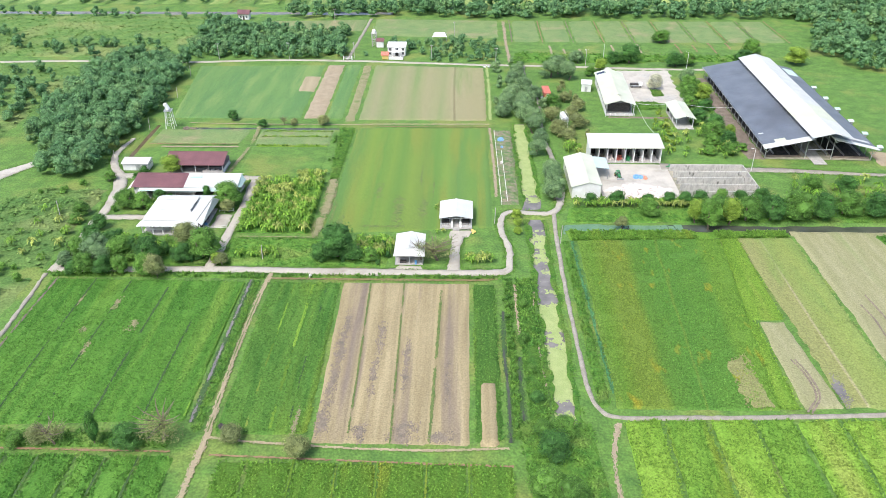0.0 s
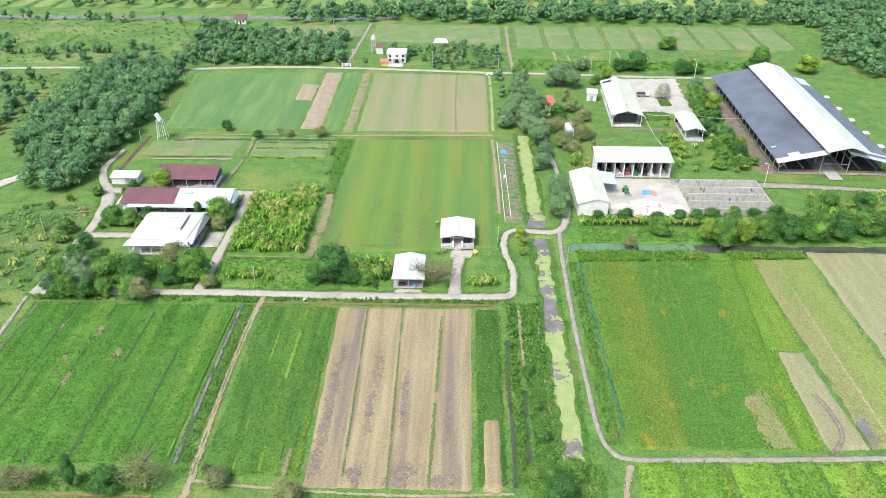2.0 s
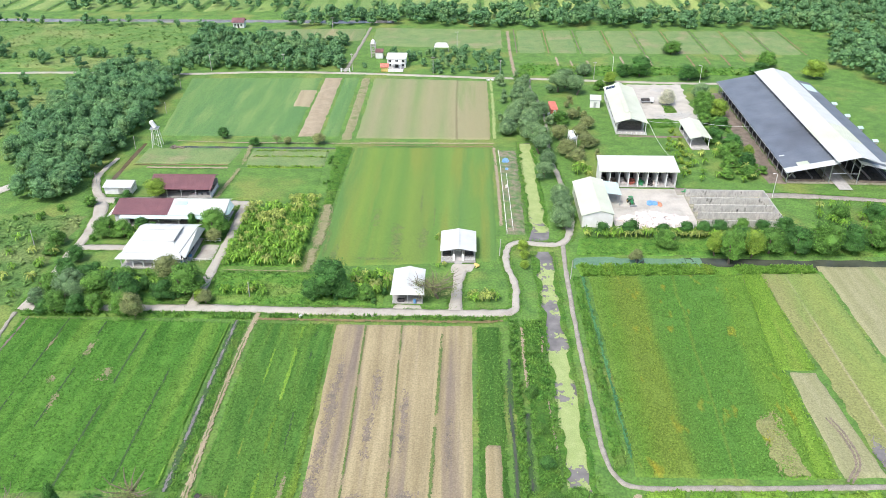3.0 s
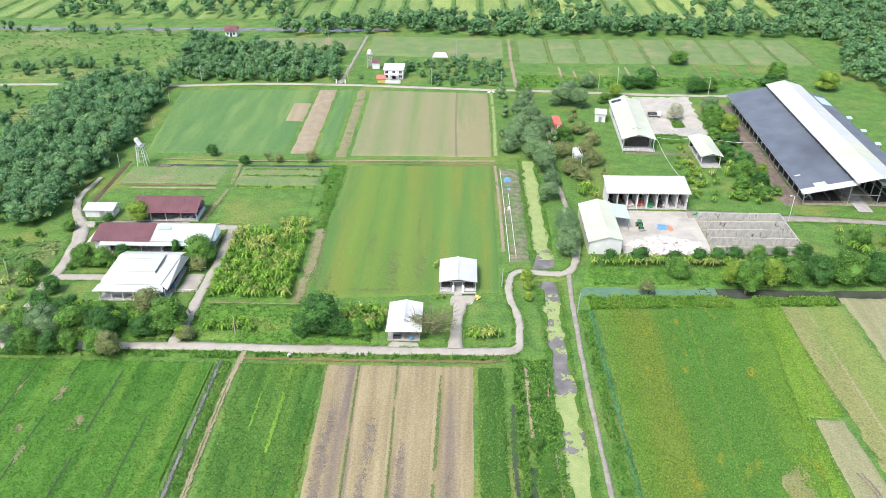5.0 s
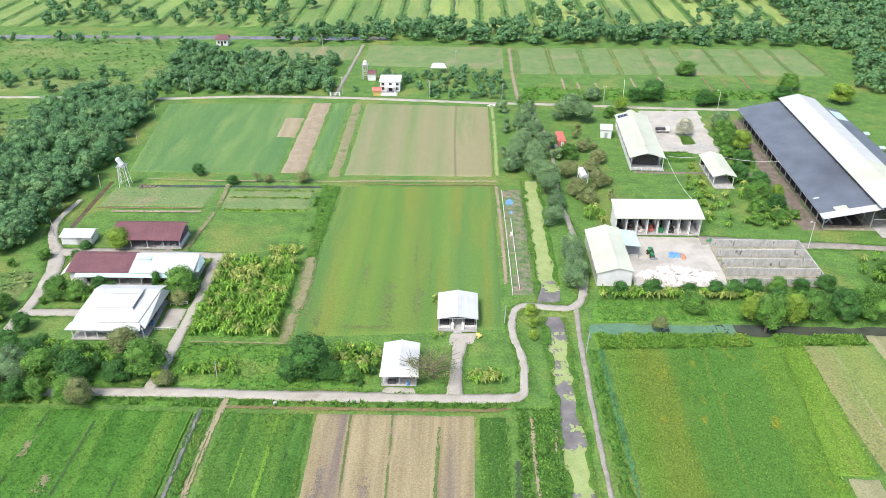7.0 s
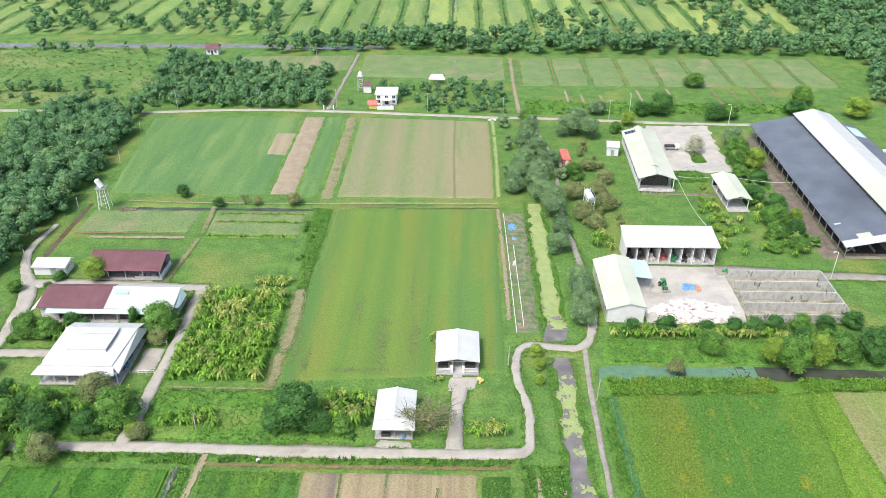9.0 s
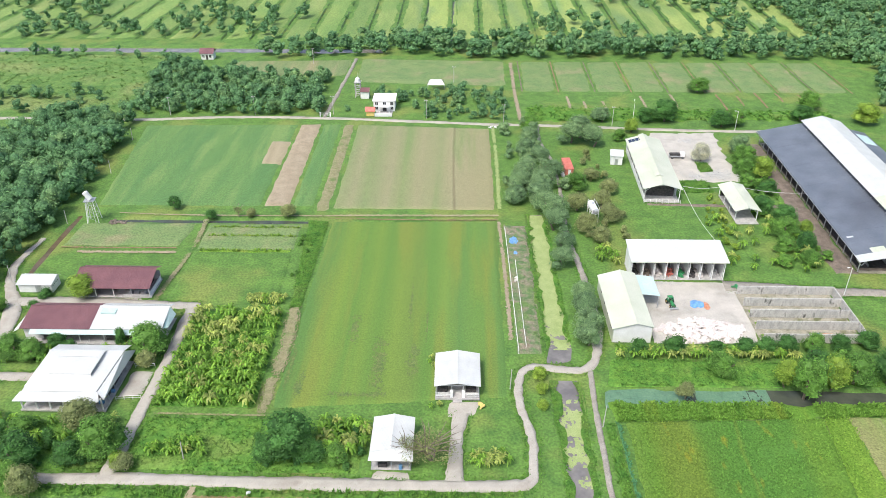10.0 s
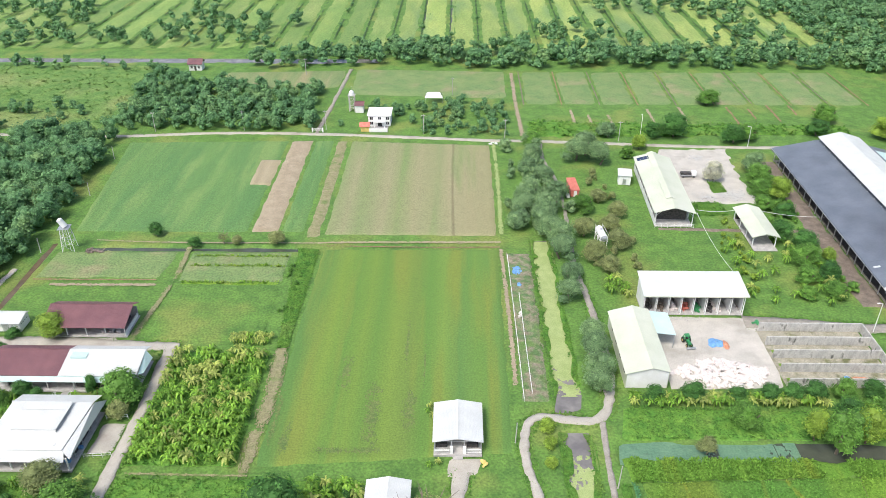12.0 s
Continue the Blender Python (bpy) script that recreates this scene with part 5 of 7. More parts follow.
def great_barn():
    p = thing("cattle_barn", 95.9, 235.6, 0, -1.5, "huge cattle barn with grey side roofs and white ridge roof", "cattle barn")
    ln, w = 82.0, 34.0
    part("floor_slab", box(0.7, w - 0.8, 1.0, ln - 0.8, 0, 0.15), SILAGE, p)
    part("feed_lane", box(14.4, 18.4, -3.0, ln - 0.6, 0.15, 0.22), CONCRETE, p, "pale concrete feed lane")
    n = 19
    for i in range(n):
        y = 1.6 + (ln - 3.2) * i / (n - 1)
        for x, h in ((0.5, 4.0), (12.9, 7.4), (21.0, 7.4), (w - 0.6, 4.0)):
            part("column", rod((x, y, 0.1), (x, y, h), 0.14, None, 8), STEEL, p)
    for i in range(7):
        y0, y1 = 0.6 + 11.54 * i, 0.6 + 11.54 * (i + 1)
        part("roof_sheet", sheet([(-0.6, y0, 4.2), (14.0, y0, 7.45), (14.0, y1, 7.45), (-0.6, y1, 4.2)], 0.08), ROOF_G, p)
        part("roof_sheet", sheet([(20.0, y0, 7.45), (w + 0.2, y0, 4.2), (w + 0.2, y1, 4.2), (20.0, y1, 7.45)], 0.08), ROOF_G, p)
    for i, y in enumerate((13.2, 26, 40, 53, 67)):
        part("roof_seam", sheet([(-0.6, y, 4.22), (14.0, y, 7.47), (14.0, y + 0.12, 7.47), (-0.6, y + 0.12, 4.22)], 0.03), ROOF_G, p)
    part("roof_edge", sheet([(-0.9, -0.6, 4.1), (14.0, -0.6, 7.45), (14.0, 2.4, 7.55), (-0.9, 2.4, 4.25)], 0.05), ROOF_W, p)
    part("roof_edge", sheet([(20.0, -0.6, 7.45), (w + 0.5, -0.6, 4.1), (w + 0.5, 1.6, 4.25), (20.0, 1.6, 7.55)], 0.05), ROOF_W, p)
    part("roof_patch", sheet([(3.2, 2.4, 5.18), (6.4, 2.4, 5.88), (6.4, 4.6, 5.88), (3.2, 4.6, 5.18)], 0.03), ROOF_C, p, "pale patch sheets")
    part("roof_patch", sheet([(24, 3.8, 6.66), (33.0, 3.8, 4.55), (33.0, 5.6, 4.55), (24, 5.6, 6.66)], 0.03), ROOF_W, p)
    part("roof_patch", sheet([(0.4, 10.4, 4.5), (1.9, 10.4, 4.83), (1.9, 11.1, 4.83), (0.4, 11.1, 4.5)], 0.03), ROOF_W, p)
    part("roof_patch", sheet([(24, ln - 15, 6.62), (28.5, ln - 15, 5.55), (28.5, ln - 2, 5.55), (24, ln - 2, 6.62)], 0.03), ROOF_W, p)
    part("roof_patch", sheet([(29.5, ln - 12, 5.3), (33.5, ln - 12, 4.4), (33.5, ln - 4, 4.4), (29.5, ln - 4, 5.3)], 0.03), ROOF_M, p)
    for i in range(6):
        y0, y1 = -1.6 + 13.8 * i, -1.6 + 13.8 * (i + 1)
        mt = ROOF_C if i == 1 else ROOF_W
        part("ridge_roof", sheet([(12.6, y0, 8.3), (19.0, y0, 10.0), (19.0, y1, 10.0), (12.6, y1, 8.3)], 0.08), mt, p)
        part("ridge_roof", sheet([(19.0, y0, 10.0), (25.2, y0, 8.2), (25.2, y1, 8.2), (19.0, y1, 10.0)], 0.08), mt, p)
    for y in (0.8, ln - 1):
        for (xa, za), (xb, zb) in (((-0.5, 4.0), (12.9, 7.0)), ((21.0, 7.0), (w, 4.0)), ((12.9, 8.2), (19, 9.7)), ((19, 9.7), (25, 8.0)), ((0.5, 2.4), (2.2, 4.4)), ((0.5, 2.4), (-1.0, 4.0)), ((12.9, 6.0), (11.2, 6.9)), ((21, 6), (22.8, 6.8)), ((w - 0.6, 2.4), (w - 2.2, 4.4)), ((w - 0.6, 2.4), (w + 0.6, 4.0)), ((12.9, 3.6), (21.0, 3.6)), ((13, 6.4), (16, 9.0)), ((21, 6.4), (18, 9.2))):
            part("truss", rod((xa, y, za), (xb, y, zb), 0.1, None, 6), STEEL, p)
    for x in (3.5, 8.5, 13.6, 20.2, 25.5, 30.5):
        part("stall_rail", box(x - 0.08, x + 0.08, 3, ln - 2, 0.7, 1.3), STEEL, p)
    for x0, x1 in ((1.2, 12), (22, 33)):
        part("stall_wall", box(x0, x1, 2.2, 2.35, 0.15, 0.8), TRODDEN, p)
        part("bedding", box(x0, x1, 3.0, ln - 2.5, 0.15, 0.32), DARK, p)
    part("gutter", rod((-0.7, -0.4, 4.05), (-0.7, ln, 4.05), 0.09, None, 6), STEEL, p)


def hut(x, y, rz=0, group="huts beside the barn"):
    p = thing("calf_hut", x, y, 0, rz, "tiny calf hut with a pale green sloping roof", "hut", group)
    part("wall", box(-0.9, 0.9, -0.8, 0.8, 0.3, 1.5), CONCRETE, p)
    part("roof_sheet", sheet([(-1.4, -1.3, 1.6), (1.4, -1.3, 1.6), (1.4, 1.3, 2.1), (-1.4, 1.3, 2.1)], 0.05), ROOF_M, p)
    posts(p, (-0.85, 0.85), (-0.75, 0.75), 0, 1.6, 0.05)
    return p


def water_tower():
    p = thing("water_tower", -101.0, 259.6, 0, 8, "white water tank on a slender steel lattice tower", "water tower")
    for sx in (-1, 1):
        for sy in (-1, 1):
            part("leg", rod((1.5 * sx, 1.5 * sy, 0), (0.95 * sx, 0.95 * sy, 6.4), 0.09, None, 6), WHITE, p)
    for z, r in ((2.1, 1.32), (4.2, 1.14), (6.2, 0.97)):
        for a0 in range(4):
            c0, c1 = (((-1, -1), (1, -1), (1, 1), (-1, 1))[a0], ((1, -1), (1, 1), (-1, 1), (-1, -1))[a0])
            part("brace", rod((c0[0] * r, c0[1] * r, z), (c1[0] * r, c1[1] * r, z), 0.045, None, 6), STEEL, p)
            part("brace", rod((c0[0] * r, c0[1] * r, z), (c1[0] * (r + 0.13), c1[1] * (r + 0.13), z - 2), 0.035, None, 6), STEEL, p)
    part("platform", box(-1.4, 1.4, -1.4, 1.4, 6.4, 6.52), STEEL, p)
    tank = part("tank", rod((0.25, 0, 6.75), (-0.75, 0, 8.75), 0.75, None, 20), WHITE, p, "white cylindrical tank leaning over")
    part("lid", rod((-0.75, 0, 8.75), (-0.86, 0, 8.97), 0.72, None, 20, 0.25), WHITE, tank)
    part("pipe", rod((0.5, -1.0, 0), (0.4, -0.76, 6.6), 0.05, None, 6), WHITE, p)


def lamp_post(x, y, h=7.5, rz=0):
    p = thing("street_lamp", x, y, 0, rz, "slim white steel street lamp with a short arm", "street lamp")
    part("pole", rod((0, 0, -0.2), (0, 0, h), 0.09, None, 8, 0.06), WHITE, p)
    part("arm", rod((0, 0, h), (1.1, 0, h + 0.35), 0.045, None, 6), WHITE, p)
    part("lamp_head", box(0.9, 1.6, -0.14, 0.14, h + 0.3, h + 0.44, None, 0.03), WHITE, p)


def pole(x, y, h=6.0, lean=0, cross=True, label="thin pale concrete utility pole"):
    p = thing("utility_pole", x, y, 0, 0, label, "utility pole", "utility poles")
    part("pole", rod((0, 0, -0.2), (lean, 0, h), 0.12, None, 8, 0.08), CONCRETE, p)
    if cross:
        part("crossarm", box(lean - 0.7, lean + 0.7, -0.06, 0.06, h - 0.5, h - 0.38), CONCRETE, p)
        for s in (-0.55, 0, 0.55):
            part("insulator", rod((lean + s, 0, h - 0.38), (lean + s, 0, h - 0.15), 0.05, None, 6), WHITE, p)
    else:
        part("cap", rod((lean, 0, h), (lean, 0, h + 0.1), 0.1, None, 8), CONCRETE, p)


def wheel(p, x, y, r, w):
    t = part("wheel", rod((x - w / 2, y, r), (x + w / 2, y, r), r, None, 14), RUBBER, p)
    part("rim", rod((x - w / 2 - 0.02, y, r), (x + w / 2 + 0.02, y, r), r * 0.5, None, 10), YELLOW_PAINT, t)


def tractor(x, y, rz):
    p = thing("tractor", x, y, 0.05, rz, "green farm tractor with a front rake in the yard", "tractor")
    p.scale = (0.78, 0.78, 0.78)
    part("hood", box(-0.4, 0.4, -1.9, 0.1, 0.75, 1.45, None, 0.1), GREEN_PAINT, p)
    part("chassis", box(-0.3, 0.3, -1.9, 1.2, 0.5, 0.8, None, 0.04), DARK, p)
    part("cab_roof", box(-0.75, 0.75, 0.0, 1.4, 2.25, 2.4, None, 0.05), GREEN_PAINT, p)
    for sx in (-0.65, 0.65):
        for yy in (0.1, 1.3):
            part("cab_post", box(sx - 0.04, sx + 0.04, yy - 0.04, yy + 0.04, 0.9, 2.25), GREEN_PAINT, p)
        part("fender", box(sx - 0.3, sx + 0.3, 0.2, 1.5, 1.35, 1.45, None, 0.04), GREEN_PAINT, p)
        wheel(p, sx * 1.35, 0.85, 0.75, 0.4)
        wheel(p, sx * 1.05, -1.5, 0.45, 0.28)
    part("seat", box(-0.25, 0.25, 0.6, 1.1, 0.95, 1.5, None, 0.05), DARK, p)
    part("rake", box(-1.3, 1.3, -3.1, -2.7, 0.3, 0.8, None, 0.05), STEEL, p)
    for sx in (-0.4, 0.4):
        part("loader_arm", rod((sx, -1.4, 1.2), (sx, -2.8, 0.6), 0.07, None, 6), GREEN_PAINT, p)


def truck(x, y, rz):
    p = thing("truck", x, y, 0, rz, "small white cab truck with a dark load bed", "truck")
    part("cab", box(1.1, 2.5, -0.8, 0.8, 0.5, 2.0, None, 0.12), WHITE, p)
    part("windscreen", box(2.45, 2.53, -0.65, 0.65, 1.25, 1.8), GLASS, p)
    part("load_bed", box(-2.3, 1.05, -0.85, 0.85, 0.6, 1.0, None, 0.03), STEEL, p)
    part("load", box(-2.2, 0.95, -0.75, 0.75, 1.0, 1.6, None, 0.1), DARK, p)
    for xx in (-1.5, 1.8):
        for yy in (-0.78, 0.78):
            t = part("wheel", rod((xx, yy - 0.11, 0.36), (xx, yy + 0.11, 0.36), 0.36, None, 14), RUBBER, p)
            part("rim", rod((xx, yy - 0.13, 0.36), (xx, yy + 0.13, 0.36), 0.18, None, 10), STEEL, t)


def tank_stand():
    p = thing("storage_tank", 35.6, 263.5, 0, 6, "silver steel tank lying on a white frame among trees", "storage tank")
    t = part("tank", rod((0, -2.6, 3.4), (0, 2.6, 3.4), 0.95, None, 18), WHITE, p)
    for yy, r0, r1 in ((-2.6, 0.85, 0.3), (2.6, 0.85, 0.3)):
        part("tank_end", rod((0, yy, 3.4), (0, yy + 0.3 * (1 if yy > 0 else -1), 3.4), r0, None, 18, r1), STEEL, t)
    part("hatch", rod((0, 0.6, 4.2), (0, 0.6, 4.5), 0.3, None, 12), STEEL, t)
    for x in (-0.9, 0.9):
        for y in (-2.3, 0, 2.3):
            part("leg", box(x - 0.07, x + 0.07, y - 0.07, y + 0.07, 0, 3.0), WHITE, p)
        part("beam", box(x - 0.08, x + 0.08, -2.8, 2.8, 2.5, 2.66), WHITE, p)
        part("rail", rod((x, -2.8, 4.6), (x, 2.8, 4.6), 0.04, None, 6), WHITE, p)
        for y in (-2.7, 2.7):
            part("rail_post", rod((x, y, 2.6), (x, y, 4.6), 0.04, None, 6), WHITE, p)
    for y in (-2.3, 0, 2.3):
        part("cradle", box(-0.95, 0.95, y - 0.1, y + 0.1, 2.5, 2.7), WHITE, p)


def container():
    p = thing("cabin", 32.3, 294.4, 0, 3, "faded red metal cabin with a small porch", "cabin")
    part("body", box(-1.2, 1.2, -4.0, 3.8, 0.2, 2.3, None, 0.06), RED_PAINT, p)
    part("roof_sheet", sheet([(-1.35, -4.2, 2.3), (1.35, -4.2, 2.3), (1.35, 4.0, 2.5), (-1.35, 4.0, 2.5)], 0.06), RED_PAINT, p)
    part("door", box(-0.4, 0.5, -4.05, -3.99, 0.25, 2.1), WHITE, p)
    part("porch", box(-2.4, -1.45, -4.4, -2.4, 0, 0.7), WHITE, p)


def white_hut():
    p = thing("hut", 48.4, 300.2, 0, -8, "small white hut with a pale steel roof", "hut")
    part("wall", box(-1.8, 1.8, -1.6, 1.6, 0, 3.2), WHITE, p)
    part("roof_sheet", sheet([(-2.1, -1.9, 3.1), (2.1, -1.9, 3.1), (2.1, 1.9, 3.8), (-2.1, 1.9, 3.8)], 0.07), ROOF_W, p)
    part("door", box(-0.5, 0.5, -1.66, -1.6, 0.05, 2.1), STEEL, p)
    part("annex", box(-0.4, 1.9, 1.6, 3.6, 0, 2.4), WHITE, p)
    part("annex_roof", sheet([(-0.6, 1.5, 2.6), (2.1, 1.5, 2.6), (2.1, 3.8, 2.4), (-0.6, 3.8, 2.4)], 0.05), ROOF_W, p)


def villa():
    p = thing("house", -28.8, 347.2, 0, 0, "white two-storey house with a flat roof and balcony", "house")
    part("wall", box(-3.8, 3.9, -3.0, 4.6, 0, 3.9), WHITE, p)
    part("roof", box(-4.2, 4.3, -3.3, 4.9, 3.9, 4.15, None, 0.04), WHITE, p)
    part("porch", box(-1.8, 2.2, -5.2, -3.0, 2.2, 2.5), WHITE, p)
    posts(p, (-1.6, 2.0), (-5.0,), 0, 2.2, 0.14, WHITE)
    for x in (-2.7, 0.2, 2.9):
        window_in(p, x, -3.0, 2.5, 1.1, 1.0)
    for x in (-2.7, 2.9):
        window_in(p, x, -3.0, 0.7, 1.0, 1.0)
    part("door", box(-0.5, 0.9, -3.06, -3.0, 0, 2.1), DARK, p)
    part("forecourt_wall", box(-3.0, 3.2, -8.4, -8.2, 0, 1.3), WHITE, p)
    part("forecourt", box(-3.0, 3.2, -8.2, -3.0, 0, 0.15), CONCRETE, p)
    q = thing("shrine", -33.4, 340.4, 0, 0, "tiny yellow roadside shop with a red roof", "kiosk")
    part("wall", box(-1.4, 1.4, -1.2, 1.2, 0, 1.9), YELLOW_PAINT, q)
    gable_along_x(q, -1.8, 1.8, -1.6, 1.6, 0, 1.9, 3.0, RED_PAINT)


def lattice_tower():
    p = thing("water_tower", -40.0, 359.4, 0, 0, "weathered concrete water tower with a domed top", "water tower")
    for sx in (-1, 1):
        for sy in (-1, 1):
            part("leg", box(1.3 * sx - 0.2, 1.3 * sx + 0.2, 1.3 * sy - 0.2, 1.3 * sy + 0.2, 0, 8.2), CONCRETE, p)
    for z in (2.2, 4.4, 6.6):
        for s in (-1.3, 1.3):
            part("beam", box(-1.3, 1.3, s - 0.12, s + 0.12, z, z + 0.3), CONCRETE, p)
            part("beam", box(s - 0.12, s + 0.12, -1.3, 1.3, z, z + 0.3), CONCRETE, p)
        part("brace", rod((-1.3, -1.3, z - 2), (1.3, -1.3, z), 0.1, None, 6), CONCRETE, p)
    part("platform", box(-1.8, 1.8, -1.8, 1.8, 8.2, 8.4), CONCRETE, p)
    part("tank", rod((0, 0, 8.4), (0, 0, 10.0), 1.2, None, 14), WHITE, p)
    part("dome", rod((0, 0, 10.0), (0, 0, 10.9), 1.2, None, 14, 0.2), WHITE, p)
    part("mast", rod((0, 0, 10.9), (0, 0, 13.0), 0.06, None, 6), STEEL, p)
    p.scale = (0.75, 0.75, 0.72)
    q = thing("hut", -37.2, 358.6, 0, 0, "small weathered hut beside the concrete tower", "hut")
    part("wall", box(-1.5, 1.5, -1.5, 1.5, 0, 2.8), WHITE, q)
    gable_along_x(q, -1.8, 1.8, -1.8, 1.8, 0, 2.8, 3.9, ROOF_R)


def tent():
    p = thing("canopy_tent", -10.4, 368.6, 0, 0, "white canopy tent standing in the scrub", "tent")
    part("canopy", sheet([(-3.4, -1.8, 2.3), (3.4, -1.8, 2.3), (2.2, 0.4, 3.8), (-2.2, 0.4, 3.8)], 0.05), WHITE, p)
    part("canopy", sheet([(-2.2, 0.4, 3.8), (2.2, 0.4, 3.8), (3.4, 2.6, 2.3), (-3.4, 2.6, 2.3)], 0.05), WHITE, p)
    posts(p, (-3.2, 3.2), (-1.6, 2.4), 0, 2.3, 0.05)


def far_house():
    p = thing("house", -111.6, 407.4, 0, 0, "white house with a dark red pitched roof, far off", "house")
    part("wall", box(-2.7, 2.7, -2.0, 2.0, 0, 2.9), WHITE, p)
    gable_along_x(p, -3.2, 3.2, -2.5, 2.5, 0, 2.8, 4.5, ROOF_R)
    for x in (-1.5, 1.5):
        window_in(p, x, -2.0, 1.0, 0.9, 1.1)
    part("door", box(-0.45, 0.45, -2.06, -2.0, 0, 2.0), DARK, p)


for make in (pavilion, small_shed, white_house, long_house, red_shed, white_store, yard_shed, bay_shed, silage_bunkers, cattle_shed, carport, great_barn, water_tower, tank_stand, container, white_hut, villa, lattice_tower, tent, far_house):
    make()
first = hut(135.6, 244.0)
first.scale = (0.66, 0.66, 0.7)
for x, y in ((135.8, 255.4), (136.0, 266.8), (136.2, 278.4), (136.5, 289.7), (136.8, 301.8)):
    copy_thing(first, pose(x, y, 0))
for nm, mt, x, lb, ct in BAY_GOODS:
    heap(nm, 51.3 + 0.96 * x, 236.0 - 0.4, 0.85, 1.9, 1.3, mt, len(nm) * 7 + int(x), lb, ct, k=22, size=0.6, z=0.15)
tractor(47.5, 222.4, 8)
truck(68.4, 304.4, 0)
lamp_post(88.9, 227.0, 7.5, 200)
lamp_post(94.0, 327.5, 7.0, 200)
lamp_post(60.5, 336.0, 7.0, 90)
for x, y, h in ((-49.5, 173.1, 4.2), (25.9, 182.8, 5.0), (9.2, 193.1, 4.6), (-110.3, 194.2, 5.0), (-108.4, 228.9, 4.6), (-108.0, 258.0, 4.0), (-108.6, 290.0, 4.0), (-111.5, 316.0, 4.0)):
    pole(x, y, h, 0.15, False, "thin white painted post in the grass")
for x, y in ((-106, 339), (-75.5, 340.4), (-13, 337.6), (14.5, 333.6), (52.5, 332), (-47, 341), (-64, 400), (-3.5, 376)):
    pole(x, y, 7.0)


# ---- yard ----
def yards():
    field("yard", [(40.6, 207.6), (63.6, 208.2), (66.5, 232.4), (40.4, 232.6)], YARD, "pale bare concrete yard between the sheds", h=0.03, z=0.02, seed=90, rag=0.6, kind="structure", category="yard")
    field("yard", [(64.5, 285), (84, 287), (86.5, 326), (63.8, 325)], YARD, "pale dusty yard beside the cattle shed", h=0.03, z=0.02, seed=91, rag=2.2, kind="structure", category="yard")
    field("yard", [(52, 271.4), (96, 270.2), (96, 272.6), (52, 273.2)], TRODDEN, "bare earth strip in front of the cattle shed", h=0.05, z=0.03, seed=92, rag=0.8, kind="structure", category="yard")
    field("yard", [(90.6, 236), (96.8, 236), (99.0, 316), (93.4, 316)], TRODDEN, "dark trodden earth along the barn", h=0.05, z=0.02, seed=93, rag=1.2, kind="structure", category="yard")
    field("yard", [(-3.2, 184.6), (2.6, 185.0), (3.6, 189.2), (-3.4, 189.2)], ROAD, "concrete forecourt of the pavilion", h=0.03, z=0.04, seed=94, rag=0.6, kind="structure", category="yard")
    field("yard", [(-16.4, 169.0), (-8.8, 169.0), (-9.6, 171.6), (-15.6, 171.6)], ROAD, "concrete apron before the small shed", h=0.03, z=0.035, seed=95, rag=0.5, kind="structure", category="yard")
    field("yard", [(-68, 189.0), (-62.6, 189.4), (-62.6, 197.2), (-67.6, 197.2)], ROAD, "concrete parking place beside the house", h=0.03, z=0.045, seed=96, rag=0.5, kind="structure", category="yard")
    field("yard", [(-80.6, 221.6), (-73.6, 221.4), (-75.2, 223.2), (-80.2, 223.2)], ROAD, "concrete apron before the maroon-roofed shed", h=0.03, z=0.03, seed=97, rag=0.4, kind="structure", category="yard")
    field("walkway", [(-79.6, 199.8), (-77.2, 199.8), (-77.2, 206.2), (-79.6, 206.2)], CONCRETE, "concrete walkway between the two houses", h=0.02, z=0.1, seed=98, rag=0.1, kind="structure", category="walkway")
    field("yard", [(130.5, 232), (150, 226), (152, 240), (131.5, 244)], BARE, "bare orange earth by the barn's corner", h=0.05, z=0.02, seed=99, rag=1.6, kind="structure", category="yard")
    for i, (x, y, rx, ry) in enumerate(((71, 291, 4, 2.5), (79, 292, 4.5, 3.4), (75, 318, 3, 2), (47, 231.3, 5.2, 0.8))):
        stain(x, y, rx, ry, 120 + i, STAINED, "damp_patch", "dark damp stain on the concrete yard", 0.1, "stain")


yards()
field("grass_island", [(72.6, 293.4), (77.6, 293.4), (77.2, 300.6), (73.2, 300.6)], WEED, "green grass island round the silvery tree", h=0.4, z=0.1, seed=150, rag=1.2, tuft=4, th=0.3, category="grass")
field("grass_island", [(63.5, 279), (74, 280), (73.5, 288), (63.5, 287.4)], WEED, "green grass between shed and yard", h=0.2, z=0.08, seed=151, rag=1.6, tuft=3, th=0.25, category="grass")


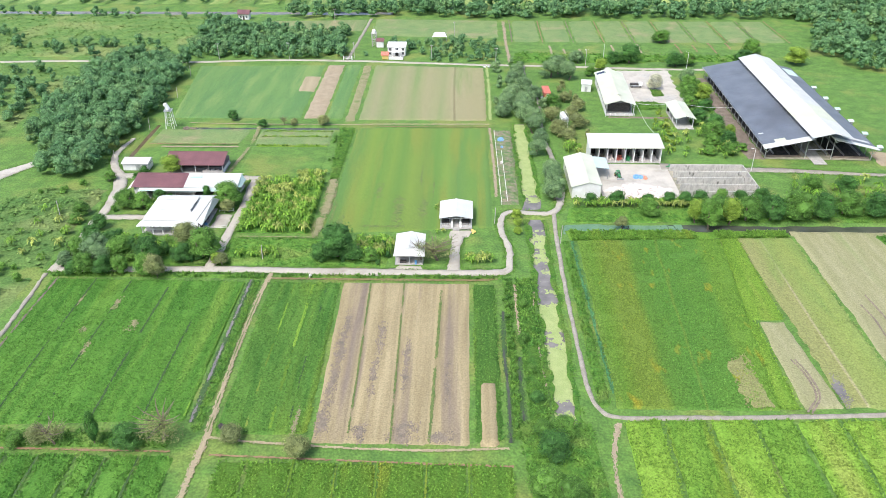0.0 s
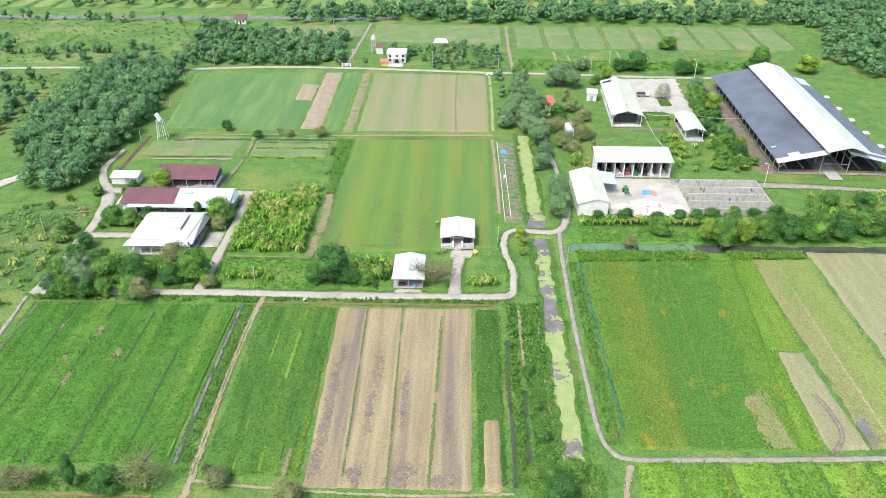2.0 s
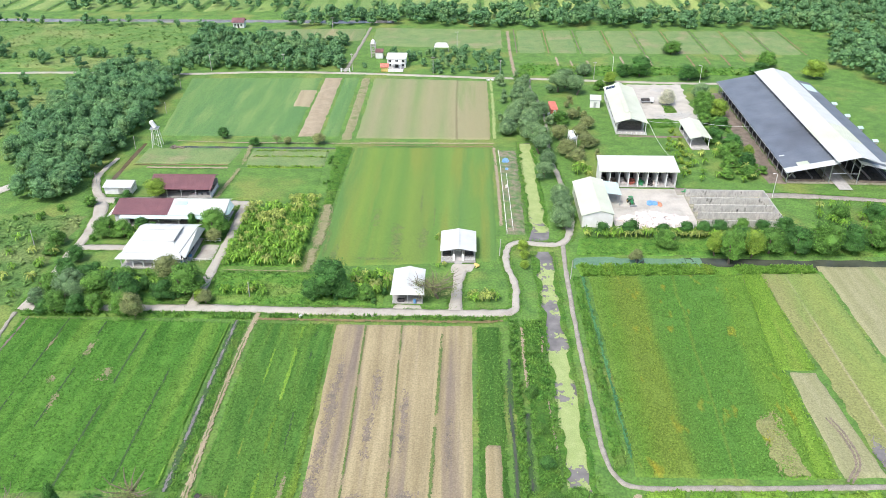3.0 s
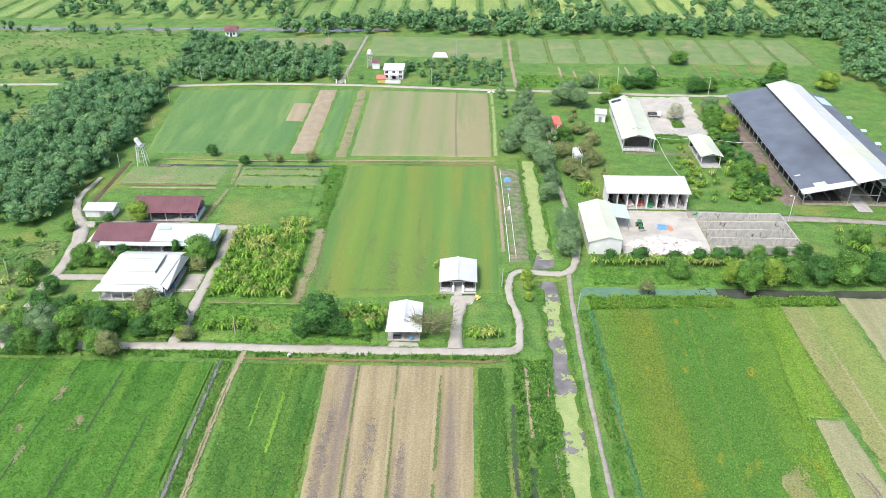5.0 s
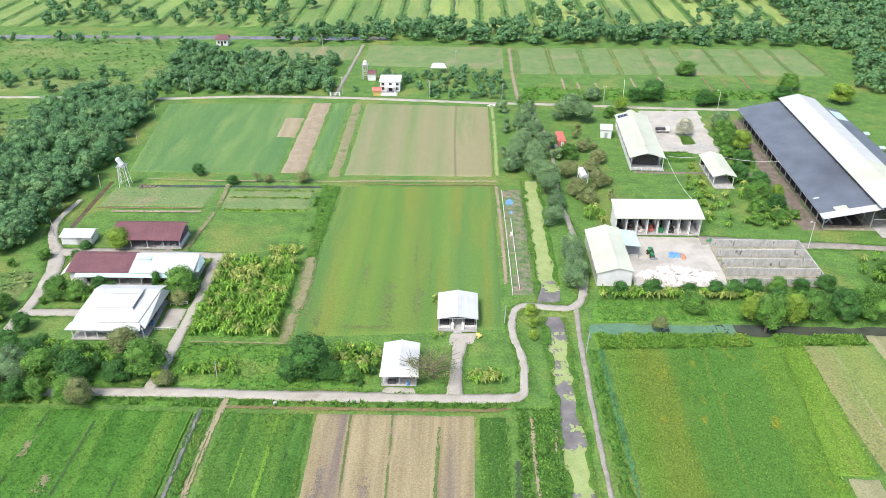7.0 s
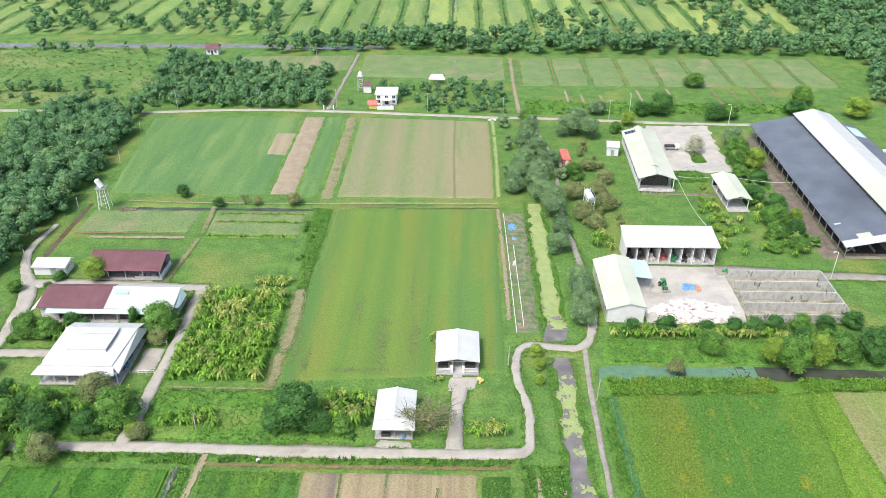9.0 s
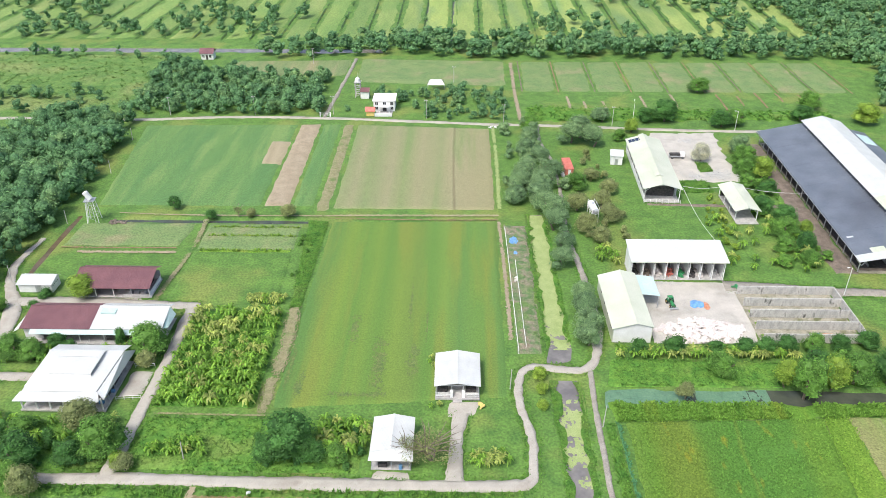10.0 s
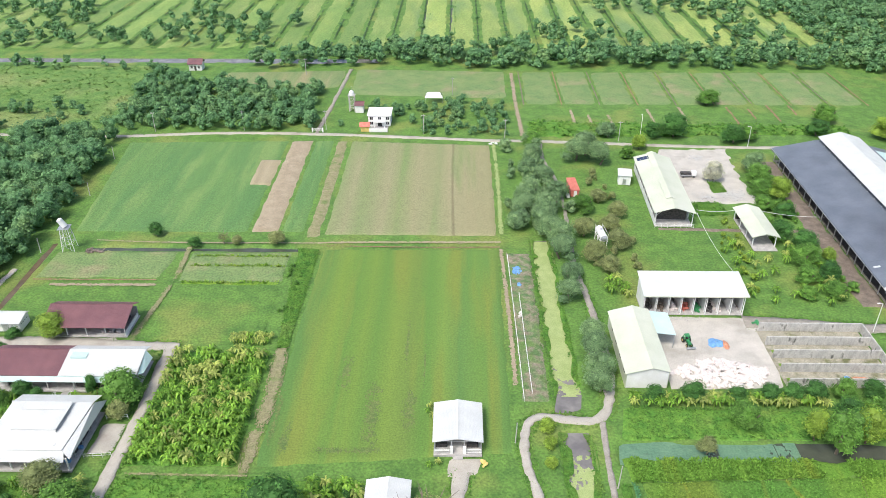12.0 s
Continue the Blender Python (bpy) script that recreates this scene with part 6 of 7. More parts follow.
def sack_heap(x, y, rx, ry, count, seed):
    """A wide heap of separate sacks on four shared meshes."""
    r = np.random.default_rng(seed)
    kinds = []
    for i in range(4):
        bm = bmesh.new()
        bmesh.ops.create_icosphere(bm, subdivisions=1, radius=0.5, matrix=Matrix.Diagonal((1.5, 1.0, 0.62, 1)))
        for v in bm.verts:
            v.co *= 0.8 + 0.4 * r.random()
        me = bpy.data.meshes.new("sack")
        bm.to_mesh(me)
        bm.free()
        me.materials.append(SACK)
        kinds.append(me)
    p = thing("sack_heap", x, y, 0, 0, "wide heap of white plastic sacks in the yard", "heap")
    for i in range(count):
        a0, d = r.random() * 6.283, math.sqrt(r.random())
        d *= 0.75 + 0.35 * float(value_noise(math.cos(a0) * 3 + 9, math.sin(a0) * 3 + 9, 1.0, 4))
        ob = new("sack", kinds[i % 4])
        ob.parent = p
        s = 0.8 + 0.5 * r.random()
        ob.matrix_local = pose(rx * d * math.cos(a0), ry * d * math.sin(a0), 0.22 + 0.7 * (1 - d) * r.random(), r.random() * 30, r.random() * 30, r.random() * 360) @ Matrix.Diagonal((s, s, s, 1))


sack_heap(52.4, 212.2, 10.0, 4.4, 290, 5)
crumpled_sheet(53.6, 222.6, 1.8, 1.6, 0.25, BLUE, 6, "crumpled blue tarpaulin on the concrete yard")
crumpled_sheet(55.6, 222.0, 0.8, 1.4, 0.2, ORANGE, 7, "crumpled orange tarpaulin on the concrete yard")
crumpled_sheet(79.0, 211.4, 2.6, 0.6, 0.2, ORANGE, 8, "orange tarpaulin in a silage bunker")
crumpled_sheet(76.6, 211.6, 0.7, 0.5, 0.2, BLUE, 9, "blue tarpaulin in a silage bunker")
heap("machine_scrap", 64.4, 229.6, 0.8, 0.5, 0.7, GREEN_PAINT, 10, "green scrap machine at the yard's edge", "machine", k=9, size=0.5)
crumpled_sheet(13.2, 250.8, 1.2, 1.8, 0.15, BLUE, 11, "blue tarpaulin over a garden bed")
crumpled_sheet(13.4, 244.6, 0.5, 0.9, 0.12, BLUE, 12, "blue plastic sheet in the garden")
heap("white_litter", 12.6, 233.0, 0.4, 1.6, 0.3, SACK, 13, "white sacks beside a garden bed", "sacks", k=8, size=0.5)
heap("tub", -43.8, 114.3, 0.7, 0.5, 0.5, DARK, 14, "black tub at the corner of the field", "tub", k=7, size=0.5)
heap("cart", 3.4, 187.6, 0.4, 0.6, 0.6, YELLOW_PAINT, 15, "pale yellow crate on the forecourt", "crate", k=5, size=0.6)
heap("boulder_pile", 10.2, 328.8, 1.3, 0.9, 0.7, WHITE, 16, "white rubble by the far road", "rubble", k=10, size=0.6)

heap("rubble_heap", -94.0, 258.6, 2.6, 1.2, 0.35, TRODDEN, 17, "low brown rubble heap near the water tower", "heap", k=24, size=0.6)
heap("white_bag", -36.2, 165.6, 0.3, 0.3, 0.4, WHITE, 18, "white bag lying on the field edge", "bag", k=3, size=0.5)


def gate():
    p = thing("gate", -49.6, 338.6, 0, 0, "low white gate at the small bridge", "gate")
    for x in (-1.8, 1.8):
        part("pillar", box(x - 0.2, x + 0.2, -0.2, 0.2, 0, 1.6, None, 0.02), WHITE, p)
    for z in (0.5, 0.9, 1.3):
        part("bar", rod((-1.6, 0, z), (1.6, 0, z), 0.05, None, 6), WHITE, p)


gate()


def fence_line(name, pts, label, mat=WHITE, h=1.0, gap=1.6):
    p = thing(name, pts[0][0], pts[0][1], 0, 0, label, "fence")
    for (xa, ya), (xb, yb) in zip(pts, pts[1:]):
        rail_fence(p, xa - pts[0][0], ya - pts[0][1], xb - pts[0][0], yb - pts[0][1], h, 2, gap, 0, mat)


fence_line("railing", [(-67.2, 198.0), (-63.2, 198.2)], "low pale rail fence beside the house")
fence_line("railing", [(-67.4, 188.2), (-62.6, 188.6)], "low pale rail fence beside the parking place")
fence_line("railing", [(-77.0, 200), (-76.8, 206)], "handrail of the walkway between the houses")
fence_line("railing", [(-79.8, 200), (-79.9, 206)], "handrail of the walkway between the houses")
fence_line("garden_fence", [(11.2, 257), (11.4, 236), (11.6, 204)], "line of thin white garden posts", WHITE, 0.9, 2.2)
fence_line("garden_fence", [(13.0, 240), (13.3, 206)], "line of thin white garden posts", WHITE, 0.9, 2.2)


def cable(p0, p1, sag, label):
    k = 16
    bm = bmesh.new()
    prev = None
    for i in range(k + 1):
        t = i / k
        q = Vector(p0).lerp(Vector(p1), t)
        q.z -= sag * 4 * t * (1 - t)
        if prev:
            rod(prev, q, 0.045, bm, 5)
        prev = q
    me = bpy.data.meshes.new("cable")
    bm.to_mesh(me)
    bm.free()
    me.materials.append(WHITE)
    tagged(new("cable", me), label, "cable")


cable((62.6, 274.0, 4.1), (62.0, 240.2, 6.4), 1.2, "pale sagging cable between two sheds")
cable((63.0, 275.6, 4.0), (73.8, 277.0, 3.2), 0.5, "pale cable between shed and carport")
cable((80.8, 276.6, 3.2), (97.0, 272.0, 4.0), 0.6, "pale cable between carport and barn")


# ---- plants ----
ICO = np.array([(0, 0, 1), (0.894, 0, 0.447), (0.276, 0.851, 0.447), (-0.724, 0.526, 0.447), (-0.724, -0.526, 0.447), (0.276, -0.851, 0.447),
                (0.724, 0.526, -0.447), (-0.276, 0.851, -0.447), (-0.894, 0, -0.447), (-0.276, -0.851, -0.447), (0.724, -0.526, -0.447), (0, 0, -1)])
ICO_F = [(0, 1, 2), (0, 2, 3), (0, 3, 4), (0, 4, 5), (0, 5, 1), (1, 6, 2), (2, 7, 3), (3, 8, 4), (4, 9, 5), (5, 10, 1), (6, 7, 2), (7, 8, 3), (8, 9, 4), (9, 10, 5), (10, 6, 1), (7, 6, 11), (8, 7, 11), (9, 8, 11), (10, 9, 11), (6, 10, 11)]
ICO_T = np.array([f + (f[2],) for f in ICO_F])


def crown(r, radius, low, high, blobs, leaves, size, core=0.8, droop=0.0):
    """Leaf quads strewn over several rounded masses, with a dull core in each. Triangles of the cores are given as three-cornered quads."""
    cs, rs = [], []
    for i in range(blobs):
        a0, d = r.random() * 6.283, math.sqrt(r.random()) * 0.62
        t = r.random()
        zc = low + (high - low) * (0.2 + 0.62 * t)
        squeeze = 1.0 - 0.5 * t
        cs.append((radius * d * squeeze * math.cos(a0), radius * d * squeeze * math.sin(a0), zc))
        rs.append(min(radius, (high - low)) * (0.3 + 0.22 * r.random()))
    cs, rs = np.array(cs), np.array(rs)
    w = rs ** 2 / np.sum(rs ** 2)
    pick = r.choice(blobs, leaves, p=w)
    dirs = r.normal(size=(leaves, 3))
    dirs[:, 2] = np.abs(dirs[:, 2]) * 0.9 - 0.25
    dirs /= np.linalg.norm(dirs, axis=1)[:, None]
    pos = cs[pick] + dirs * (rs[pick] * (0.86 + 0.24 * r.random(leaves)))[:, None]
    pos[:, 2] = np.maximum(pos[:, 2], low * 0.8)
    nrm = dirs + r.normal(size=(leaves, 3)) * 0.55
    nrm[:, 2] += 0.7
    nrm /= np.linalg.norm(nrm, axis=1)[:, None]
    ref = r.normal(size=(leaves, 3))
    t1 = np.cross(nrm, ref)
    t1 /= np.linalg.norm(t1, axis=1)[:, None] + 1e-9
    t2 = np.cross(nrm, t1)
    s = (size * (0.55 + 0.9 * r.random(leaves)))[:, None]
    quad = np.stack([pos - t1 * s * 0.5, pos - t2 * s * 0.32, pos + t1 * s * 0.5, pos + t2 * s * 0.32], 1)
    quad[:, 2, 2] -= droop * s[:, 0]
    return quad.reshape(-1, 3), cs, rs * core


def core_mesh(cs, rs, r):
    v, f = [], []
    for i, (c, q) in enumerate(zip(cs, rs)):
        v.append(c + ICO * q * (0.85 + 0.3 * r.random((12, 1))))
        f.append(ICO_T[:, :3] + 12 * i)
    return np.concatenate(v), np.concatenate(f)


def foliage_mesh(name, r, radius, low, high, blobs, leaves, size, mat, core=0.8, droop=0.0):
    lv, cs, rs = crown(r, radius, low, high, blobs, leaves, size, core, droop)
    k = len(lv)
    if core > 0:
        cv, cf = core_mesh(cs, rs, r)
        faces = [tuple(q) for q in np.arange(k).reshape(-1, 4).tolist()] + [tuple(q) for q in (cf + k).tolist()]
        verts = np.concatenate([lv, cv])
    else:
        faces, verts = np.arange(k).reshape(-1, 4).tolist(), lv
    return mesh_of(name, verts, faces, mat)


def trunk_mesh(r, height, girth, limbs, reach):
    bm = bmesh.new()
    bend = (r.random() * 0.4 - 0.2, r.random() * 0.4 - 0.2)
    mid = (bend[0], bend[1], height * 0.5)
    top = (bend[0] * 1.6, bend[1] * 1.6, height)
    rod((0, 0, -0.2), mid, girth, bm, 7, girth * 0.75)
    rod(mid, top, girth * 0.75, bm, 7, girth * 0.35)
    for i in range(limbs):
        a0 = 6.283 * i / limbs + r.random()
        z = height * (0.4 + 0.45 * r.random())
        b = (mid[0], mid[1], z)
        q = (reach * math.cos(a0) * 0.6, reach * math.sin(a0) * 0.6, z + reach * 0.5)
        rod(b, q, girth * 0.4, bm, 5, girth * 0.2)
        rod(q, (q[0] * 1.5, q[1] * 1.5, q[2] + reach * 0.25), girth * 0.2, bm, 5, girth * 0.06)
    me = bpy.data.meshes.new("trunk")
    bm.to_mesh(me)
    bm.free()
    me.materials.append(BARK)
    return me


TREE_MESHES = {}


def tree(x, y, height, radius, mat, label, kind="tree", rz=0.0, sparse=False, variant=0):
    """A tree of one of a few grown forms, scaled to size."""
    key = (mat.name, sparse, variant)
    if key not in TREE_MESHES:
        r = np.random.default_rng(len(TREE_MESHES) + 50)
        if sparse:
            TREE_MESHES[key] = (trunk_mesh(r, 0.85, 0.05, 16, 0.6), foliage_mesh("crown", r, 0.52, 0.15, 1.0, 18, 2400, 0.03, mat, 0.0))
        else:
            TREE_MESHES[key] = (trunk_mesh(r, 0.7, 0.035, 5, 0.3), foliage_mesh("crown", r, 0.5, 0.08, 1.0, 26, 4200, 0.04, mat, 0.72))
    trunk, leaves = TREE_MESHES[key]
    p = thing(kind, x, y, -0.1, rz, label, kind)
    for nm, me in (("trunk", trunk), ("crown", leaves)):
        ob = new(nm, me)
        ob.parent = p
        ob.scale = (radius * 2, radius * 2, height)
    return p


rt = np.random.default_rng(3)


def spot(x, y, h, rad, mat, label, kind="tree", sparse=False):
    tree(x, y, h * 1.08, rad * 1.22, mat, label, kind, rt.random() * 360, sparse, int(rt.integers(0, 3)))


BROAD, DARKT, OLIVE, GREYT, ROUND, SHRUB = "broad green leafy tree with a dense crown", "dark green tree with a thick rounded crown", "olive-green tree with a thin dry crown", "grey-green tree with a feathery crown", "clipped round dark green tree beside the yard", "low leafy green shrub"
for x, y, h, rad, mt, lb in (
        (-84.5, 172.6, 6.5, 3.8, LEAF, BROAD), (-77.5, 171.8, 6.5, 3.4, LEAF_DK, DARKT), (-64.6, 174.6, 7.6, 4.2, LEAF, BROAD), (-71.2, 181.4, 5.6, 3.4, LEAF_OL, OLIVE), (-96.0, 173.5, 5.5, 3.0, LEAF, BROAD), (-90.6, 172.4, 7.0, 3.6, LEAF_GY, GREYT), (-95.4, 180.6, 5.0, 2.8, LEAF_DK, DARKT), (-88.5, 177.8, 5.5, 3.0, LEAF_DK, DARKT), (-80.5, 178.2, 4.5, 2.5, LEAF, BROAD), (-69.0, 172.0, 5.0, 2.6, LEAF_DK, DARKT), (-59.0, 170.9, 3.0, 1.9, LEAF_OL, OLIVE),
        (-66.2, 203.0, 6.6, 4.2, LEAF, BROAD), (-72.2, 204.6, 4.8, 1.2, LEAF_DK, "slim dark green columnar tree"), (-65.0, 198.6, 3.4, 2.2, LEAF_OL, OLIVE), (-88.6, 223.2, 5.2, 3.6, LEAF_LT, "light green spreading tree before the shed"), (-97.0, 217.2, 2.8, 1.6, LEAF_DK, "round dark green bush by the lane"), (-97.4, 222.8, 2.2, 1.6, LEAF_DK, "round dark green bush by the store"), (-105.6, 217.6, 3.0, 1.8, LEAF, BROAD), (-94.5, 201.4, 4.6, 3.2, LEAF, BROAD), (-89.6, 200.6, 4.6, 2.6, LEAF, BROAD), (-85.6, 203.8, 3.8, 2.0, LEAF_DK, DARKT), (-82.4, 202.6, 3.0, 1.6, LEAF_DK, DARKT), (-96.6, 188.4, 4.0, 2.2, LEAF_DK, DARKT), (-104.4, 191.0, 3.0, 2.0, LEAF, BROAD), (-105.0, 196, 4.0, 2.4, LEAF, BROAD),
        (-30.6, 174.8, 8.6, 4.6, LEAF_DK, "large deep green broadleaf tree by the road"), (-26.8, 173.4, 4.6, 2.6, LEAF_DK, DARKT), (-34.6, 173.2, 4.4, 2.4, LEAF_DK, DARKT), (-22.5, 173.4, 3.4, 2.2, LEAF, BROAD),
        (-76.2, 110.2, 3.4, 2.0, LEAF_OL, OLIVE), (-65.4, 110.0, 7.2, 1.3, LEAF_DK, "tall narrow dark green tree on the field edge"), (-59.4, 109.6, 4.6, 2.6, LEAF_DK, DARKT), (-41.2, 111.2, 3.0, 2.2, LEAF_OL, OLIVE), (-28.2, 107.6, 4.2, 2.5, LEAF_OL, OLIVE), (-79.5, 109.6, 2.6, 1.8, LEAF, BROAD),
        (16.6, 108.6, 4.8, 3.0, LEAF_DK, DARKT), (19.4, 114.2, 3.6, 2.4, LEAF, BROAD), (14.8, 100.8, 4.6, 3.0, LEAF, BROAD), (18.6, 99.0, 4.4, 2.8, LEAF, BROAD), (15.4, 113.6, 3.2, 2.0, LEAF, BROAD), (13.4, 141.0, 2.2, 1.4, LEAF, SHRUB), (14.6, 131.0, 2.0, 1.2, LEAF, SHRUB), (15.0, 122.4, 2.4, 1.4, LEAF_DK, SHRUB), (14.4, 154.0, 1.8, 1.1, LEAF, SHRUB), (15.2, 196.4, 2.4, 1.5, LEAF_LT, SHRUB), (15.4, 192.0, 2.2, 1.4, LEAF_LT, SHRUB), (15.0, 187.4, 2.0, 1.2, LEAF_LT, SHRUB),
        (-91.0, 166.4, 5.2, 2.6, LEAF, BROAD), (-86.6, 165.9, 5.0, 2.3, LEAF_DK, DARKT), (-82.6, 166.3, 4.6, 2.1, LEAF, BROAD), (-76.6, 166.2, 5.6, 2.5, LEAF, BROAD), (-73.2, 164.8, 6.0, 2.7, LEAF_OL, OLIVE), (-97.6, 169.6, 3.6, 2.0, LEAF_GY, GREYT), (-88.4, 170.2, 5.4, 2.6, LEAF_GY, GREYT), (-93.0, 177.6, 4.2, 2.6, LEAF_DK, DARKT), (-94.2, 166.0, 3.6, 2.0, LEAF_DK, DARKT),
        (66.6, 192.2, 8.2, 3.6, LEAF, "large green feathery tree leaning over the canal"), (63.8, 194.8, 6.2, 2.6, LEAF_LT, BROAD), (72.4, 194.6, 6.8, 2.9, LEAF_LT, BROAD),
        (36.6, 204.6, 3.4, 1.9, LEAF_DK, ROUND), (44.0, 205.2, 4.0, 2.4, LEAF_DK, ROUND), (52.6, 204.8, 3.4, 1.9, LEAF_DK, ROUND), (58.8, 205.0, 3.6, 2.1, LEAF_DK, ROUND), (63.2, 204.8, 3.8, 2.2, LEAF_DK, ROUND), (67.6, 205.2, 4.0, 2.3, LEAF_DK, ROUND), (73.4, 206.0, 4.4, 2.2, LEAF, ROUND), (79.0, 206.4, 3.6, 2.2, LEAF_DK, ROUND), (85.4, 207.6, 4.2, 2.4, LEAF_DK, ROUND),
        (52.0, 198.4, 4.6, 2.9, LEAF, BROAD), (71.0, 198.4, 5.4, 2.8, LEAF_DK, DARKT), (77.6, 196.0, 7.0, 3.6, LEAF, BROAD), (84.4, 196.4, 7.0, 3.6, LEAF_DK, DARKT), (91.4, 196.4, 7.8, 4.2, LEAF, BROAD), (98.4, 197.6, 7.0, 3.8, LEAF_DK, DARKT), (106.0, 200.0, 7.0, 4.0, LEAF, BROAD), (114.0, 199.0, 7.0, 4.0, LEAF_DK, DARKT), (122.0, 200.0, 7.0, 4.0, LEAF, BROAD), (131.0, 200.0, 7.0, 4.0, LEAF_DK, DARKT), (43.2, 191.4, 3.0, 1.8, LEAF_OL, OLIVE),
        (26.2, 207.2, 5.0, 2.8, LEAF_GY, GREYT), (27.0, 211.8, 5.8, 3.2, LEAF_GY, GREYT), (27.2, 217.4, 5.6, 3.2, LEAF_GY, GREYT), (27.4, 222.8, 5.0, 2.9, LEAF_GY, GREYT), (24.4, 238.8, 4.8, 3.2, LEAF_GY, GREYT), (24.8, 256.8, 6.0, 3.6, LEAF_GY, GREYT), (25.2, 263.6, 6.0, 3.6, LEAF_GY, GREYT), (21.6, 272.0, 6.0, 3.8, LEAF_GY, GREYT), (15.2, 272.6, 5.0, 3.2, LEAF_GY, GREYT), (16.6, 280.4, 5.5, 3.4, LEAF_GY, GREYT), (23.6, 281.6, 6.0, 3.8, LEAF_GY, GREYT), (19.4, 290.0, 5.6, 3.6, LEAF_GY, GREYT), (24.2, 299.6, 5.4, 3.4, LEAF_GY, GREYT), (20.0, 306.0, 5.0, 3.2, LEAF_GY, GREYT), (22.4, 316.4, 5.0, 3.2, LEAF_GY, GREYT), (23.0, 327.4, 5.0, 3.0, LEAF, BROAD),
        (26.0, 247.0, 4.8, 2.8, LEAF_GY, GREYT), (22.6, 267.0, 6.0, 3.4, LEAF_GY, GREYT), (27.2, 290.0, 5.5, 3.2, LEAF_GY, GREYT), (17.6, 286.0, 5.0, 3.0, LEAF_GY, GREYT), (22.0, 277.0, 5.6, 3.2, LEAF_GY, GREYT),
        (32.0, 268.6, 5.0, 3.2, LEAF_OL, OLIVE), (33.0, 257.0, 4.6, 3.2, LEAF_OL, OLIVE), (39.8, 262.4, 4.6, 3.2, LEAF_OL, OLIVE), (39.2, 270.4, 4.6, 3.0, LEAF_OL, OLIVE), (36.0, 250.8, 4.0, 2.8, LEAF_OL, OLIVE), (42.4, 279.6, 4.0, 3.0, LEAF_OL, OLIVE), (33.6, 281.8, 5.0, 3.2, LEAF, BROAD), (38.4, 288.0, 3.6, 2.6, LEAF_OL, OLIVE), (36.0, 315.6, 7.0, 4.2, LEAF_GY, GREYT), (42.8, 313.4, 7.0, 4.0, LEAF_GY, GREYT), (39.6, 321.4, 7.0, 4.2, LEAF_GY, GREYT), (52.8, 318.6, 4.0, 2.4, LEAF, BROAD), (58.0, 326.0, 4.6, 2.8, LEAF_LT, BROAD), (64.4, 335.4, 5.0, 3.0, LEAF_DK, DARKT), (72.0, 336.4, 7.4, 5.0, LEAF_DK, DARKT), (90.4, 331.6, 5.8, 4.2, LEAF_DK, DARKT), (96.0, 334.0, 5.0, 3.6, LEAF, BROAD), (120.6, 337.0, 5.4, 3.8, LEAF_DK, DARKT), (142.0, 335.6, 6.6, 4.6, LEAF_LT, "bright yellow-green tree by the lawn"), (128.0, 350.0, 6.0, 4.0, LEAF, BROAD), (92.0, 367.6, 5.2, 4.2, LEAF, BROAD), (49.0, 336.0, 5.0, 3.4, LEAF_GY, GREYT),
        (88.2, 300.0, 6.0, 3.6, LEAF, BROAD), (89.0, 308.0, 6.0, 3.4, LEAF_GY, GREYT), (86.4, 292.4, 5.0, 3.2, LEAF, BROAD), (91.0, 291.0, 6.0, 3.2, LEAF_LT, BROAD), (84.0, 284.0, 4.0, 2.8, LEAF, BROAD), (88.6, 279.6, 4.0, 2.8, LEAF_DK, DARKT), (83.2, 268.0, 4.6, 3.2, LEAF_DK, DARKT), (87.6, 262.4, 4.6, 3.2, LEAF_DK, DARKT), (84.6, 254.8, 5.2, 3.4, LEAF, BROAD), (88.0, 248.2, 4.6, 3.0, LEAF_DK, DARKT), (82.0, 247.0, 4.0, 2.8, LEAF, BROAD), (86.4, 240.6, 3.6, 2.6, LEAF, BROAD), (79.6, 240.0, 3.0, 2.2, LEAF, BROAD), (91.0, 256.4, 3.6, 2.0, LEAF_LT, BROAD),
        (-81.2, 267.2, 3.6, 2.0, LEAF_DK, DARKT), (-69.4, 261.8, 2.6, 1.7, LEAF_DK, DARKT), (-48.2, 263.2, 3.6, 2.4, LEAF_OL, OLIVE), (-58.6, 262.8, 2.4, 1.5, LEAF_OL, OLIVE), (102.0, 213.0, 5.0, 3.0, LEAF, BROAD), (112.0, 214.0, 4.6, 3.0, LEAF_DK, DARKT), (-60.6, 171.8, 2.6, 1.6, LEAF_LT, SHRUB)):
    spot(x, y, h, rad, mt, lb)
spot(-5.4, 174.4, 5.0, 3.8, LEAF_OL, "nearly bare grey tree with tangled branches", "tree", True)
spot(-9.4, 173.4, 4.8, 2.6, LEAF_OL, "thin olive tree leaning over the shed roof", "tree", True)
spot(-62.0, 262.8, 2.8, 1.4, LEAF_OL, "small bare tree on the bank", "tree", True)
SILVER = material("silvery_leaves", (0.5, 0.5, 0.47), (0.62, 0.62, 0.58), 1.0, rough=0.7, bump=0.2, fine=0.3, island=0.4, leaf=0.5)
spot(75.2, 302.0, 5.4, 3.2, SILVER, "silver-grey dry tree in the yard")
spot(-53.4, 110.0, 6.0, 3.4, LEAF_OL, "wide olive tree with a thin twiggy crown", "tree", True)
spot(-72.5, 109.8, 4.2, 2.2, LEAF_OL, "bare twiggy tree on the field edge", "tree", True)


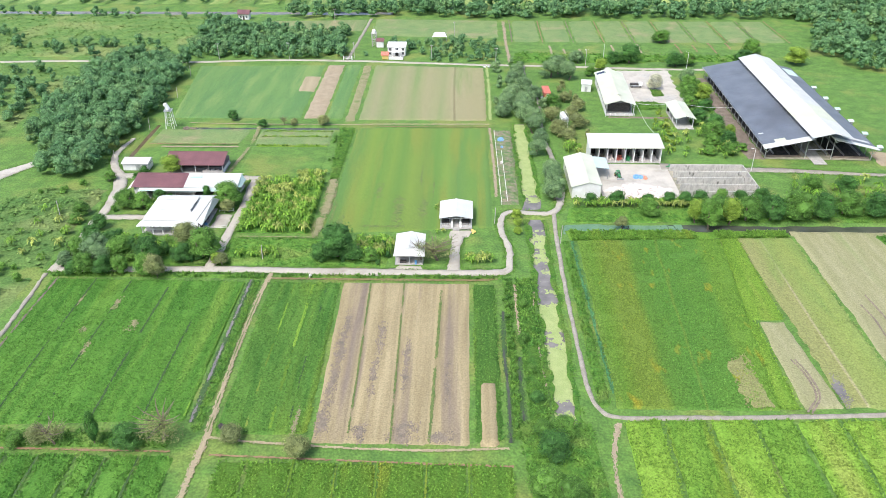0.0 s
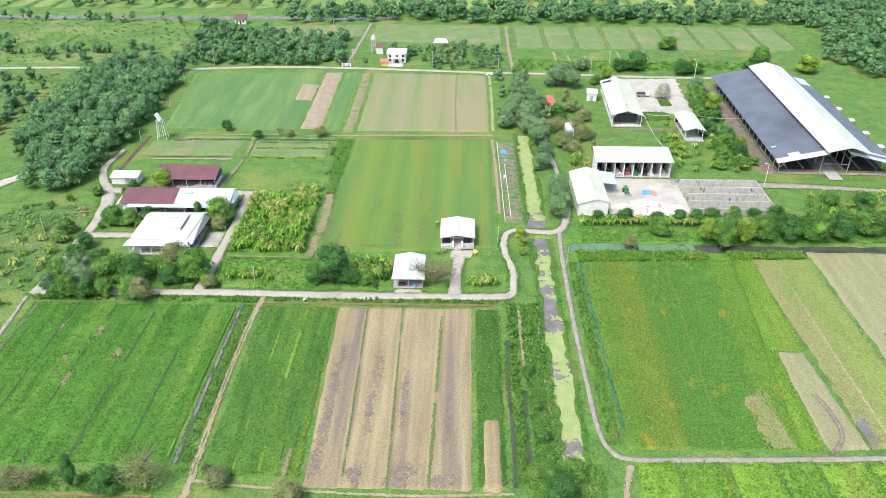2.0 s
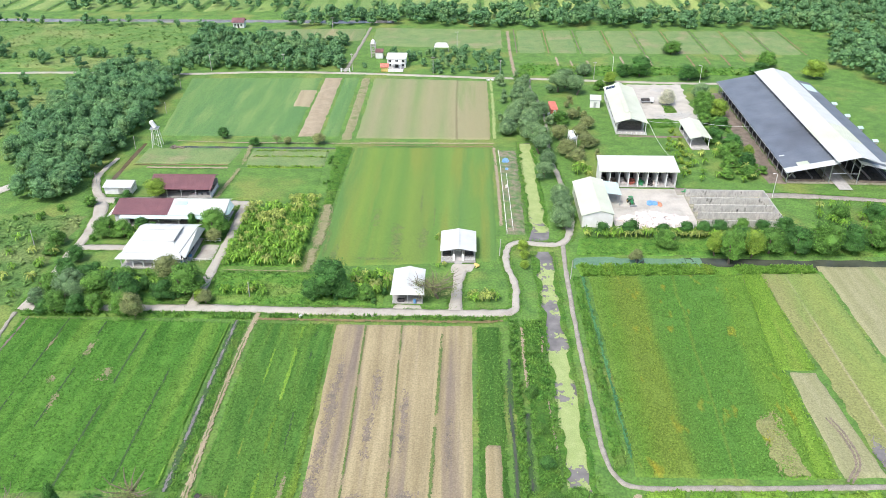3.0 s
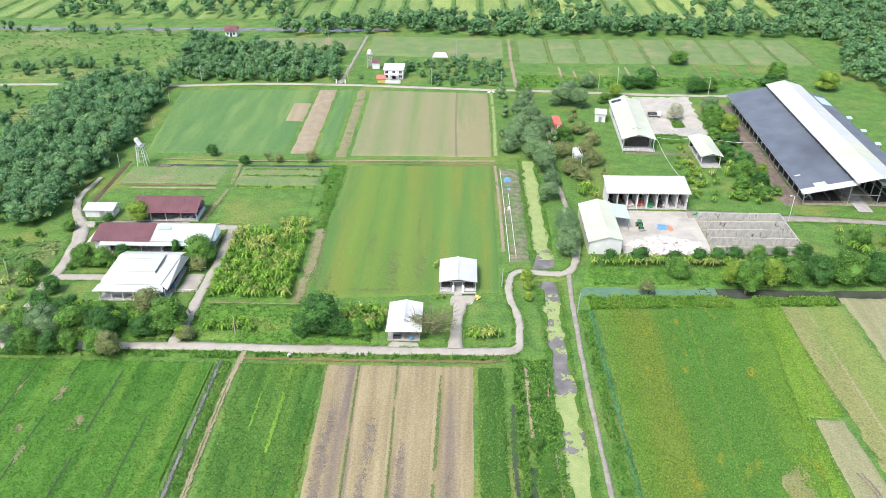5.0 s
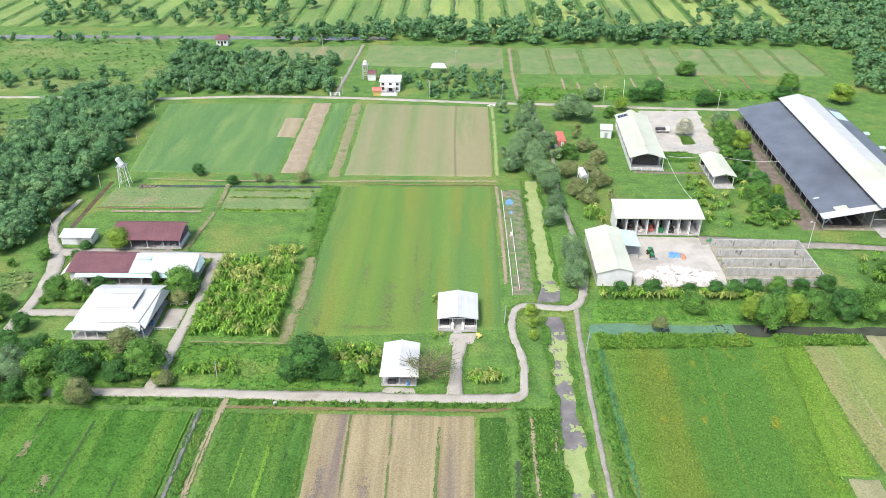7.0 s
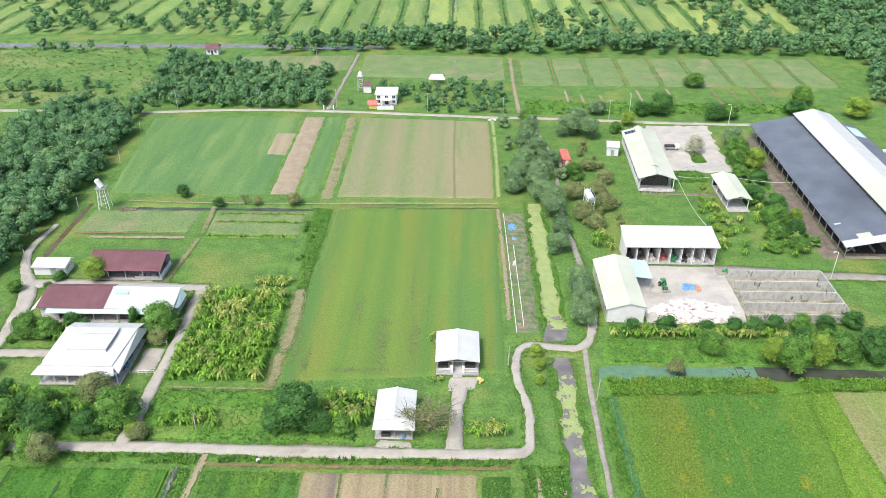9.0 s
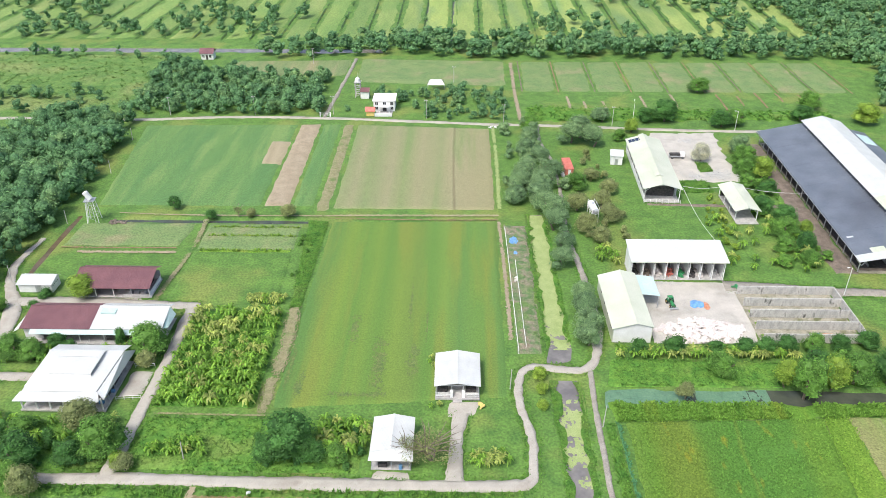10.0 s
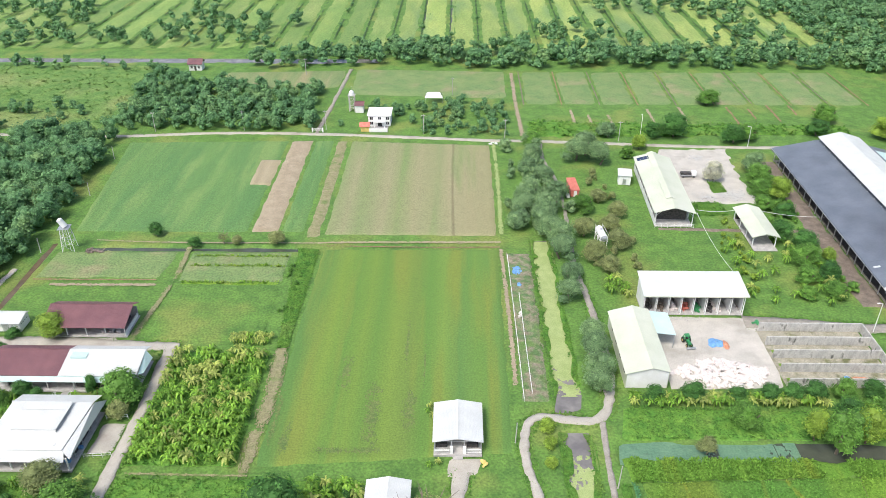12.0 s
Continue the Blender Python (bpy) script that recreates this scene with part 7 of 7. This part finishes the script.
# banana plants
def banana_leaf(bm, a0, length, rise, width, z0):
    ring = []
    k = 5
    for i in range(k + 1):
        t = i / k
        d = length * t * (1 - 0.12 * t)
        z = z0 + rise * math.sin(t * 2.3) - 0.42 * length * t ** 2.4
        w = width * (0.25 + 1.5 * t * (1.02 - t) ** 0.6) * 0.7 + 0.02
        c, s = math.cos(a0), math.sin(a0)
        ring.append([bm.verts.new((d * c - o * s * w, d * s + o * c * w, z - (0.12 * w if o else 0) * 1.5)) for o in (-1, 0, 1)])
    for p0, p1 in zip(ring, ring[1:]):
        for j in (0, 1):
            bm.faces.new((p0[j], p0[j + 1], p1[j + 1], p1[j]))


def banana_kind(seed, mat):
    r = np.random.default_rng(seed)
    stem = rod((0, 0, -0.1), (0.1, 0, 1.6), 0.16, None, 7, 0.1)
    me = bpy.data.meshes.new("stem")
    stem.to_mesh(me)
    stem.free()
    me.materials.append(LEAF_LT)
    bm = bmesh.new()
    for i in range(16):
        banana_leaf(bm, 6.283 * i * 0.382 + r.random() * 0.6, 1.0 + 0.95 * r.random(), 0.35 + 0.95 * r.random(), 0.3, 1.35 + 0.3 * r.random())
    m2 = bpy.data.meshes.new("leaves")
    bm.to_mesh(m2)
    bm.free()
    m2.materials.append(mat)
    return me, m2


KINDS = [banana_kind(i, BANANA if i % 5 < 3 else BANANA_Y) for i in range(10)]


def banana(x, y, s, group, yellow=0.35):
    k = int(rt.integers(0, 5))
    k = (3 + k % 2 if rt.random() < yellow else k % 3) + 5 * int(rt.integers(0, 2))
    p = thing("banana_plant", x, y, 0, rt.random() * 360, "banana plant with yellowing drooping leaves" if k % 5 > 2 else "green banana plant with broad arching leaves", "banana plant", group)
    for nm, me in zip(("stem", "leaves"), KINDS[k]):
        ob = new(nm, me)
        ob.parent = p
        ob.scale = (s, s, s)


def banana_patch(x0, x1, y0, y1, n, group, smin=0.8, smax=1.2, yellow=0.25):
    nx = max(1, round(math.sqrt(n * (x1 - x0) / (y1 - y0))))
    ny = max(1, round(n / nx))
    for i in range(nx):
        for j in range(ny):
            x = x0 + (x1 - x0) * (i + 0.15 + 0.7 * rt.random()) / nx
            y = y0 + (y1 - y0) * (j + 0.15 + 0.7 * rt.random()) / ny
            if rt.random() < 0.93:
                banana(x, y, smin + (smax - smin) * rt.random(), group, yellow)


banana_patch(-59.8, -40.6, 186.6, 200.0, 80, "banana grove", 0.75, 1.2, 0.12)
banana_patch(-59.8, -40.6, 200.0, 218.0, 88, "banana grove", 0.7, 1.1, 0.45)
banana_patch(-50.0, -41.0, 220.6, 223.0, 12, "banana row by the grass plot", 0.6, 0.8, 0.5)
banana_patch(-56, -46, 173.6, 177.0, 8, "bananas above the road", 0.7, 1.0, 0.1)
banana_patch(-26, -17.4, 173.5, 182.5, 22, "bananas beside the small shed", 0.9, 1.25, 0.3)
banana_patch(1.2, 8.0, 172.2, 175.6, 14, "bananas in the grass island", 0.6, 0.85, 0.2)
banana_patch(31.6, 70.0, 202.6, 205.0, 38, "banana row below the yard", 0.7, 1.0, 0.45)
banana_patch(66.0, 90.0, 236.0, 266.0, 38, "garden bananas", 0.7, 1.05, 0.3)
banana_patch(33.4, 40.0, 239.0, 247.0, 8, "bananas behind the bay shed", 0.8, 1.1, 0.2)
banana_patch(96, 128, 208, 222, 20, "bananas by the service track", 0.9, 1.3, 0.15)
banana_patch(-95, -82, 198.5, 204.5, 10, "house garden bananas", 0.7, 1.0, 0.3)
banana_patch(-76, -68, 198.8, 205.0, 7, "house garden bananas", 0.7, 1.0, 0.2)
banana_patch(-92, -64, 176, 183, 16, "bananas below the house", 0.8, 1.1, 0.2)
banana_patch(-118, -102, 170, 200, 16, "bananas west of the lane", 0.8, 1.2, 0.15)
for x, y in ((-7.0, 200.5), (-6.6, 201.8), (-6.2, 187.0), (-4.6, 187.6), (-5.9, 199.2)):
    banana(x, y, 0.5, "young bananas by the pavilion", 0.9)

# ---- woods ----
VARIANTS = []
for i in range(10):
    r = np.random.default_rng(200 + i)
    for blobs, many, size in ((14, 520, 0.075), (10, 240, 0.11), (7, 110, 0.15)):
        lv, cs, rs = crown(r, 0.5, 0.05, 1.0, blobs, many, size, 0.74)
        VARIANTS.append((lv, *core_mesh(cs, rs, r)))


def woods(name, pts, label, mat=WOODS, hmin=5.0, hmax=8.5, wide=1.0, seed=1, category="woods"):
    """Many trees joined into one mesh, for woods that nobody could count."""
    r = np.random.default_rng(seed)
    vs, fs, base = [], [], 0
    for x, y in pts:
        lv, cv, cf = VARIANTS[3 * int(r.integers(0, 10)) + (0 if y < 336 and -160 < x < 60 else 1 if y < 405 and x < 160 else 2)]
        h = hmin + (hmax - hmin) * r.random()
        w = h * wide * (0.8 + 0.4 * r.random())
        a0 = r.random() * 6.283
        m = np.array([(w * math.cos(a0), w * math.sin(a0), 0), (-w * math.sin(a0), w * math.cos(a0), 0), (0, 0, h)])
        o = np.array((x, y, -0.3))
        vs += [lv @ m + o, cv @ m + o]
        k = len(lv)
        q = np.arange(k).reshape(-1, 4) + base
        t = np.concatenate([cf, cf[:, 2:]], 1) + base + k
        fs += [q[:, [0, 1, 2]], q[:, [0, 2, 3]], t[:, :3]]
        base += k + len(cv)
    return tagged(new(name, flat_mesh(name, np.concatenate(vs), np.concatenate(fs), mat)), label, category, "", "stuff")


def scatter(poly, gap, seed, keep=None):
    """Jittered places inside a polygon."""
    r = np.random.default_rng(seed)
    poly = np.array(poly, float)
    (x0, y0), (x1, y1) = poly.min(0), poly.max(0)
    out = []
    for x in np.arange(x0, x1, gap):
        for y in np.arange(y0, y1, gap):
            px, py = x + gap * r.random(), y + gap * r.random()
            inside = False
            for (ax, ay), (bx, by) in zip(poly, np.roll(poly, -1, 0)):
                if (ay > py) != (by > py) and px < (bx - ax) * (py - ay) / (by - ay) + ax:
                    inside = not inside
            if inside and (keep is None or keep(px, py, r)):
                out.append((px, py))
    return out


def clumps(size, cut, seed):
    return lambda x, y, r: value_noise(x, y, size, seed) + 0.15 * (r.random() - 0.5) > cut


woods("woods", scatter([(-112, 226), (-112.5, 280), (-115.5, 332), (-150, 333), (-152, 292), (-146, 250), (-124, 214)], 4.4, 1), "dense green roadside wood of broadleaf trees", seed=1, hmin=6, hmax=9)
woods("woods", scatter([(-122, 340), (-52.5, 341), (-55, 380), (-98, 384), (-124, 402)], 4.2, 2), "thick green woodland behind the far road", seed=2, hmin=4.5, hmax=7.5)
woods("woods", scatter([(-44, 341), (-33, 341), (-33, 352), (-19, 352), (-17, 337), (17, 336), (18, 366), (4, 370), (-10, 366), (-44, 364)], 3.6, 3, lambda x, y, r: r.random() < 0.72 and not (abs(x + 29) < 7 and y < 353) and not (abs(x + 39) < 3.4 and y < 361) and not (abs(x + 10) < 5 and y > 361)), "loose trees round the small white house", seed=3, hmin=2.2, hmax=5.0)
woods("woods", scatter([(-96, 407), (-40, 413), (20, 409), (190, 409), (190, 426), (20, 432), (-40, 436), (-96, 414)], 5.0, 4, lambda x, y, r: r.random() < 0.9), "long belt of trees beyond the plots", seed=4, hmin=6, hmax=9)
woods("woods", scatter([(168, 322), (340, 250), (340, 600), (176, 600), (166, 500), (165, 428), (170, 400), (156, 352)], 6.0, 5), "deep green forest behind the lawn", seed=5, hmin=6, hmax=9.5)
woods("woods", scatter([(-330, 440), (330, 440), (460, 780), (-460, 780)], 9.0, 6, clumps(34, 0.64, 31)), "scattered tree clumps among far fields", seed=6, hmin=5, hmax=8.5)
woods("woods", scatter([(-300, 200), (-156, 240), (-160, 300), (-158, 345), (-126, 352), (-124, 410), (-330, 420)], 6.5, 7, clumps(22, 0.52, 32)), "scattered trees and thickets on the rough meadow", seed=7, hmin=2.5, hmax=6.5)
woods("thicket", scatter([(-128, 120), (-103, 120), (-104, 160), (-106, 215), (-124, 212), (-150, 190)], 5.0, 8, clumps(14, 0.6, 33)), "green thicket west of the lane", LEAF, seed=8, hmin=1.5, hmax=3.4, wide=1.1, category="thicket")
woods("thicket", scatter([(66, 262), (72, 280), (72, 258), (70, 236), (66, 238)], 2.4, 9, lambda x, y, r: r.random() < 0.7), "low shrubs in the cattle shed garden", LEAF_LT, seed=9, hmin=1.2, hmax=2.4, wide=1.1, category="thicket")
woods("thicket", scatter([(83, 240), (92, 240), (94, 312), (86.5, 312), (82, 270)], 2.8, 10, lambda x, y, r: r.random() < 0.6), "thick shrubs along the barn's service strip", LEAF, seed=10, hmin=1.6, hmax=3.2, wide=1.1, category="thicket")
woods("thicket", scatter([(68, 197), (140, 198), (140, 210), (70, 203)], 3.4, 11, lambda x, y, r: r.random() < 0.75), "tangled green shrubs on the canal bank", LEAF, seed=11, hmin=2.0, hmax=4.0, wide=1.1, category="thicket")
woods("thicket", scatter([(12.5, 268), (31, 268), (31, 288), (27.4, 300), (26, 330), (14, 330)], 3.6, 12, lambda x, y, r: r.random() < 0.6 and not (16 < x < 19 and y > 300)), "grey-green thicket beside the far lane", LEAF_GY, seed=12, hmin=2.6, hmax=5.2, wide=1.1, category="thicket")
woods("thicket", scatter([(-98, 170.0), (-63.5, 171), (-63.5, 182), (-98, 184)], 2.8, 13, lambda x, y, r: r.random() < 0.72), "dark shrubs below the house", LEAF_DK, seed=13, hmin=1.6, hmax=3.4, wide=1.1, category="thicket")
woods("thicket", scatter([(-39, 170.8), (-17.5, 170.8), (-17.5, 182), (-37, 182)], 2.6, 14, lambda x, y, r: r.random() < 0.6), "leafy shrubs beside the small shed", LEAF_DK, seed=14, hmin=1.2, hmax=2.8, wide=1.1, category="thicket")
woods("thicket", scatter([(-43, 220), (-38.5, 220), (-36.8, 261), (-43, 261)], 2.6, 15, lambda x, y, r: r.random() < 0.3), "low bushes between the plots", LEAF, seed=15, hmin=0.8, hmax=1.6, wide=1.3, category="thicket")
woods("thicket", scatter([(10.2, 113), (11.4, 113), (12.2, 163), (10.2, 163)], 1.4, 16, lambda x, y, r: r.random() < 0.6), "leafy weeds crowding the ditch", LEAF, seed=16, hmin=0.9, hmax=1.8, wide=1.1, category="thicket")
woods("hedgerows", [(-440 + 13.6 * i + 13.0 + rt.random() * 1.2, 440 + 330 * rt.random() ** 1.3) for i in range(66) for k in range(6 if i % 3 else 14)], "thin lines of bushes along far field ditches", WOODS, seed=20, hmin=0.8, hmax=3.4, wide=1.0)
# strips of far fields
for i in range(66):
    x = -440 + 13.6 * i
    field("far_field", [(x, 437), (x + 12.6, 437), (x + 13.0, 780), (x + 0.4, 780)], FAR_Y if x > -40 else FAR_G, "yellow-green far field strip between ditches", h=0.4, seed=140 + i, res=5, rag=1)
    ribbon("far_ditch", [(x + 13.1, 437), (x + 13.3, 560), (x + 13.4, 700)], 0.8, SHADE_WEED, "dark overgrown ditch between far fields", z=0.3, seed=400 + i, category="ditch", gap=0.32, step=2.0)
woods("thicket", scatter([(31.5, 248), (44, 248), (46, 290), (36, 318), (33, 300), (31.5, 284)], 4.2, 17, lambda x, y, r: r.random() < 0.5 and abs(x - 35.6) > 2.2), "dry olive shrubs round the storage tank", LEAF_OL, seed=17, hmin=1.6, hmax=3.4, wide=1.2, category="thicket")
woods("thicket", scatter([(-98, 196), (-81, 196), (-81, 205), (-97, 205)], 2.8, 18, lambda x, y, r: r.random() < 0.6), "leafy garden shrubs between the houses", LEAF, seed=18, hmin=1.2, hmax=2.6, wide=1.2, category="thicket")


def roadside_grass():
    """Blades and weeds that lean over the edges of the lanes."""
    r = np.random.default_rng(77)
    px, py = [], []
    for pts, width in ROAD_LINES:
        if max(np.atleast_1d(width)) < 1.5:
            continue
        c = smooth_line(pts)
        d = np.gradient(c, axis=0)
        d /= np.linalg.norm(d, axis=1)[:, None]
        w = np.interp(np.linspace(0, 1, len(c)), np.linspace(0, 1, len(width)), width) if isinstance(width, (list, tuple)) else np.full(len(c), width)
        for side in (-1, 1):
            for k in range(5):
                at = c + r.normal(size=c.shape) * 0.3
                off = side * (w / 2 - 0.02 + 0.7 * r.random(len(c)) ** 1.5 + 0.5 * (value_noise(c[:, 0], c[:, 1], 3.1, 60 + k % 2) - 0.4))
                px.append(at[:, 0] - d[:, 1] * off)
                py.append(at[:, 1] + d[:, 0] * off)
    px, py = np.concatenate(px), np.concatenate(py)
    near = py < 275
    px, py = px[near], py[near]
    v, f = tufts(px, py, px * 0 - 0.08, 0.15, 0.2, r)
    tagged(new("roadside_grass", flat_mesh("roadside_grass", v, f, WEED)), "rough grass and weeds fraying the lane edges", "grass", "", "stuff")


roadside_grass()
